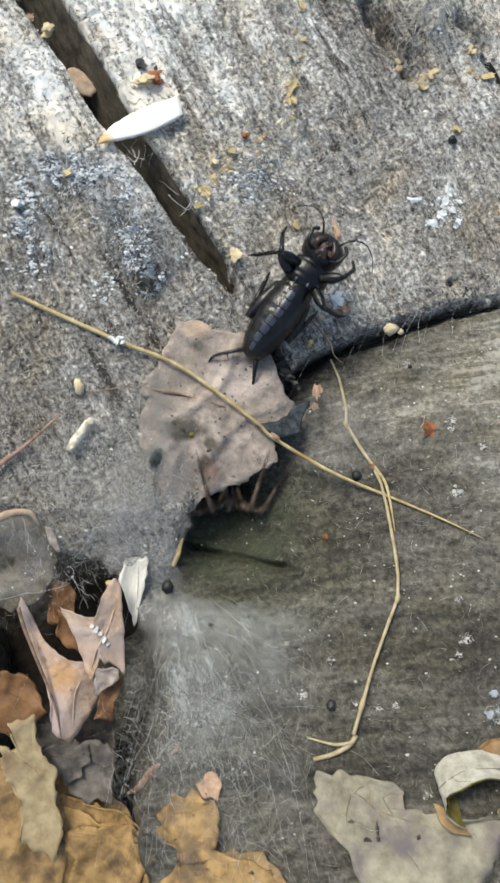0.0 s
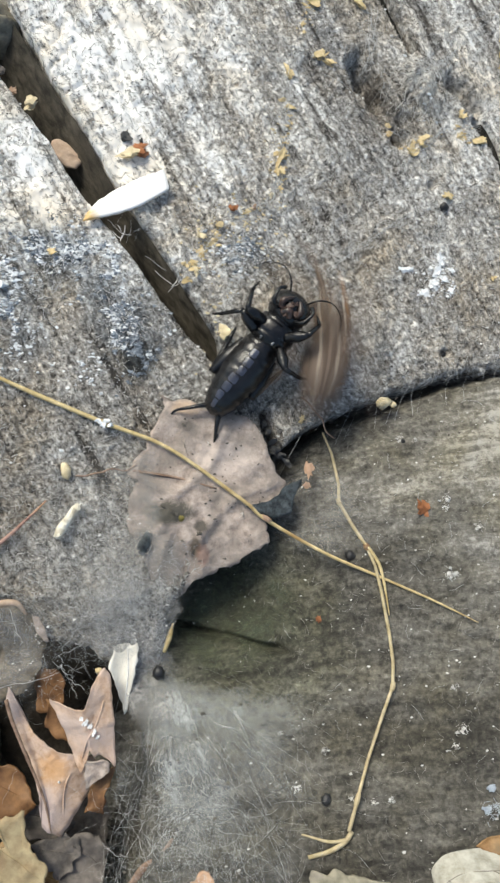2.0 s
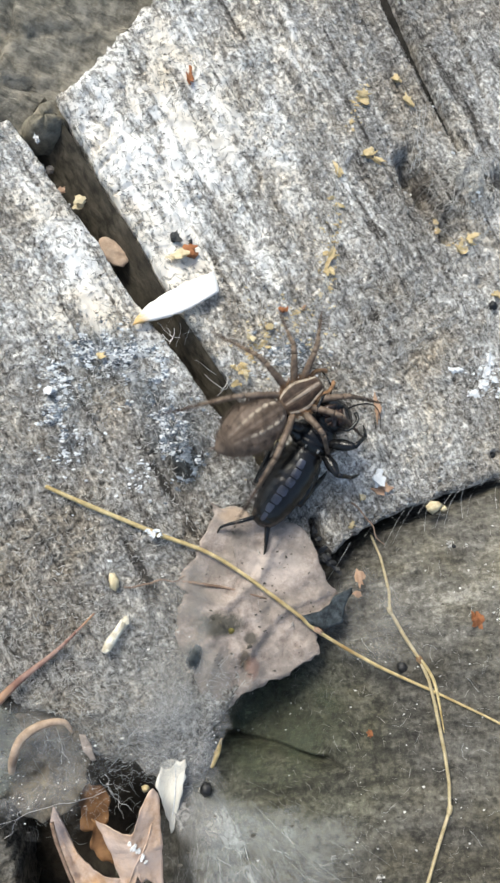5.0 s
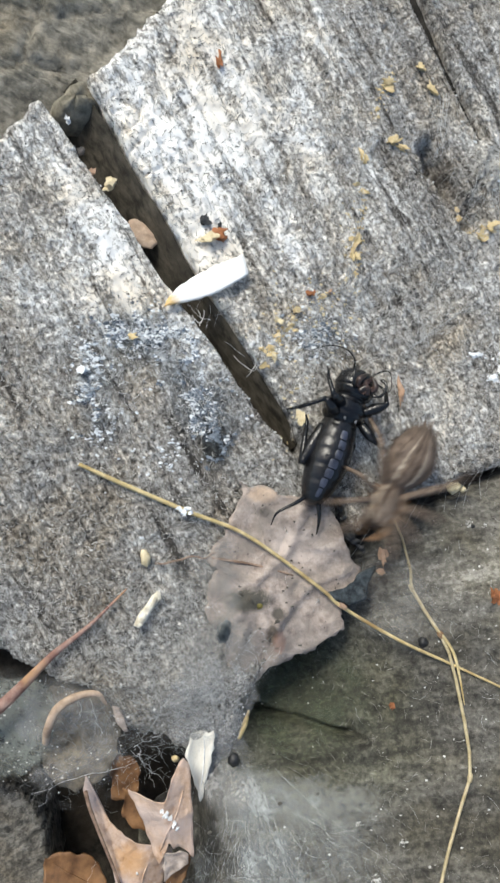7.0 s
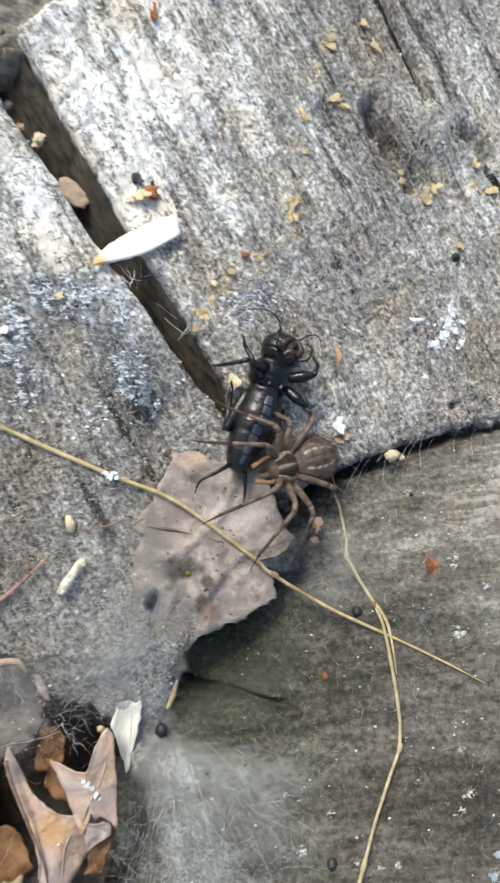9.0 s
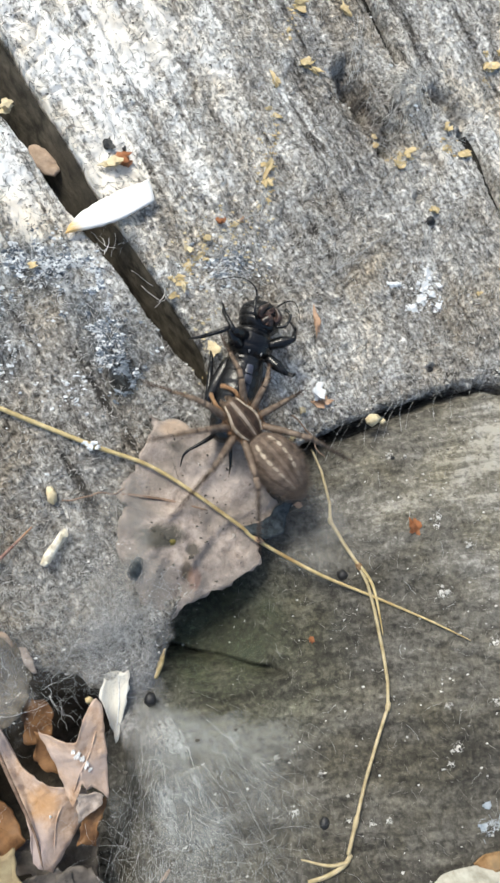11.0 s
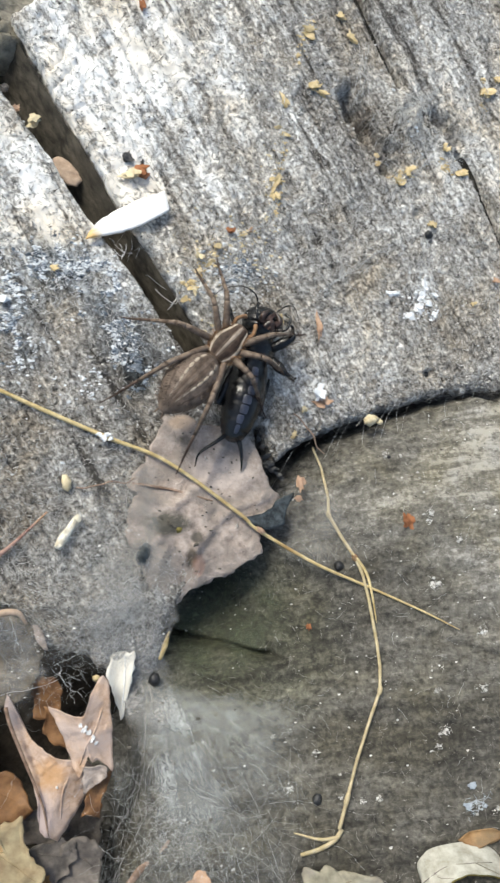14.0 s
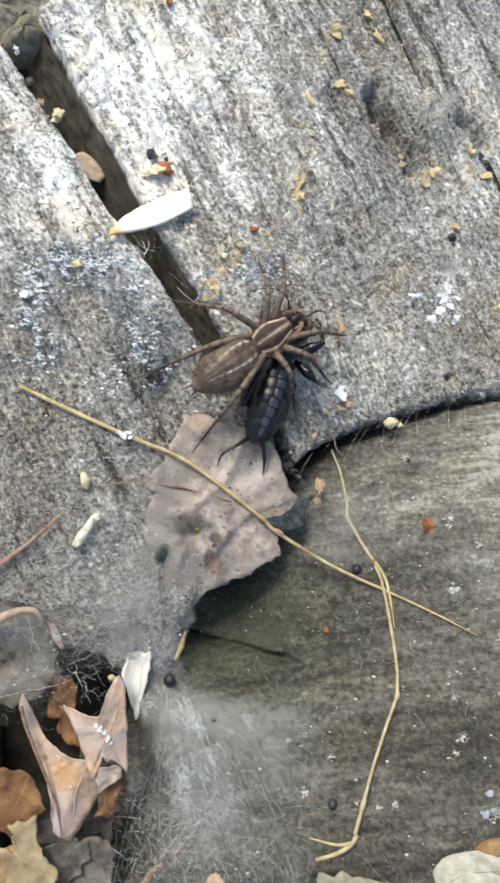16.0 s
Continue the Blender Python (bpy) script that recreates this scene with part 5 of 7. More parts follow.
debris("leaf_pebble", "olive crumb on the dead leaf", "crumb", -11.2, -43.6, (0.6, 0.6, 0.6), M_OLIVE, 263, 30, z=1.2, lump=True)
debris("seed_grain", "smooth cream grain on the log", "seed", -28.4, -36.6, (0.8, 1.3, 1.1), M_CREAM, 264, 20, lump=True)
wedge = thing("wood_splinter", "pinkish-grey wood splinter over the dark gap", "splinter")
part("splinter", sheet([(-32.6, -57.6), (-31.6, -57.8), (-30.8, -59.4), (-30.2, -61.4), (-31.0, -61.2), (-32.0, -59.6)], lambda x, y: 0.6 + 0.1 * (y + 58), 0.3, 36, 4, 0.15, 18, True), M_FRAGMENT, wedge)
debris("white_husk", "glossy white husk scrap on the log", "husk", 12.0, -20.8, (1.3, 2.1, 0.9), M_CHALK, 252, -20)
debris("white_husk", "small white husk scrap by the mould", "husk", -38.2, -8.8, (1.3, 0.8, 0.7), M_CHALK, 253, 15)

# Rootlets and dark fibres.
for k, line in enumerate(([(-27, -37.5, 0.7), (-22, -36.6, 0.9), (-18, -36, 1.0)], [(7, -25, 0.8), (10, -28, 0.9), (13, -31, 0.2)])):
    ob = thing("rootlet", "thin reddish-brown rootlet on the log", "rootlet", group="rootlets")
    part("root", tube([(x + 0.5 * float(wave(x, y, 2)), y + 0.5 * float(wave(y, x, 2)), z) for x, y, z in smooth_line(line, 12)], [0.12, 0.14, 0.06], 6, 30), M_ROOT, ob)
stem = thing("dry_stem", "reddish-brown dry stem tapering over the log's edge", "stem")
part("stalk", tube([(-56, -64, 1.4), (-48, -57, 1.6), (-44.5, -53.6, 1.5), (-41, -50, 1.3), (-36, -46, 1.0), (-31, -41, 0.8)], [1.0, 0.85, 0.7, 0.5, 0.3, 0.12], 8, 40, 0.6), M_STEM, stem)
arch = thing("arched_stem", "pinkish-tan stem arching out of the web", "stem")
part("stalk", tube([(-42.0, -63.4, -2.4), (-41.4, -60.4, 0.2), (-40.2, -57.6, 1.3), (-37.8, -55.9, 1.7), (-34.8, -55.6, 1.4), (-33.4, -57.4, 0.6)], [0.5, 0.62, 0.66, 0.6, 0.45, 0.2], 8, 34, 0.7), M_HUSK, arch)

# ---------------------------------------------------------------- fine dust, mould and silk
rnd = np.random.RandomState(11)


def flecks(name, spots, material, label, category, low, high, on=None):
    """A scatter of tiny angular flakes as one object."""
    verts, faces = [], []
    for (x, y), z in zip(spots, on(*np.transpose(spots)) if on else heights(*np.transpose(spots))):
        s, t = low + (high - low) * rnd.rand() ** 3, rnd.uniform(0, 6.28)
        c, q = math.cos(t), math.sin(t)
        k = len(verts)
        n = 5
        for q_ in range(n):
            a, r = t + 6.283 * q_ / n + rnd.uniform(-0.4, 0.4), s * rnd.uniform(0.4, 1.15)
            verts.append((x + r * math.cos(a) * 1.25, y + r * math.sin(a) * 0.8, z + s * rnd.uniform(-0.1, 0.45)))
        verts.append((x + 0.3 * s * c, y + 0.3 * s * q, z + s * rnd.uniform(0.2, 0.7)))
        faces += [(k + q_, k + (q_ + 1) % n, k + n) for q_ in range(n)]
    return tagged(mesh_object(name, verts, faces, material, smooth=False), label, category, kind="stuff")


def strokes(name, spots, material, label, length, thick):
    """Short fine fibres lying on the wood, as one object."""
    p = np.array(spots)
    a, half = rnd.uniform(0, 6.283, len(p)), length * rnd.uniform(0.3, 1.0, len(p))
    bend = a + rnd.uniform(-0.9, 0.9, len(p))
    way = [p - half[:, None] * np.stack([np.cos(a), np.sin(a)], -1), p, p + half[:, None] * np.stack([np.cos(bend), np.sin(bend)], -1)]
    up = [heights(q[:, 0], q[:, 1]) + rnd.uniform(0.05, 0.3, len(p)) for q in way]
    verts, faces = [], []
    for i in range(len(p)):
        k, w = len(verts), thick * rnd.uniform(0.5, 1.2)
        nx, ny = -math.sin(a[i]) * w, math.cos(a[i]) * w
        for q, z, s in zip(way, up, (0.5, 1.0, 0.4)):
            verts += [(q[i, 0] - s * nx, q[i, 1] - s * ny, z[i]), (q[i, 0], q[i, 1], z[i] + s * w), (q[i, 0] + s * nx, q[i, 1] + s * ny, z[i])]
        faces += [(k + 3 * j + m, k + 3 * j + (m + 1) % 3, k + 3 * j + 3 + (m + 1) % 3, k + 3 * j + 3 + m) for j in (0, 1) for m in range(3)]
    return tagged(mesh_object(name, verts, faces, material), label, "fibre", kind="stuff")


def cloud(n, cx, cy, rx, ry):
    return [(cx + rx * rnd.randn(), cy + ry * rnd.randn()) for _ in range(n)]


def veined(n, cx, cy, rx, ry):
    """A cloud that gathers along crooked veins."""
    out = []
    while len(out) < n:
        x, y = cx + rx * rnd.randn(), cy + ry * rnd.randn()
        if abs(float(wave(x, y * 0.8, 3.2)) + 0.5 * float(wave(x + 60, y, 1.1))) < 0.1 + 0.4 * rnd.rand() ** 2:
            out.append((x, y))
    return out


def on_log(spots):
    d = outside(np.array([s[0] for s in spots]), np.array([s[1] for s in spots]), TOP_EDGE + LOW_EDGE)
    return [s for s, away in zip(spots, d) if away < -0.6]


def on_low(spots):
    d = outside(np.array([s[0] for s in spots]), np.array([s[1] for s in spots]), TOP_EDGE + LOW_EDGE)
    return [s for s, away in zip(spots, d) if away > 1.0 and s[0] > -12]


RING = smooth_line([(-38.5, -16), (-37.4, -8), (-34.6, -3.2), (-30.5, -1.8), (-27, -2.6), (-23.8, -6.6), (-22.2, -11), (-20.6, -15.5)], 60)
mould = [q for x, y in RING for q in veined(46, x, y, 1.3, 1.5)] + veined(160, -18, -15, 3, 3.4) + veined(420, -2, -2.5, 3, 2.2) + veined(140, -34, -18, 2, 2.6) + veined(90, -25, -21, 2.4, 1.6)
flecks("mould_crust", on_log([q for x, y in RING for q in veined(14, x, y, 1.3, 1.6)] + veined(220, -18.2, -18.5, 1.5, 2.2) + veined(110, -2, -2.5, 2.4, 1.8) + veined(160, -20, -13, 2.0, 2.0)), M_SLATE, "slate-blue crust of mould on the log", "mould", 0.1, 0.6)
flecks("mould_flecks", on_log(mould + cloud(40, -30, -20, 5, 5) + cloud(60, 28, 29, 2, 3)), M_BLUE, "bluish-white mould flecks on the log", "mould", 0.06, 0.44)
splash = []
for k, (x, y, a, b, r) in enumerate(((31.2, -1.4, 0.7, 1.3, 10), (30.7, -3.4, 0.9, 1.5, -20), (30.0, -5.6, 0.9, 1.2, -30), (28.4, -6.9, 0.9, 0.7, 20), (32.8, -6.4, 0.6, 0.8, 30), (25.6, -3.2, 1.7, 0.5, 5), (33.2, -3.2, 0.7, 0.4, -25), (29.4, -3.0, 0.5, 0.4, 0), (31.8, -4.8, 0.6, 0.6, 50))):
    v, f = flake((0.95 * a, 0.95 * b, 0.1), 420 + k, 6)
    c, q = math.cos(radians(r)), math.sin(radians(r))
    splash.append(([(x + c * vx - q * vy, y + q * vx + c * vy, ground_height(x, y) + 0.1 + vz) for vx, vy, vz in v], f))
tagged(mesh_object("mould_splash", *join(*splash), M_CHALK, smooth=False), "chalk-white splash of dried mould on the log", "mould")
flecks("mould_flecks", on_log(cloud(110, 31.1, -2, 0.5, 1.2) + cloud(130, 30.2, -5, 0.8, 1.2) + cloud(70, 28.4, -6.9, 0.8, 0.5) + cloud(60, 32.8, -6.2, 0.5, 0.8) + cloud(90, 30.6, -4, 1.8, 2.2) + cloud(40, 25.8, -3.2, 1.2, 0.3)), M_CHALK, "chalk-white flecks round the mould splash", "mould", 0.06, 0.35)
flecks("frass", on_log(cloud(260, -4, 2, 4.5, 4) + cloud(120, 4, 12, 1.2, 5) + cloud(60, -6, -12, 2, 4)), M_CREAM, "tan wood dust gathered by the silk on the log", "dust", 0.06, 0.45)
flecks("mould_specks", [(x, y) for x, y in ((rnd.uniform(-18, 3), rnd.uniform(-51, -27)) for _ in range(150)) if x < 1.5 and y > -40 - 0.6 * (x + 18) - 8], M_SPOT, "tiny dark mould specks on the dead leaf", "mould", 0.05, 0.3, on=lambda x, y: np.array([fragment_height(a, b) + 0.05 for a, b in zip(x, y)]))
lip = [(x, y) for x, y in zip(np.linspace(6, 47, 420), np.interp(np.linspace(6, 47, 420), [6, 11.7, 20.5, 29, 41.8, 47], [-31.6, -28.1, -24.5, -21.6, -18.6, -19.8]))]
flecks("rim_crumbs", on_log([(x + 0.5 * rnd.randn(), y + 1.4 + 1.2 * rnd.randn()) for x, y in lip]), M_GRIT, "grey wood crumbs along the log's broken rim", "crumbs", 0.1, 0.5)
flecks("pale_dust", on_log([(rnd.uniform(-56, 55), rnd.uniform(-56, 66)) for _ in range(5200)]) + on_low([(rnd.uniform(-12, 54), rnd.uniform(-110, -18)) for _ in range(1000)]), M_DUST, "pale dust specks over both logs", "dust", 0.05, 0.3)
flecks("dark_dust", on_log([(rnd.uniform(-56, 55), rnd.uniform(-56, 66)) for _ in range(3000)]) + on_low([(rnd.uniform(-12, 54), rnd.uniform(-110, -18)) for _ in range(1300)]), M_SPOT, "dark grit over both logs", "grit", 0.05, 0.3)
strokes("wood_fibres", on_log([(x, y) for x, y in rnd.uniform((-56, -60), (55, 60), (13000, 2)) if y < 26 + 0.6 * x + 14 * rnd.randn()]), M_DUST, "fine pale wood fibres standing off the weathered log", 0.7, 0.05)
strokes("wood_fibres", on_log([tuple(q) for q in rnd.uniform((-56, -60), (55, 60), (5200, 2))]), M_GRIT, "fine grey wood fibres on the weathered log", 0.7, 0.055)
strokes("wood_fibres", on_log([tuple(q) for q in rnd.uniform((-56, -60), (55, 60), (6500, 2))]), M_SPOT, "fine dark fibres in the weathered log's grain", 0.6, 0.05)
strokes("silk_lint", on_log([(x, y) for x, y in rnd.uniform((-46, -63), (-11, -30), (3000, 2)) if y < -46 + 8 * rnd.randn()]), M_DUST, "fine silk lint matted over the log's foot", 1.1, 0.03)
strokes("wood_fibres", on_low([tuple(q) for q in rnd.uniform((-12, -110), (54, -18), (1500, 2))]), M_GRIT, "fine grey fibres on the damp log", 0.8, 0.03)
for k, (x, y, r) in enumerate(((28.3, -52.2, 2.0), (27.4, -73.1, 1.6), (-38.6, -6.6, 1.0), (30.8, -82.6, 4.2), (32.6, -45.0, 1.2), (28.8, -40.8, 1.4), (23.5, -31.4, 1.3), (9.0, -76.4, 1.0), (5.0, -81.2, 1.2), (33.2, -82.8, 0.9), (11.9, -82.0, 0.6), (19.9, -92.4, 1.0), (34, -67, 1.3), (27, -67.6, 1.0), (29, -52, 1.2), (35, -59, 1.4), (26.3, -75, 0.8), (3.0, -74.5, 0.7), (14.8, -82.4, 0.8), (17.2, -82.0, 1.0), (28.4, -42.2, 0.9), (25.8, -31.4, 0.6))):
    z, tuft = ground_height(x, y), []
    for _ in range(int(10 + 8 * r)):
        px, py, a = x + 0.3 * r * rnd.randn(), y + 0.25 * r * rnd.randn(), rnd.uniform(0, 6.28)
        way = [(px + 0.16 * r * u * math.cos(a + 0.5 * u), py + 0.16 * r * u * math.sin(a + 0.5 * u), z + 0.2 + 0.15 * rnd.rand()) for u in (0, 1, 2)]
        tuft.append(tube(way, [0.035, 0.02], 4, 5))
    for j in range(3):
        v, f = flake((0.22 * r, 0.16 * r, 0.12), 400 + 5 * k + j, 3)
        ox, oy = 0.3 * r * rnd.randn(), 0.2 * r * rnd.randn()
        tuft.append(([(x + ox + vx, y + oy + vy, z + 0.15 + 0.6 * vz) for vx, vy, vz in v], f))
    tagged(mesh_object("lint_tuft", *join(*tuft), M_LINT if k == 3 else M_DUST, smooth=False), "small torn tuft of white lint", "lint", "lint tufts")


def web_height(x, y):
    """The funnel's apron: it hangs from the log's rim and spreads over the lower timber."""
    return max(float(low_height(x, y)) + 1.4 * math.exp(-(((y + 72) / 10) ** 2)) + 0.7 + 0.8 * float(step(-84, -96, y)), -3.6 + 0.12 * (-62 - y))


web = thing("funnel_web", "grey-white funnel web stretched from the hollow over the damp log", "web")


def veil(name, ring, height, material, label, fade, n=80, rings=14):
    v, f = sheet(ring, height, 0.02, n, rings, 0.6, 41)
    ob = mesh_object(name, v[: len(v) // 2], [q for q in f if max(q) < len(v) // 2], material)
    layer = ob.data.color_attributes.new("weave", "FLOAT_COLOR", "POINT")
    for k in range(len(v) // 2):
        s = (k // n) / rings
        g = fade(s, v[k][0], v[k][1])
        layer.data[k].color = (g, g, g, 1)
    ob.parent = web
    return tagged(ob, label)


def weave(s, x, y):
    """How dense the apron's silk is: thick below the mouth, torn and thin towards its rim."""
    rays = 0.9 + 0.2 * float(wave(14 * math.atan2(y + 63, x + 15), 0.15 * math.hypot(y + 63, x + 15), 1.0))
    thin = (1 - 0.6 * math.exp(-(((x + 17.5) / 2.2) ** 2) - ((y + 78) / 6) ** 2)) * (1 - 0.85 * float(step(-14, -18, x + 1.5 * float(wave(x, y, 2)))) * float(step(-80, -86, y)))
    rim = float(step(1.0, 0.5, s + 0.22 * float(wave(x, y, 5)) + 0.1 * float(wave(x, y, 1.6))))
    milky = 0.55 + 0.95 * math.exp(-(((x + 8) / 9) ** 2) - ((y + 78) / 8) ** 2)
    return rim * rays * thin * milky * (0.5 + 0.65 * float(step(-96, -72, y))) * (1.0 + 0.3 * float(wave(x, y, 2.4))) * float(step(13, -10, x + 5 * float(wave(x + 7, y, 4.5)) + 0.25 * (-78 - y)))


veil("apron", [(-14.5, -63.5), (-11.5, -66.5), (-6, -68.4), (0, -69), (9, -70), (14, -78), (13, -90), (8, -100), (0, -106), (-8, -105), (-16, -100), (-20, -88), (-20.5, -76), (-18, -68)],
     web_height, M_VEIL, "grey-white funnel web apron stretched over the damp log", weave, 160, 30)
def mat_height(x, y):
    """The matted sill of silk between the log's rim and the apron."""
    return 0.9 - 0.32 * max(0.0, -y - 55) + 0.25 * float(wave(x, y, 2.0)) if y > -67 else max(web_height(x, y) + 0.15, -3.0)


veil("sill", [(-26, -57), (-21, -51), (-16, -49.5), (-12.2, -53), (-10.9, -55.5), (-11.6, -58.5), (-12.4, -61.5), (-12.6, -64.4), (-10.2, -67.4), (-11, -71), (-14, -75), (-18.6, -75), (-20.2, -68), (-24.6, -62.6)], mat_height, M_MAT, "dense grey silk sill at the hollow's rim", lambda s, x, y: float(step(1.0, 0.8, s + 0.12 * float(wave(x, y, 1.8)))) * (1.1 + 0.3 * float(wave(x, y, 1.3))) * (1.0 if y > -63 else float(step(-9.5, -15.5, x + 1.5 * float(wave(x, y, 2))))), 120, 20)
# Dark sheet: the hollow's own green with its shade painted in.
veil("lining", [(-13, -60), (-11, -55), (-6, -51), (0, -49), (6, -51), (8, -57), (7, -63), (2, -67), (-5, -69), (-11, -67)], lambda x, y: float(low_surface(x, y)) + 0.35, M_SHADED_LINING, "smooth green silk lining of the hollow, darkened with painted shade", lambda s, x, y: float(step(1.0, 0.45, s + 0.12 * float(wave(x, y, 4)))), 100, 22)
veil("panel", [(-70, -52), (-56, -51), (-49, -53.6), (-45, -53.4), (-41.6, -55), (-40.2, -58), (-40.2, -62), (-42, -65.4), (-45, -67.4), (-49, -68), (-60, -67.4), (-70, -68)], lambda x, y: -2.2 + 0.3 * float(wave(x, y, 3)) + 0.15 * float(wave(x, y, 1.2)), M_PANEL, "dusty greenish web sheet under the log's edge", lambda s, x, y: float(step(1.0, 0.9, s + 0.06 * float(wave(x, y, 1.6)))))
veil("gauze", [(-45, -55), (-40, -52), (-34, -54), (-30, -60), (-28, -66), (-31, -71), (-36, -73), (-42, -71), (-45, -66), (-46, -60)], lambda x, y: -1.6 + 0.4 * float(wave(x, y, 2.5)) + 0.1 * (y + 62), M_MAT, "dusty torn web over the rotted leaf", lambda s, x, y: float(step(1.0, 0.3, s + 0.35 * float(wave(x, y, 2.6)) + 0.2 * float(wave(x, y, 1.0)))) * 0.9)
veil("gauze", [(-56, -51), (-44, -50), (-32, -40), (-24, -44), (-18, -47), (-12, -53), (-13, -60), (-14, -66), (-20, -66), (-30, -66), (-40, -65), (-47, -63), (-56, -60)],
     lambda x, y: 1.2 + 0.4 * float(wave(x, y, 3)) - 0.4 * max(0.0, -y - 58), M_GAUZE, "thin dusty web gauze over the log's rim", lambda s, x, y: float(step(1.0, 0.5, s + 0.2 * float(wave(x, y, 4)))) * 0.5)
veil("gauze", [(-25, -32), (-19, -30), (-15, -33), (-14, -40), (-13, -46), (-10, -51), (-10, -55), (-14, -57), (-22, -54), (-27, -44)], lambda x, y: 1.7 + 0.2 * float(wave(x, y, 3)), M_GAUZE, "thin dusty web gauze over the dead leaf's edge", lambda s, x, y: float(step(1.0, 0.45, s + 0.2 * float(wave(x, y, 2.5)))))
veil("gauze", [(3, -40), (6, -36), (10, -34), (14, -37), (17.5, -45), (18, -50), (10, -50), (3, -46.5)], lambda x, y: float(low_height(x, y)) + 2.4 - 0.1 * abs(x - 10), M_GAUZE, "thin web gauze between the straws", lambda s, x, y: float(step(1.0, 0.7, s)))

on_web = lambda x, y: (x, y, web_height(x, y) + 0.12)


def fan(near=(3, 14), far=(12, 46)):
    """A strand that runs out from the funnel's mouth over the apron."""
    a, r, q = radians(rnd.uniform(-118, -12)), rnd.uniform(*near), rnd.uniform(*far)
    bend = rnd.uniform(-0.3, 0.3)
    pts = [on_web(-12 + u * math.cos(a + bend * u / 30), -65 + u * math.sin(a + bend * u / 30)) for u in np.linspace(r, r + q, 6)]
    return [p for p in pts if p[0] < 9 and p[1] > -114]


def fibres(name, label, lines, radius, material=None, jag=0.0):
    if jag:
        lines = [[(x + jag * rnd.uniform(-1, 1), y + jag * rnd.uniform(-1, 1), z) for x, y, z in smooth_line(line, 9)] for line in lines]
    shapes = [tube(line, [radius * rnd.uniform(0.5, 1.3)] * 2, 3, 24 if jag else 10) for line in lines if len(line) > 2]
    return tagged(mesh_object(name, *join(*shapes), material or M_SILK), label, "silk", kind="stuff")


def wisps(count, cx, cy, rx, ry, height, length, crook=0.3, source=None):
    out = []
    for _ in range(count):
        x, y, a = cx + 0.6 * rx * rnd.randn(), cy + 0.6 * ry * rnd.randn(), rnd.uniform(0, 6.28)
        if source:
            a = math.atan2(y - source[1], x - source[0]) + 1.1 * rnd.randn()
        turn, line = rnd.uniform(-crook, crook), []
        for k in range(6):
            line.append((x, y, height(x, y) + rnd.uniform(0.1, 0.6)))
            x, y, a = x + length / 5 * math.cos(a), y + length / 5 * math.sin(a), a + turn + rnd.uniform(-0.3, 0.3)
        if not any(-15.5 < px < 4 and py > -67 - 0.35 * (px + 13) and outside(np.array([px]), np.array([py]), TOP_EDGE + LOW_EDGE)[0] > 0.3 for px, py, _ in line):
            out.append(line)
    return out


fibres("web_strands", "fine white silk strands fanning down from the hollow", [fan() for _ in range(26)], 0.009)
fibres("web_strands", "tangled silk wisps across the web apron", wisps(180, -8, -82, 12, 14, web_height, 5.0, 0.2, (-12, -60)), 0.011)
fibres("web_strands", "short curled silk hairs matted over the web's foot", [w for w in wisps(380, -10, -86, 8, 10, web_height, 3.0, 0.5, (-12, -62)) if wave(w[0][0], w[0][1], 3.5) > -0.25], 0.011)
fibres("web_strands", "matted dull silk in the web's lower half", wisps(240, -5, -88, 11, 13, lambda x, y: web_height(x, y) - 0.2, 5.0, 0.2, (-12, -60)), 0.011, M_TANGLE)
fibres("web_strands", "matted dull silk round the hollow's rim", wisps(560, -18, -57, 9, 8, lambda x, y: 1.1 - 0.32 * max(0.0, -y - 55), 2.4, 0.3), 0.013)
fibres("web_strands", "thick white silk cords over the dark gap", [[(-16.6, -83.4, 2.2), (-16.4, -85.6, 2.6), (-17.4, -88.4, 2.4), (-18.6, -90.5, 2.4), (-20.6, -95.0, 2.2)], [(-17.2, -88.0, 2.4), (-16.0, -91, 3.2), (-16.6, -95, 3.6)], [(-16.8, -82.2, 2.2), (-14.6, -84.6, 3.0), (-13.8, -89, 4.4)], [(-18.6, -90.5, 2.4), (-20.4, -90.8, 1.4), (-22.4, -89.8, 0.0)], [(-20, -93.6, 2.2), (-17.6, -96.4, 3.4)], [(-29.5, -64, -0.6), (-26.6, -62.4, 0.2), (-24.4, -60.8, 0.6)], [(-31, -67.6, -1.6), (-28.4, -65.4, -1.2), (-25.2, -66, -1.0)], [(-35.6, -56.2, 1.2), (-35.2, -58.6, 1.0), (-34.6, -60.2, 0.8), (-35.0, -61.6, 0.8)], [(-34.9, -59.6, 0.9), (-34.0, -60.6, 0.8), (-33.8, -61.4, 0.7)], [(-37.2, -56.4, 1.2), (-37.0, -58.2, 0.8), (-37.4, -59.4, 0.4)], [(-28.4, -62.6, 0.6), (-26.4, -59.6, 1.0), (-24.4, -56.8, 1.2)], [(-43.4, -70.2, -2.0), (-38, -68.4, -1.8), (-33, -67.2, -1.6), (-29, -66, -1.2)], [(-42.6, -72.4, -3), (-41.0, -70.0, -2.4), (-40.6, -68.4, -2)], [(-36.0, -84.0, -1), (-34.8, -80.4, 0.2), (-34.2, -78.6, 0.4)], [(-29.6, -64.4, -0.8), (-27.4, -66.8, -1.0), (-26.0, -69.6, -0.8)], [(-28.8, -63.2, -0.4), (-27.8, -66.0, -0.8), (-25.4, -68.6, -0.8)]], 0.022, M_WHITE, 0.3)
loose = lambda x, y: max(-4.0, 0.6 - 0.45 * max(0.0, -y - 55))
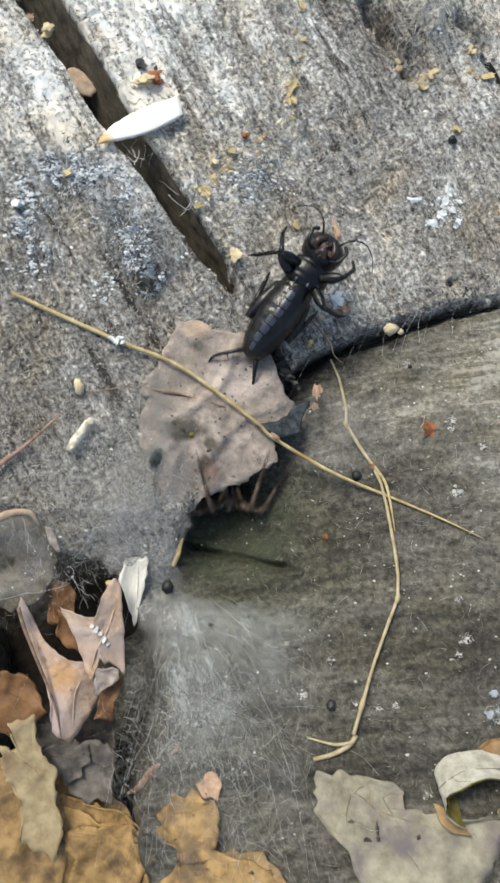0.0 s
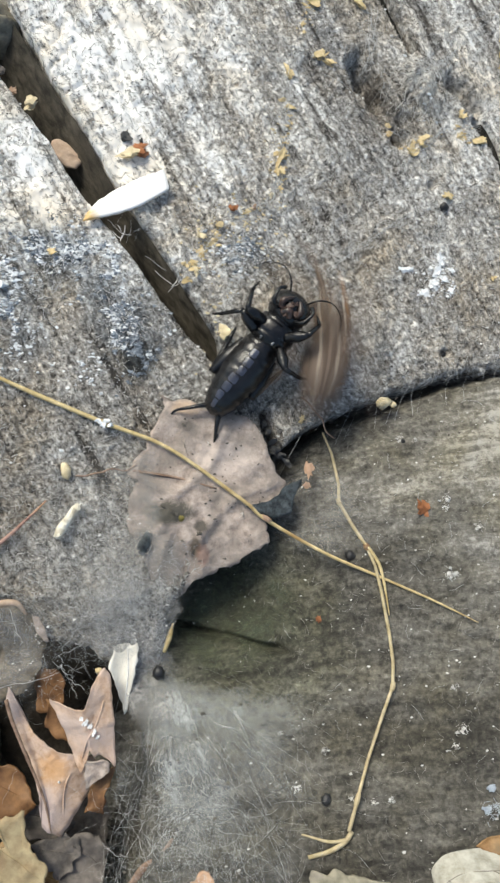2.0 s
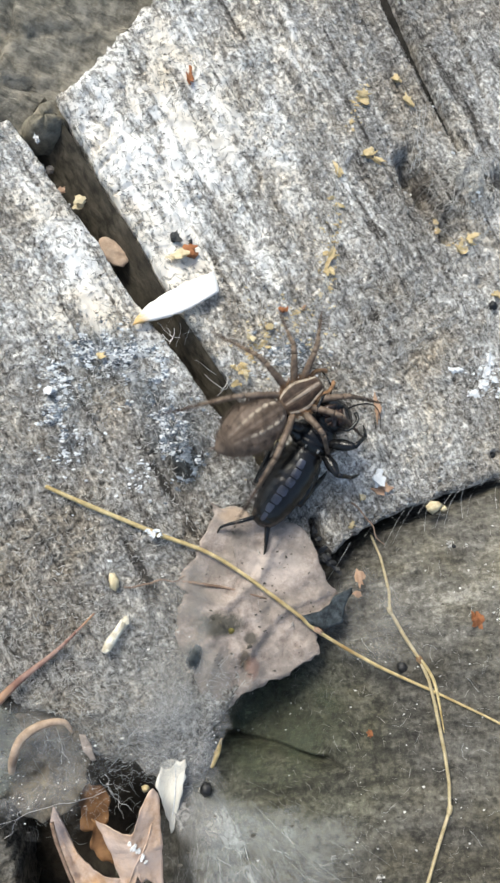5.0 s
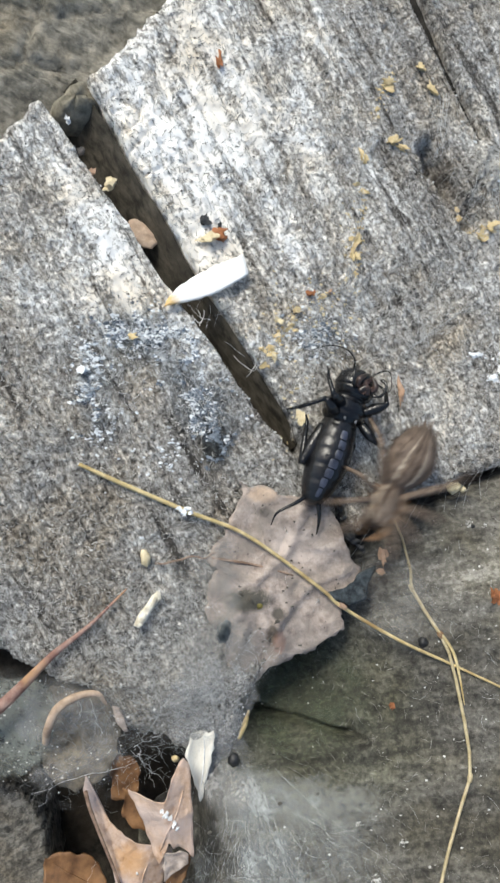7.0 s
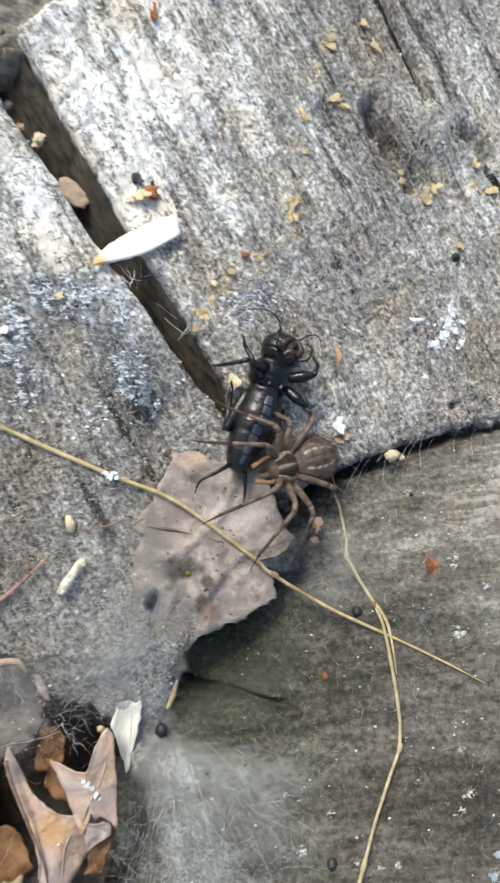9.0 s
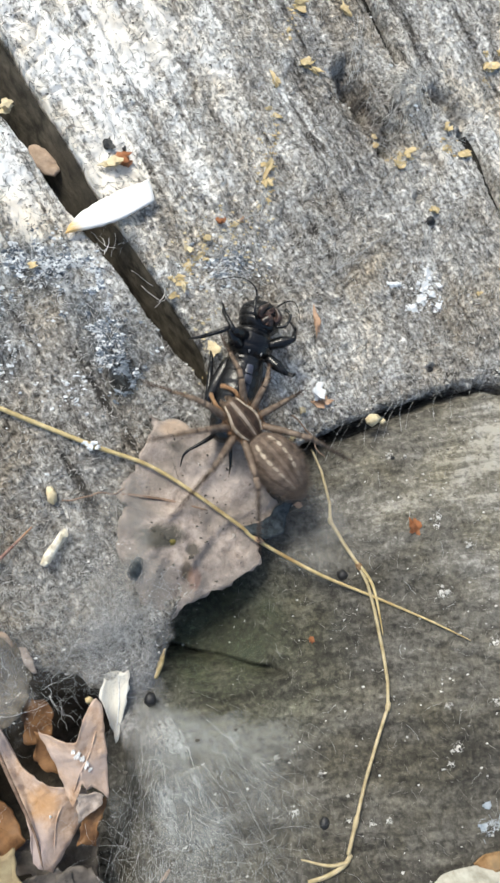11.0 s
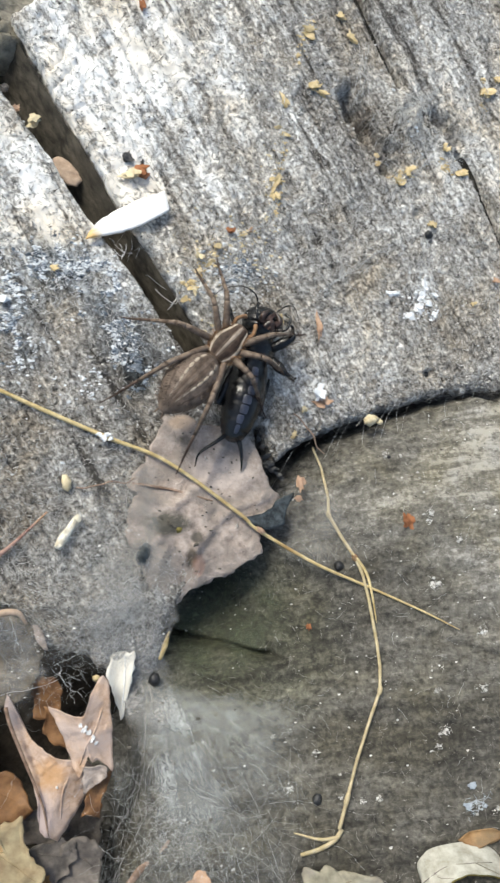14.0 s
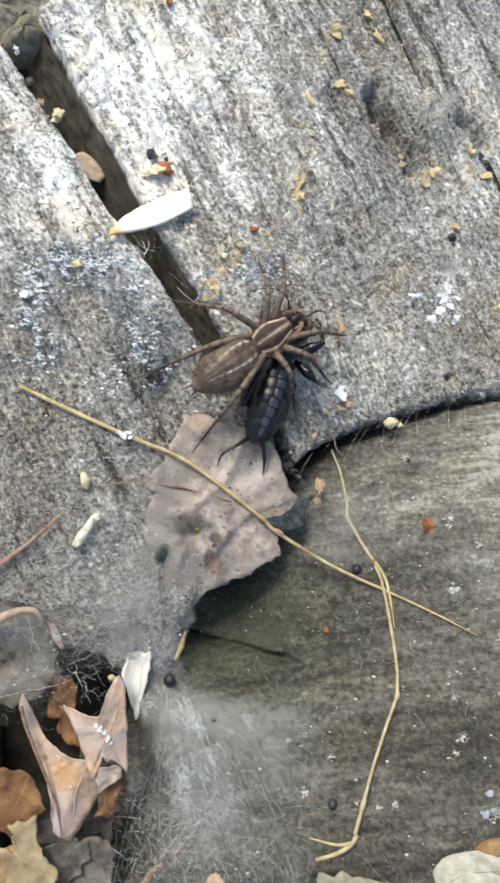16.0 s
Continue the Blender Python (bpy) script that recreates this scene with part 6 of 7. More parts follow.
fibres("web_strands", "silk wisps over the leaf litter and the gap", wisps(240, -34, -62, 12, 8, loose, 2.6, 0.4), 0.016, M_TANGLE)
fibres("web_strands", "silk wisps tying the litter to the web", wisps(45, -19, -90, 4, 9, lambda x, y: -1.5, 3.0), 0.012, M_TANGLE)
fibres("web_strands", "silk wisps over the log's rim", wisps(420, -22, -53, 12, 11, lambda x, y: 0.8 - 0.3 * max(0.0, -y - 55), 1.8), 0.014)
fibres("web_strands", "silk wisps on the damp log", wisps(70, 24, -48, 20, 24, lambda x, y: float(low_surface(x, y)) + 0.1, 2.4), 0.016)
trail = smooth_line([(-11, -6), (-8, -1), (-4, 3), (2, 6.5), (4.6, 13), (5.6, 22), (6.4, 30), (8.6, 38), (11, 45)], 300)
flecks("frass", on_log([(x + 0.7 * rnd.randn(), y + 0.9 * rnd.randn()) for x, y in trail if wave(x, y, 4) > -0.25]), M_YELLOW, "yellow wood dust strung along a silk trail", "dust", 0.12, 0.85)
trail = smooth_line([(23, 22), (27, 18.5), (32, 22), (39, 21), (43, 28), (45, 38)], 160)
flecks("frass", on_log([(x + 0.7 * rnd.randn(), y + 0.9 * rnd.randn()) for x, y in trail if wave(x, y, 4) > -0.1]), M_YELLOW, "yellow wood dust strung along a silk trail", "dust", 0.12, 0.8)
flecks("web_litter", [(rnd.uniform(-19, 7), rnd.uniform(-103, -66)) for _ in range(240)], M_SPOT, "dark crumbs caught in the web", "crumbs", 0.06, 0.45, on=lambda x, y: np.array([web_height(a, b) + 0.1 for a, b in zip(x, y)]))
flecks("web_litter", [(rnd.uniform(-52, -28), rnd.uniform(-70, -54)) for _ in range(420)], M_DUST, "pale crumbs caught in the web under the log", "crumbs", 0.04, 0.2, on=lambda x, y: -1.4 + 0 * x)
flecks("web_litter", [(rnd.uniform(-34, -13), rnd.uniform(-62, -42)) for _ in range(260)], M_DUST, "pale crumbs caught in the gauze", "crumbs", 0.04, 0.25, on=lambda x, y: 1.3 - 0.4 * np.maximum(0, -y - 58))
STRINGS = [[(4.0, 10, 0.6), (5.4, 18, 0.5), (6.0, 26, 0.6), (7.6, 34, 0.6)], [(-9, -3, 0.6), (-4, 3, 0.5), (2, 6.5, 0.6), (4.4, 12, 0.5)], [(24, 21, 0.2), (28.5, 18, 0.5), (33, 22, 0.5), (39, 21.4, 0.4)], [(38, 22, 0.5), (42, 28, 0.5), (45, 38, 0.5)], [(28, 31, 1.2), (33, 34, 0.6), (40, 41, 0.5)], [(20.5, 42, 0.5), (20, 34, 0.4), (19, 31, 0.2)], [(31, -1, 0.4), (31.4, 4, 0.5), (31.8, 8, 0.5)], [(12, -4, 0.4), (20, 2, 0.5), (26, 6, 0.5)]]
fibres("web_strands", "dusty silk cords strung over the log", [[(x + 0.5 * e, y + 0.4 * e, z) for x, y, z in line] for line in STRINGS for e in (-1.6, -0.8, 0, 0.7, 1.5)], 0.028, None, 0.5)
fibres("mould_threads", "white mould threads on the log", wisps(150, -31, -6, 7, 7, ground_height, 1.3) + wisps(60, -20, -14, 3, 4, ground_height, 1.2) + wisps(90, -2, -2.5, 4, 4, ground_height, 1.2) + wisps(40, 30, -2.5, 2.5, 2.5, ground_height, 1.5), 0.035, M_WHITE)
fibres("web_strands", "dusty silk threads on the log", wisps(120, 22, 18, 24, 30, ground_height, 4), 0.016)
fibres("web_strands", "dusty silk tangle round the knot", wisps(190, 28, 29, 5, 5, lambda x, y: ground_height(x, y) + 0.4, 2.4, 0.5), 0.032, M_DUST)
low_line = lambda x, d: (x, float(np.interp(x, [3, 12, 21, 29, 42], [-34, -27.6, -24, -21.2, -18.4])) - d)
fibres("web_strands", "short silk strands bridging the dark gap under the log", [[(*low_line(x, 0), 0.2), (*low_line(x + e, 2), -1.2), (*low_line(x + 2 * e, 5), float(low_height(*low_line(x + 2 * e, 5))) + 0.4)] for x, e in zip(rnd.uniform(6, 44, 11), rnd.uniform(-1.6, 1.6, 11))], 0.022)
fibres("rim_fibres", "short frayed pale fibres hanging from the log's broken rim", [[(*low_line(x, -0.9), 0.1), (*low_line(x + 0.5 * e, 0.4), -0.2), (*low_line(x + e, 0.6 + d), -0.6 - 0.5 * d)] for x, e, d in zip(rnd.uniform(5, 44, 14), rnd.uniform(-2.6, 2.6, 14), rnd.uniform(0.1, 1.4, 14))], 0.022, M_DUST)
fibres("web_strands", "silk threads across the wide crack", wisps(9, -18.5, 0, 3, 4, lambda x, y: 0.3, 4, 0.08), 0.02)
fibres("web_strands", "thick dusty silk bridging the wide crack", [[(-15.4, -5.6, 0.5), (-12.8, -7.6, 0.4), (-10.6, -5.6, 0.6)], [(-13.4, -8.6, 0.4), (-12.6, -7.4, 0.5), (-11.2, -4.2, 0.6)], [(-13.0, -8.0, 0.5), (-12.4, -7.2, 0.6), (-12.0, -6.6, 0.5)], [(-22.8, 2.2, 0.3), (-21.2, 0.8, 0.3), (-19.2, 0.0, 0.3)], [(-22.2, 0.6, 0.4), (-21.0, -0.4, 0.4), (-20.2, 1.4, 0.4)], [(-21.4, 1.6, 0.5), (-20.6, 0.2, 0.5), (-21.0, -1.2, 0.4)]], 0.05, M_DUST, 0.2)


# ---------------------------------------------------------------- the cricket, on its back; its head points along x
cricket = thing("cricket", "glossy black field cricket lying belly up on the log", "cricket")
ABDOMEN = [(-10.1, 0, 3.0, 0.5, 0.5), (-9.5, 0, 3.1, 1.6, 1.5), (-7.6, 0, 3.4, 2.5, 2.4), (-4.6, 0, 3.6, 3.1, 3.0), (-1.8, 0, 3.6, 3.3, 3.2), (1.2, 0, 3.5, 3.1, 3.0), (3.2, 0, 3.4, 2.6, 2.5), (3.8, 0, 3.4, 1.5, 1.5)]
part("abdomen", loft(ABDOMEN, 28, 8, 0.055, 9), M_CHITIN, cricket)
for k in range(7):
    x0 = -9.0 + 1.55 * k
    w = (17 + 9 * math.sin(math.pi * (k + 1) / 8)) * (1 + 0.12 * rnd.uniform(-1, 1))
    a = 76 + 2.0 * k + rnd.uniform(-3, 3)
    part("belly_plate", band(ABDOMEN, np.linspace(x0, x0 + 1.36, 6), [a] * 6, [w * 0.8, w, w, w, w, w * 0.8], 0.09), M_CHITIN_BLUE, cricket, "bluish grey belly plate" if k == 0 else "")
THORAX = [(2.8, 0, 3.4, 2.2, 2.2), (4.0, 0, 3.5, 3.4, 2.9), (5.6, 0, 3.6, 3.5, 3.0), (7.0, 0, 3.6, 2.9, 2.6), (7.5, 0, 3.6, 1.6, 1.6)]
part("thorax", loft(THORAX, 24, 6, 0.06, 3), M_CHITIN, cricket)
for x, y, s in ((3.8, 1.0, 0.55), (3.8, -1.0, 0.55), (5.4, 1.2, 0.6), (5.3, -1.3, 0.6), (6.5, 0.9, 0.45)):
    g = flake((s, s * 0.7, 0.3), int(x * 10 + y * 3 + 50), 2)
    part("joint_skin", ([(x + a, y + b, 5.9 + c) for a, b, c in g[0]], g[1]), M_MEMBRANE, cricket, "pale skin between the leg joints")
HEAD = [(6.8, 0, 4.0, 1.4, 1.4), (7.3, 0, 4.1, 2.5, 2.4), (8.6, 0, 4.2, 3.2, 3.0), (10.0, 0, 4.2, 3.2, 2.9), (11.3, 0, 4.1, 2.3, 2.2), (11.9, 0, 4.0, 0.9, 0.9)]
skull = part("head", loft(HEAD, 26, 8, 0.07, 5), M_CHITIN, cricket)
for s in (1, -1):
    v, f = crumb((0.8, 0.6, 1.0), 300, n=10)
    part("eye", ([(9.8 + a, s * (2.8 + 0.5 * c), 4.3 + b) for a, b, c in v], f), M_CHITIN, skull)
    part("jaw", tube([(8.6, s * 1.3, 6.9), (9.6, s * 1.5, 7.5), (10.8, s * 0.5, 7.2)], [0.4, 0.5, 0.2], 8), M_CHITIN_BROWN, skull, "dark brown jaw")
    part("palp", tube([(8.2, s * 1.6, 7.0), (8.6, s * 2.6, 8.0), (10.4, s * 3.0, 7.8), (11.2, s * 2.4, 7.0)], [0.26, 0.24, 0.24, 0.3], 6), M_CHITIN, skull)
    part("antenna", tube([(11.2, s * 1.4, 4.6), (12.8, s * 2.6, 5.6), (13.8, s * 4.6, 4.6), (13.2, s * 6.8, 2.6), (11.6, s * 8.2, 1.4)], [0.17, 0.12, 0.07, 0.04], 5, 16), M_CHITIN, skull)
part("lip", tube([(8.0, -0.7, 7.0), (8.8, 0, 7.4), (8.0, 0.7, 7.0)], [0.5, 0.6, 0.5], 8), M_CHITIN_BROWN, skull)
for k, (x, y, a, b) in enumerate(((9.4, 0.2, 0.9, 0.6), (8.8, 1.1, 0.5, 0.7), (9.0, -1.0, 0.5, 0.7), (10.2, -0.3, 0.6, 0.5), (8.2, 0.1, 0.6, 0.4))):
    g = flake((a, b, 0.3), 660 + k, 2)
    part("mouth_plate", ([(x + vx, y + vy, 7.2 + vz) for vx, vy, vz in g[0]], g[1]), M_MOUTH, skull, "dull reddish mouth plate" if k == 0 else "", False)
part("tail_feeler", tube([(-9.3, 1.2, 3.2), (-11.0, 2.8, 3.6), (-13.2, 4.6, 2.8), (-15.2, 4.4, 1.8)], [0.4, 0.3, 0.2, 0.07], 6, 14), M_CHITIN, cricket)
part("tail_feeler", tube([(-9.3, -1.0, 3.2), (-10.9, -1.8, 3.4), (-12.7, -2.8, 2.6), (-14.1, -3.4, 1.8)], [0.5, 0.36, 0.22, 0.07], 6, 14), M_CHITIN, cricket)
CRICKET_LEGS = []


def cricket_leg(base, knee, ankle, toe, thick):
    """A leg in its own space, so that it can swing at its joint."""
    ob = part("leg", tube([(0, 0, 0), tuple(0.55 * np.subtract(knee, base)), tuple(np.subtract(knee, base))], [thick, thick * 1.25, thick * 0.6], 8, 10), M_CHITIN, cricket)
    ob.matrix_basis = pose(*(v * MM for v in base))
    k, a, t = (np.subtract(p, base) for p in (knee, ankle, toe))
    part("shin", tube([k, a], [thick * 0.55, thick * 0.4], 7, 4), M_CHITIN, ob)
    part("foot", tube([a, (a + t) / 2 + (0, 0, 0.3), t], [thick * 0.38, thick * 0.3, thick * 0.16], 6, 6), M_CHITIN, ob)
    for s in np.linspace(0.3, 0.9, 4):
        p = k + s * (a - k)
        part("spine", tube([p, p + (0.3, 0.3, 0.7)], [0.09, 0.02], 4), M_CHITIN, ob)
    CRICKET_LEGS.append((ob, base))


cricket_leg((5.6, 2.0, 5.6), (5.0, 4.8, 7.8), (7.6, 6.4, 6.0), (9.2, 6.6, 4.6), 0.74)
cricket_leg((5.6, -2.0, 5.6), (7.4, -4.6, 7.6), (9.6, -5.4, 5.6), (10.8, -4.4, 4.4), 0.74)
cricket_leg((3.8, 2.4, 5.6), (5.2, 5.2, 6.8), (3.2, 7.8, 4.2), (2.6, 9.0, 2.4), 0.72)
cricket_leg((3.8, -2.4, 5.6), (2.2, -4.8, 7.4), (2.8, -7.4, 5.0), (3.8, -8.6, 3.4), 0.72)
cricket_leg((1.8, 2.4, 3.2), (-5.0, 3.7, 3.0), (0.6, 4.6, 2.2), (2.6, 4.9, 1.2), 0.95)
cricket_leg((1.8, -2.4, 3.2), (-4.6, -3.5, 2.8), (0.4, -4.4, 2.0), (2.0, -4.7, 1.2), 0.9)

# ---------------------------------------------------------------- the spider; its head points along x, its waist is the origin
spider = thing("funnel_spider", "brown striped funnel-web spider with long banded legs", "spider")
SHIELD = [(-0.3, 0, 0.2, 0.4, 0.4), (0.2, 0, 0.35, 1.3, 0.9), (1.4, 0, 0.5, 2.1, 1.3), (3.0, 0, 0.65, 2.25, 1.5), (4.5, 0, 0.75, 1.75, 1.35), (5.7, 0, 0.75, 1.35, 1.1), (6.2, 0, 0.7, 0.6, 0.6)]
SHIELD = [tuple(1.08 * v for v in ring) for ring in SHIELD]
shield = part("carapace", loft(SHIELD, 26, 6), M_HIDE, spider)
along = np.linspace(0.4, 6.2, 12)
part("pale_stripe", band(SHIELD, along, [90] * 12, np.interp(along, [0.4, 3, 5.8], [8, 13, 22]), 0.05), M_PALE_DIM, shield, "thin cream stripe along the middle")
for s in (1, -1):
    part("dark_stripe", band(SHIELD, along, [90 + s * a for a in np.interp(along, [0.4, 3, 5.8], [24, 27, 24])], np.interp(along, [0.4, 3, 5.8], [28, 34, 26]), 0.04), M_DARKBAND, shield, "dark brown stripe")
    part("pale_stripe", band(SHIELD, along, [90 + s * a for a in np.interp(along, [0.4, 3, 5.8], [50, 54, 46])], np.interp(along, [0.4, 3, 5.8], [16, 19, 16])), M_PALE, shield, "pale cream stripe")
    part("jaw", tube([(5.6, s * 0.5, 0.4), (6.6, s * 0.6, 0.0), (7.1, s * 0.4, -0.9)], [0.48, 0.5, 0.25], 8), M_HIDE, spider)
    part("palp", tube([(5.3, s * 1.0, 0.3), (6.7, s * 1.7, 0.9), (8.0, s * 1.4, 0.3), (8.8, s * 1.0, -0.5)], [0.34, 0.32, 0.3, 0.36], 7), M_AMBER, spider, "amber haired palp")
    for k in range(3):
        g = crumb((0.18, 0.18, 0.2), 320 + k, n=7)
        part("eye", ([(5.7 + a - 0.22 * k, s * (0.26 + 0.27 * k) + b, 1.7 + c - 0.1 * k) for a, b, c in g[0]], g[1]), M_BLACK, shield)
REAR = [(0.3, 0, 0.4, 0.4, 0.4), (-0.4, 0, 0.6, 1.6, 1.4), (-2.0, 0, 0.9, 2.75, 2.2), (-4.5, 0, 1.0, 3.25, 2.5), (-6.9, 0, 0.8, 2.7, 2.1), (-8.9, 0, 0.5, 1.5, 1.2), (-9.9, 0, 0.4, 0.5, 0.4)][::-1]
REAR = [tuple(1.12 * v for v in ring) for ring in REAR]
rear = part("abdomen", loft(REAR, 28, 7), M_BELLY, spider)
along = np.linspace(-9.2, -0.5, 16)
for s in (1, -1):
    part("dark_stripe", band(REAR, along, [90 + s * a for a in np.interp(along, [-8.4, -3.6, -0.5], [6, 10, 14])], np.interp(along, [-8.4, -3.6, -0.5], [9, 15, 20]), 0.03), M_HIDE, rear, "brown stripe along the middle")
    for k in range(7):
        x0 = -0.7 - 1.22 * k
        xs = np.linspace(x0, x0 - 1.05, 5)[::-1]
        part("pale_fleck", band(REAR, xs, [90 + s * a for a in np.interp(xs, [-8.4, -3.6, -0.5], [15, 25, 32])], np.interp(xs, [-8.4, -3.6, -0.5], [4, 8, 13]) * np.array([0.5, 1.1, 1.2, 1.1, 0.5]), 0.05), M_PALE_DIM if k > 4 else M_PALE, rear, "pale fleck in a broken stripe" if k == 0 else "")
    part("dark_stripe", band(REAR, along, [90 + s * (a + 3 * math.sin(5 * x)) for x, a in zip(along, np.interp(along, [-8.4, -3.6, -0.5], [34, 52, 60]))], np.interp(along, [-8.4, -3.6, -0.5], [6, 14, 18]), 0.03), M_HIDE, rear)
    part("spinneret", tube([(-10.2, s * 0.35, 0.4), (-12.0, s * 0.7, 0.2)], [0.28, 0.1], 6, 4), M_LEG, rear)
hairs = []
for _ in range(1300):
    x, a = rnd.uniform(-10.3, -0.2), radians(rnd.uniform(-20, 200))
    p, q = np.array(loft_at(REAR, x, a)), np.array(loft_at(REAR, x, a, rnd.uniform(0.3, 0.6)))
    q[0] -= rnd.uniform(0.2, 0.6)
    hairs.append(tube([p, q], [0.026, 0.008], 3))
tagged(part("fuzz", join(*hairs), M_BELLY, rear, "short brown hairs"), kind="stuff")
hairs = []
for _ in range(260):
    x, a = rnd.uniform(0.6, 6.0), radians(rnd.choice([-1, 1]) * rnd.uniform(45, 110) + 90)
    p, q = np.array(loft_at(SHIELD, x, a)), np.array(loft_at(SHIELD, x, a, rnd.uniform(0.4, 0.9)))
    q[0] += rnd.uniform(0.1, 0.5)
    hairs.append(tube([p, q], [0.045, 0.01], 3))
tagged(part("fuzz", join(*hairs), M_AMBER, shield, "amber hairs"), kind="stuff")

SPIDER_LEGS = []


def spider_leg(base, reach, arch, drop):
    """A leg that points along its own x; reach: how long it is, arch: how high its knee stands, drop: how far below its root it ends."""
    joints = [(0, 0, 0), (0.13 * reach, 0, 0.5 * arch), (0.32 * reach, 0, arch), (0.42 * reach, 0, arch * 0.98), (0.66 * reach, 0, 0.35 * arch - 0.35 * drop), (0.88 * reach, 0, -0.8 * drop), (reach, 0, -drop)]
    ob = part("leg", tube(joints[:3], [0.46, 0.56, 0.42], 9, 9), M_LEG, spider)
    part("hip", tube([(-0.5, 0, -0.2), (0.2, 0, 0.1), (0.09 * reach, 0, 0.36 * arch)], [0.4, 0.52, 0.5], 8, 7), M_AMBER, ob, "amber hip joint")
    part("knee", tube(joints[2:4], [0.42, 0.4], 8, 4), M_LEG, ob)
    part("shin", tube(joints[3:5], [0.38, 0.28], 8, 5), M_LEG, ob)
    part("foot", tube(joints[4:6], [0.26, 0.16], 7, 5), M_LEG_FAR, ob)
    part("toe", tube(joints[5:7], [0.15, 0.07], 6, 4), M_LEG_FAR, ob)
    bristles = []
    for _ in range(190):
        k, u = rnd.randint(0, 5), rnd.rand()
        p = np.array(joints[k]) + u * np.subtract(joints[k + 1], joints[k])
        a = rnd.uniform(0, 6.28)
        bristles.append(tube([p, p + np.array((0.5, 0.75 * math.cos(a), 0.75 * math.sin(a)))], [0.026, 0.009], 3))
    tagged(part("bristles", join(*bristles), M_LEG_FAR, ob), kind="stuff")
    SPIDER_LEGS.append((ob, base))


for s in (1, -1):
    for x, y, reach, arch, drop in ((4.3, 1.4, 13.5 if s > 0 else 12.5, 2.4, 4.5), (3.3, 1.8, 12.5 if s > 0 else 11.0, 2.4, 4.5), (2.2, 1.9, 14.5 if s > 0 else 10.5, 2.2, 5.5), (1.1, 1.5, 18.0, 2.8, 6.0)):
        spider_leg((x, s * y, 0.3), reach, arch, drop)


# ---------------------------------------------------------------- what moves
CRICKET_WAY = [
    (0, 3.1, -22.8, 56), (0.5, 3.5, -24.5, 52), (1, 3.1, -25.0, 34), (1.5, 2.5, -22.1, 44), (2, -0.7, -19.5, 53), (2.5, -1.4, -20.6, 54), (3, 0.6, -20.2, 55), (3.5, 0.4, -20.4, 53),
    (4, 0.0, -19.0, 54), (4.5, -2.2, -19.4, 55), (5.6, -1.8, -19.0, 66), (6.8, -1.4, -18.4, 73), (7, -1.2, -18.6, 70), (7.5, -0.6, -18.2, 69), (8, -1.9, -19.2, 71), (8.5, -2.6, -18.6, 73),
    (9, -2.2, -18.9, 71), (9.5, -2.4, -18.9, 71), (10.2, -2.2, -19.0, 70), (11.3, -2.0, -19.6, 74), (12.3, -1.8, -20.1, 77), (13, -1.9, -20.1, 77), (14, -2.0, -20.0, 77), (15, -1.7, -20.0, 77), (16, -1.1, -20.3, 75)]
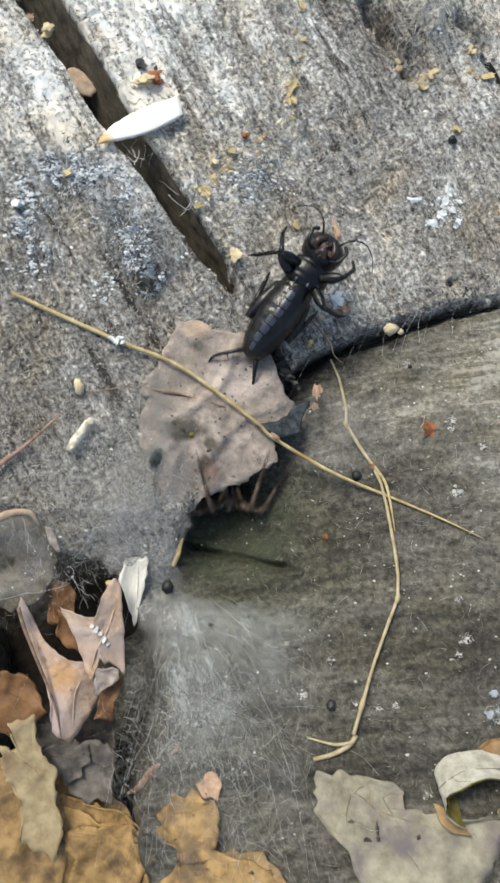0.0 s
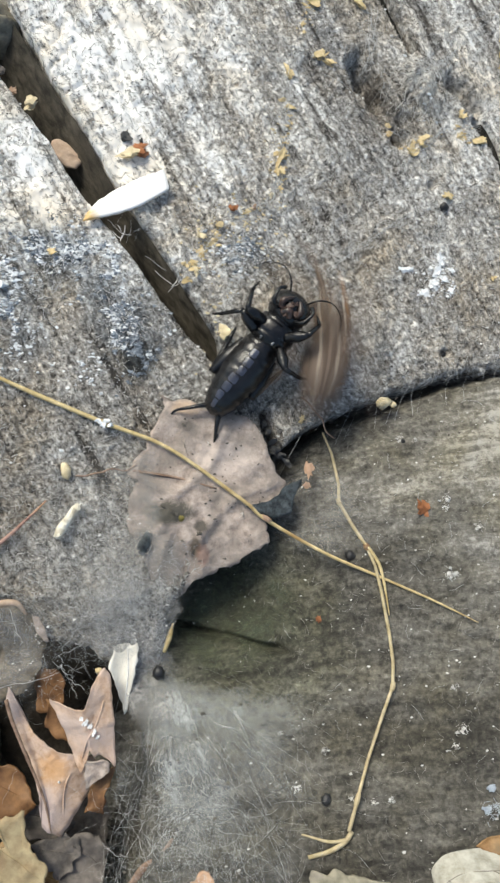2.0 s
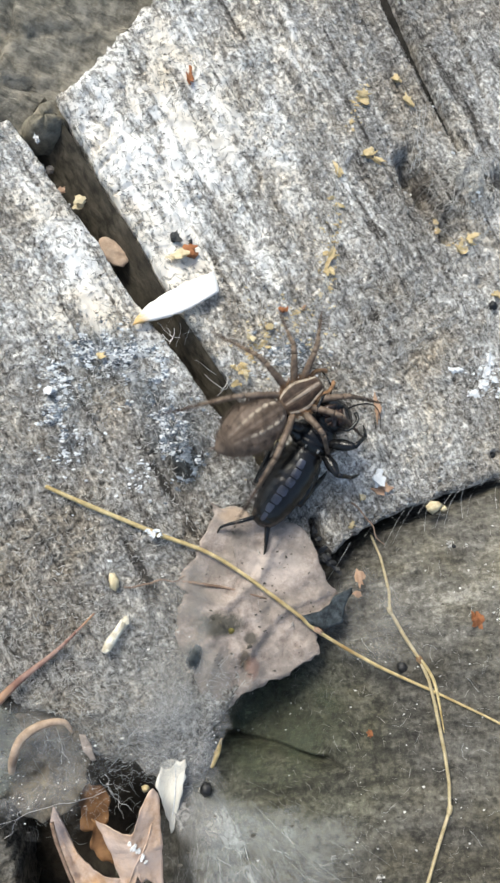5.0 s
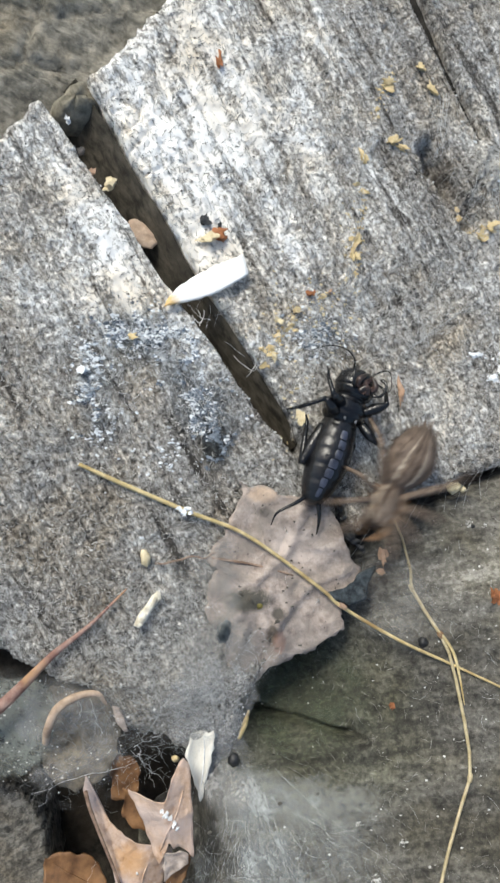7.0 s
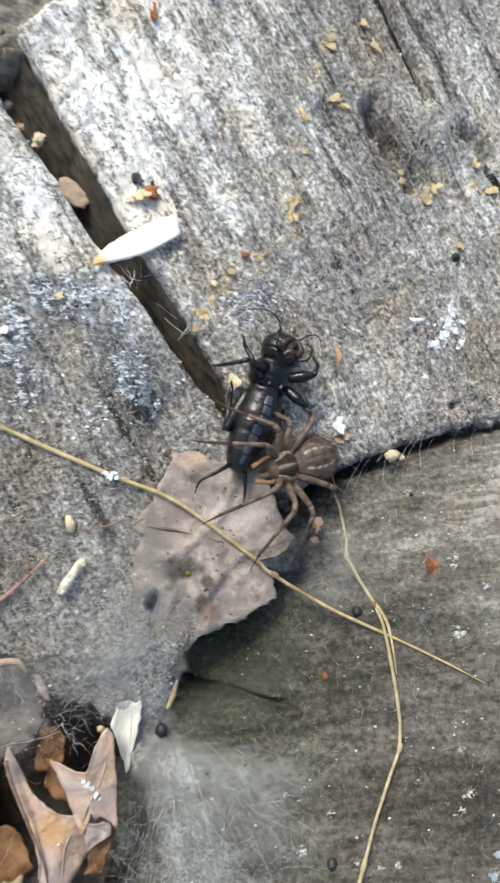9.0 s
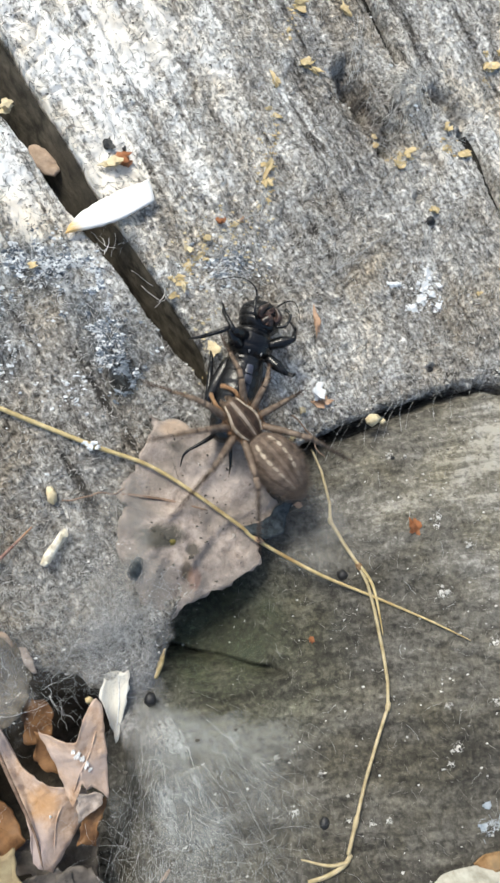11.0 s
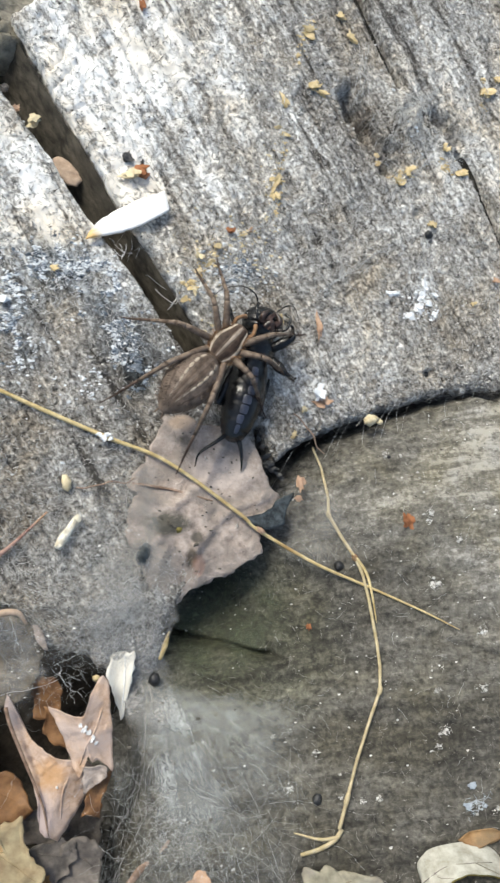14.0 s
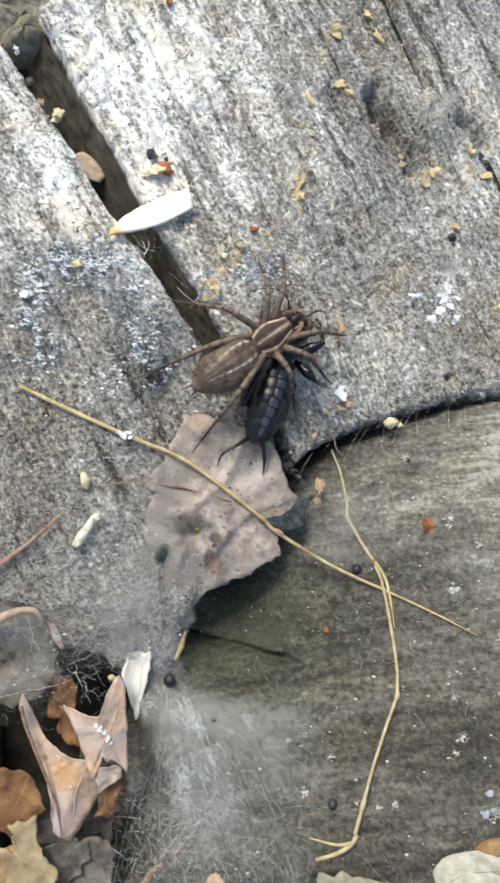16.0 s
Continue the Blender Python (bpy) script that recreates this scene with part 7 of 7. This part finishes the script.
SPIDER_WAY = [
    (0, -4.6, -53.6, -11.5, 92), (0.1, -3.4, -52.8, -8.0, 86), (0.2, 1.9, -47.9, 1, 62), (0.3, 6.0, -38.9, 3, 50), (0.4, 7.6, -38.0, 4, 55), (0.5, 8.3, -25.4, 8, 70), (0.6, 4.6, -26.0, 9, 60), (0.7, 3.2, -27.4, 9, 66),
    (0.8, 2.8, -29.2, 9, 65), (0.9, 5.4, -30.2, 8, 65), (1, 5.5, -27.6, 8, 62), (1.1, 5.0, -28.6, 8, 52), (1.2, 7.0, -25.1, 8, 60), (1.3, 2.5, -28.0, 9, 60), (1.4, 9.6, -21.8, 7, 75), (1.45, 15.5, -11.0, 5, 105),
    (1.5, 15.0, -0.4, 4, 140), (1.55, 3.5, -1.0, 4, 185), (1.6, -8.8, -7.2, 4, 225), (1.7, -20.9, -31.0, 4, 300), (1.8, -11.6, -34.4, 4, 340), (1.9, 0.4, -37.3, 4, 370), (2, 10.5, -16.6, 5, 440), (2.1, 9.4, -2.9, 4, 485),
    (2.15, -1.4, -5.4, 4, 545), (2.2, -10.8, -14.7, 4, 600), (2.3, -8.2, -36.7, 4, 670), (2.4, -7.0, -42.0, 3.4, 700), (2.5, -6.1, -43.8, 3.4, 702), (2.6, -5.2, -41.6, 3.4, 704), (2.7, -5.1, -36.9, 5, 730), (2.8, -3.3, -24.2, 9, 765),
    (3, -0.6, -23.0, 9, 763), (3.1, 0.5, -20.6, 9, 762), (3.2, 3.8, -9.5, 7, 740), (3.3, 9.0, -1.8, 5, 700), (3.4, 11.8, -4.4, 4, 660), (3.5, 14.0, -23.0, 4.5, 620), (3.6, 11.3, -24.9, 5, 590), (3.7, 2.6, -32.0, 5, 550),
    (3.8, -6.8, -32.8, 5, 520), (3.9, -9.4, -32.3, 5, 500), (4, -10.8, -30.7, 5, 483), (4.1, -16.0, -19.1, 5, 425), (4.2, -11.8, -12.4, 7, 388), (4.3, -10.2, -12.4, 8, 372), (4.5, -9.0, -12.2, 8, 374), (4.7, -5.2, -10.2, 9, 376),
    (5.2, -5.6, -14.0, 9.5, 405), (5.8, -3.0, -17.0, 9.5, 410), (6.4, -1.0, -14.0, 9, 385), (6.8, 3.9, -4.0, 6, 330), (6.9, 8.5, -4.6, 5, 300), (6.95, 13.0, -16.0, 5, 270), (7, 8.6, -25.6, 5, 240), (7.05, 2.0, -26.4, 6, 185),
    (7.1, -4.7, -24.1, 8, 132), (7.3, -9.2, -21.8, 8, 128), (7.4, -6.7, -16.9, 9.5, 78), (7.5, -5.8, -16.7, 9.5, 66), (7.6, -4.1, -18.0, 9.5, 62), (7.8, -1.6, -17.8, 9.5, 65), (7.9, -3.4, -23.0, 9.5, 66), (8, -9.6, -19.8, 9, 57),
    (8.1, -3.9, -9.3, 8, 15), (8.2, 7.4, -6.2, 6, -45), (8.3, 12.7, -7.7, 5, -90), (8.4, 8.6, -26.6, 4, -140), (8.5, 4.4, -27.4, 4.8, -164), (9, 3.2, -27.5, 4.8, -165), (10.2, 3.2, -27.3, 4.8, -165), (10.8, 2.0, -29.0, 6, -215),
    (11.4, -5.0, -27.0, 8, -262), (12.0, -7.2, -20.0, 8, -306), (12.3, -7.4, -18.6, 8, -313), (14.8, -7.3, -18.0, 8, -313), (15.2, -6.6, -17.6, 8.2, -318), (15.5, -5.6, -16.8, 8.2, -324), (16, -4.6, -16.3, 8.2, -323)]
# How far its head is raised, in degrees, at which times.
LEAN_AT, LEANS = (0, 0.28, 8.3, 8.5, 10.2, 10.8), (-80, 0, 0, -42, -42, 0)
# How far each leg is turned from the head's direction: the left four, then the right four, front to back.
AT_REST = (46, 58, 116, 160, -30, -64, -98, -158)
LEG_WAY = [(0, (20, 48, 95, 150, -18, -50, -95, -150)), (0.5, (24, 52, 96, 140, -24, -58, -95, -140)), (1, (40, 66, 100, 150, -30, -52, -80, -150)), (1.5, (30, 60, 104, 140, -20, -48, -92, -150)), (2, (22, 50, 88, 145, -34, -60, -100, -138)),
           (2.5, (12, 80, 100, 165, -14, -40, -95, -150)), (3, (26, 52, 110, 158, -24, -56, -104, -150)), (3.5, (34, 62, 96, 140, -28, -52, -90, -150)), (4, (24, 48, 90, 150, -36, -66, -92, -142)), (4.5, (38, 64, 105, 155, -30, -52, -84, -148)),
           (5.6, (30, 56, 100, 150, -32, -60, -96, -150)), (6.8, (24, 60, 98, 140, -26, -54, -98, -146)), (7.5, (26, 44, 100, 128, -30, -62, -90, -120)), (8, (22, 50, 108, 146, -36, -58, -84, -150)), (8.5, (14, 60, 100, 150, -24, -62, -100, -140)),
           (10.2, (14, 60, 100, 150, -24, -62, -100, -140)), (12.3, AT_REST), (15, AT_REST), (15.5, (40, 54, 122, 164, -24, -60, -96, -160)), (16, (40, 54, 122, 164, -24, -60, -96, -160))]
CRICKET_KICKS = [(0, 0), (0.5, 14), (1, -16), (1.5, 10), (2, -8), (2.5, 12), (3, -6), (3.5, 16), (4, -4), (4.5, 8), (6, -6), (7, -10), (7.5, -4), (8.5, 6), (10.2, 6), (12.3, -8), (16, -8)]


def motions():
    walk(cricket, [(t, pose(x * MM, y * MM, (1.7 - 1.4 * late) * MM, 14 * late, -14 * (1 - late), turn)) for t, x, y, turn in CRICKET_WAY for late in [min(1.0, max(0.0, (t - 4.5) / 2))]])
    walk(spider, [(t, pose(x * MM, y * MM, z * MM, 0, float(np.interp(t, LEAN_AT, LEANS)), turn)) for t, x, y, z, turn in SPIDER_WAY])
    for k, (leg, base) in enumerate(SPIDER_LEGS):
        walk(leg, [(t, pose(base[0] * MM, base[1] * MM, base[2] * MM, 0, 0, turns[k])) for t, turns in LEG_WAY])
    for k, (leg, base) in enumerate(CRICKET_LEGS[:4]):
        walk(leg, [(t, pose(base[0] * MM, base[1] * MM, base[2] * MM, 0, 0, kick * (1, -1, -0.7, 0.8)[k])) for t, kick in CRICKET_KICKS])


motions()
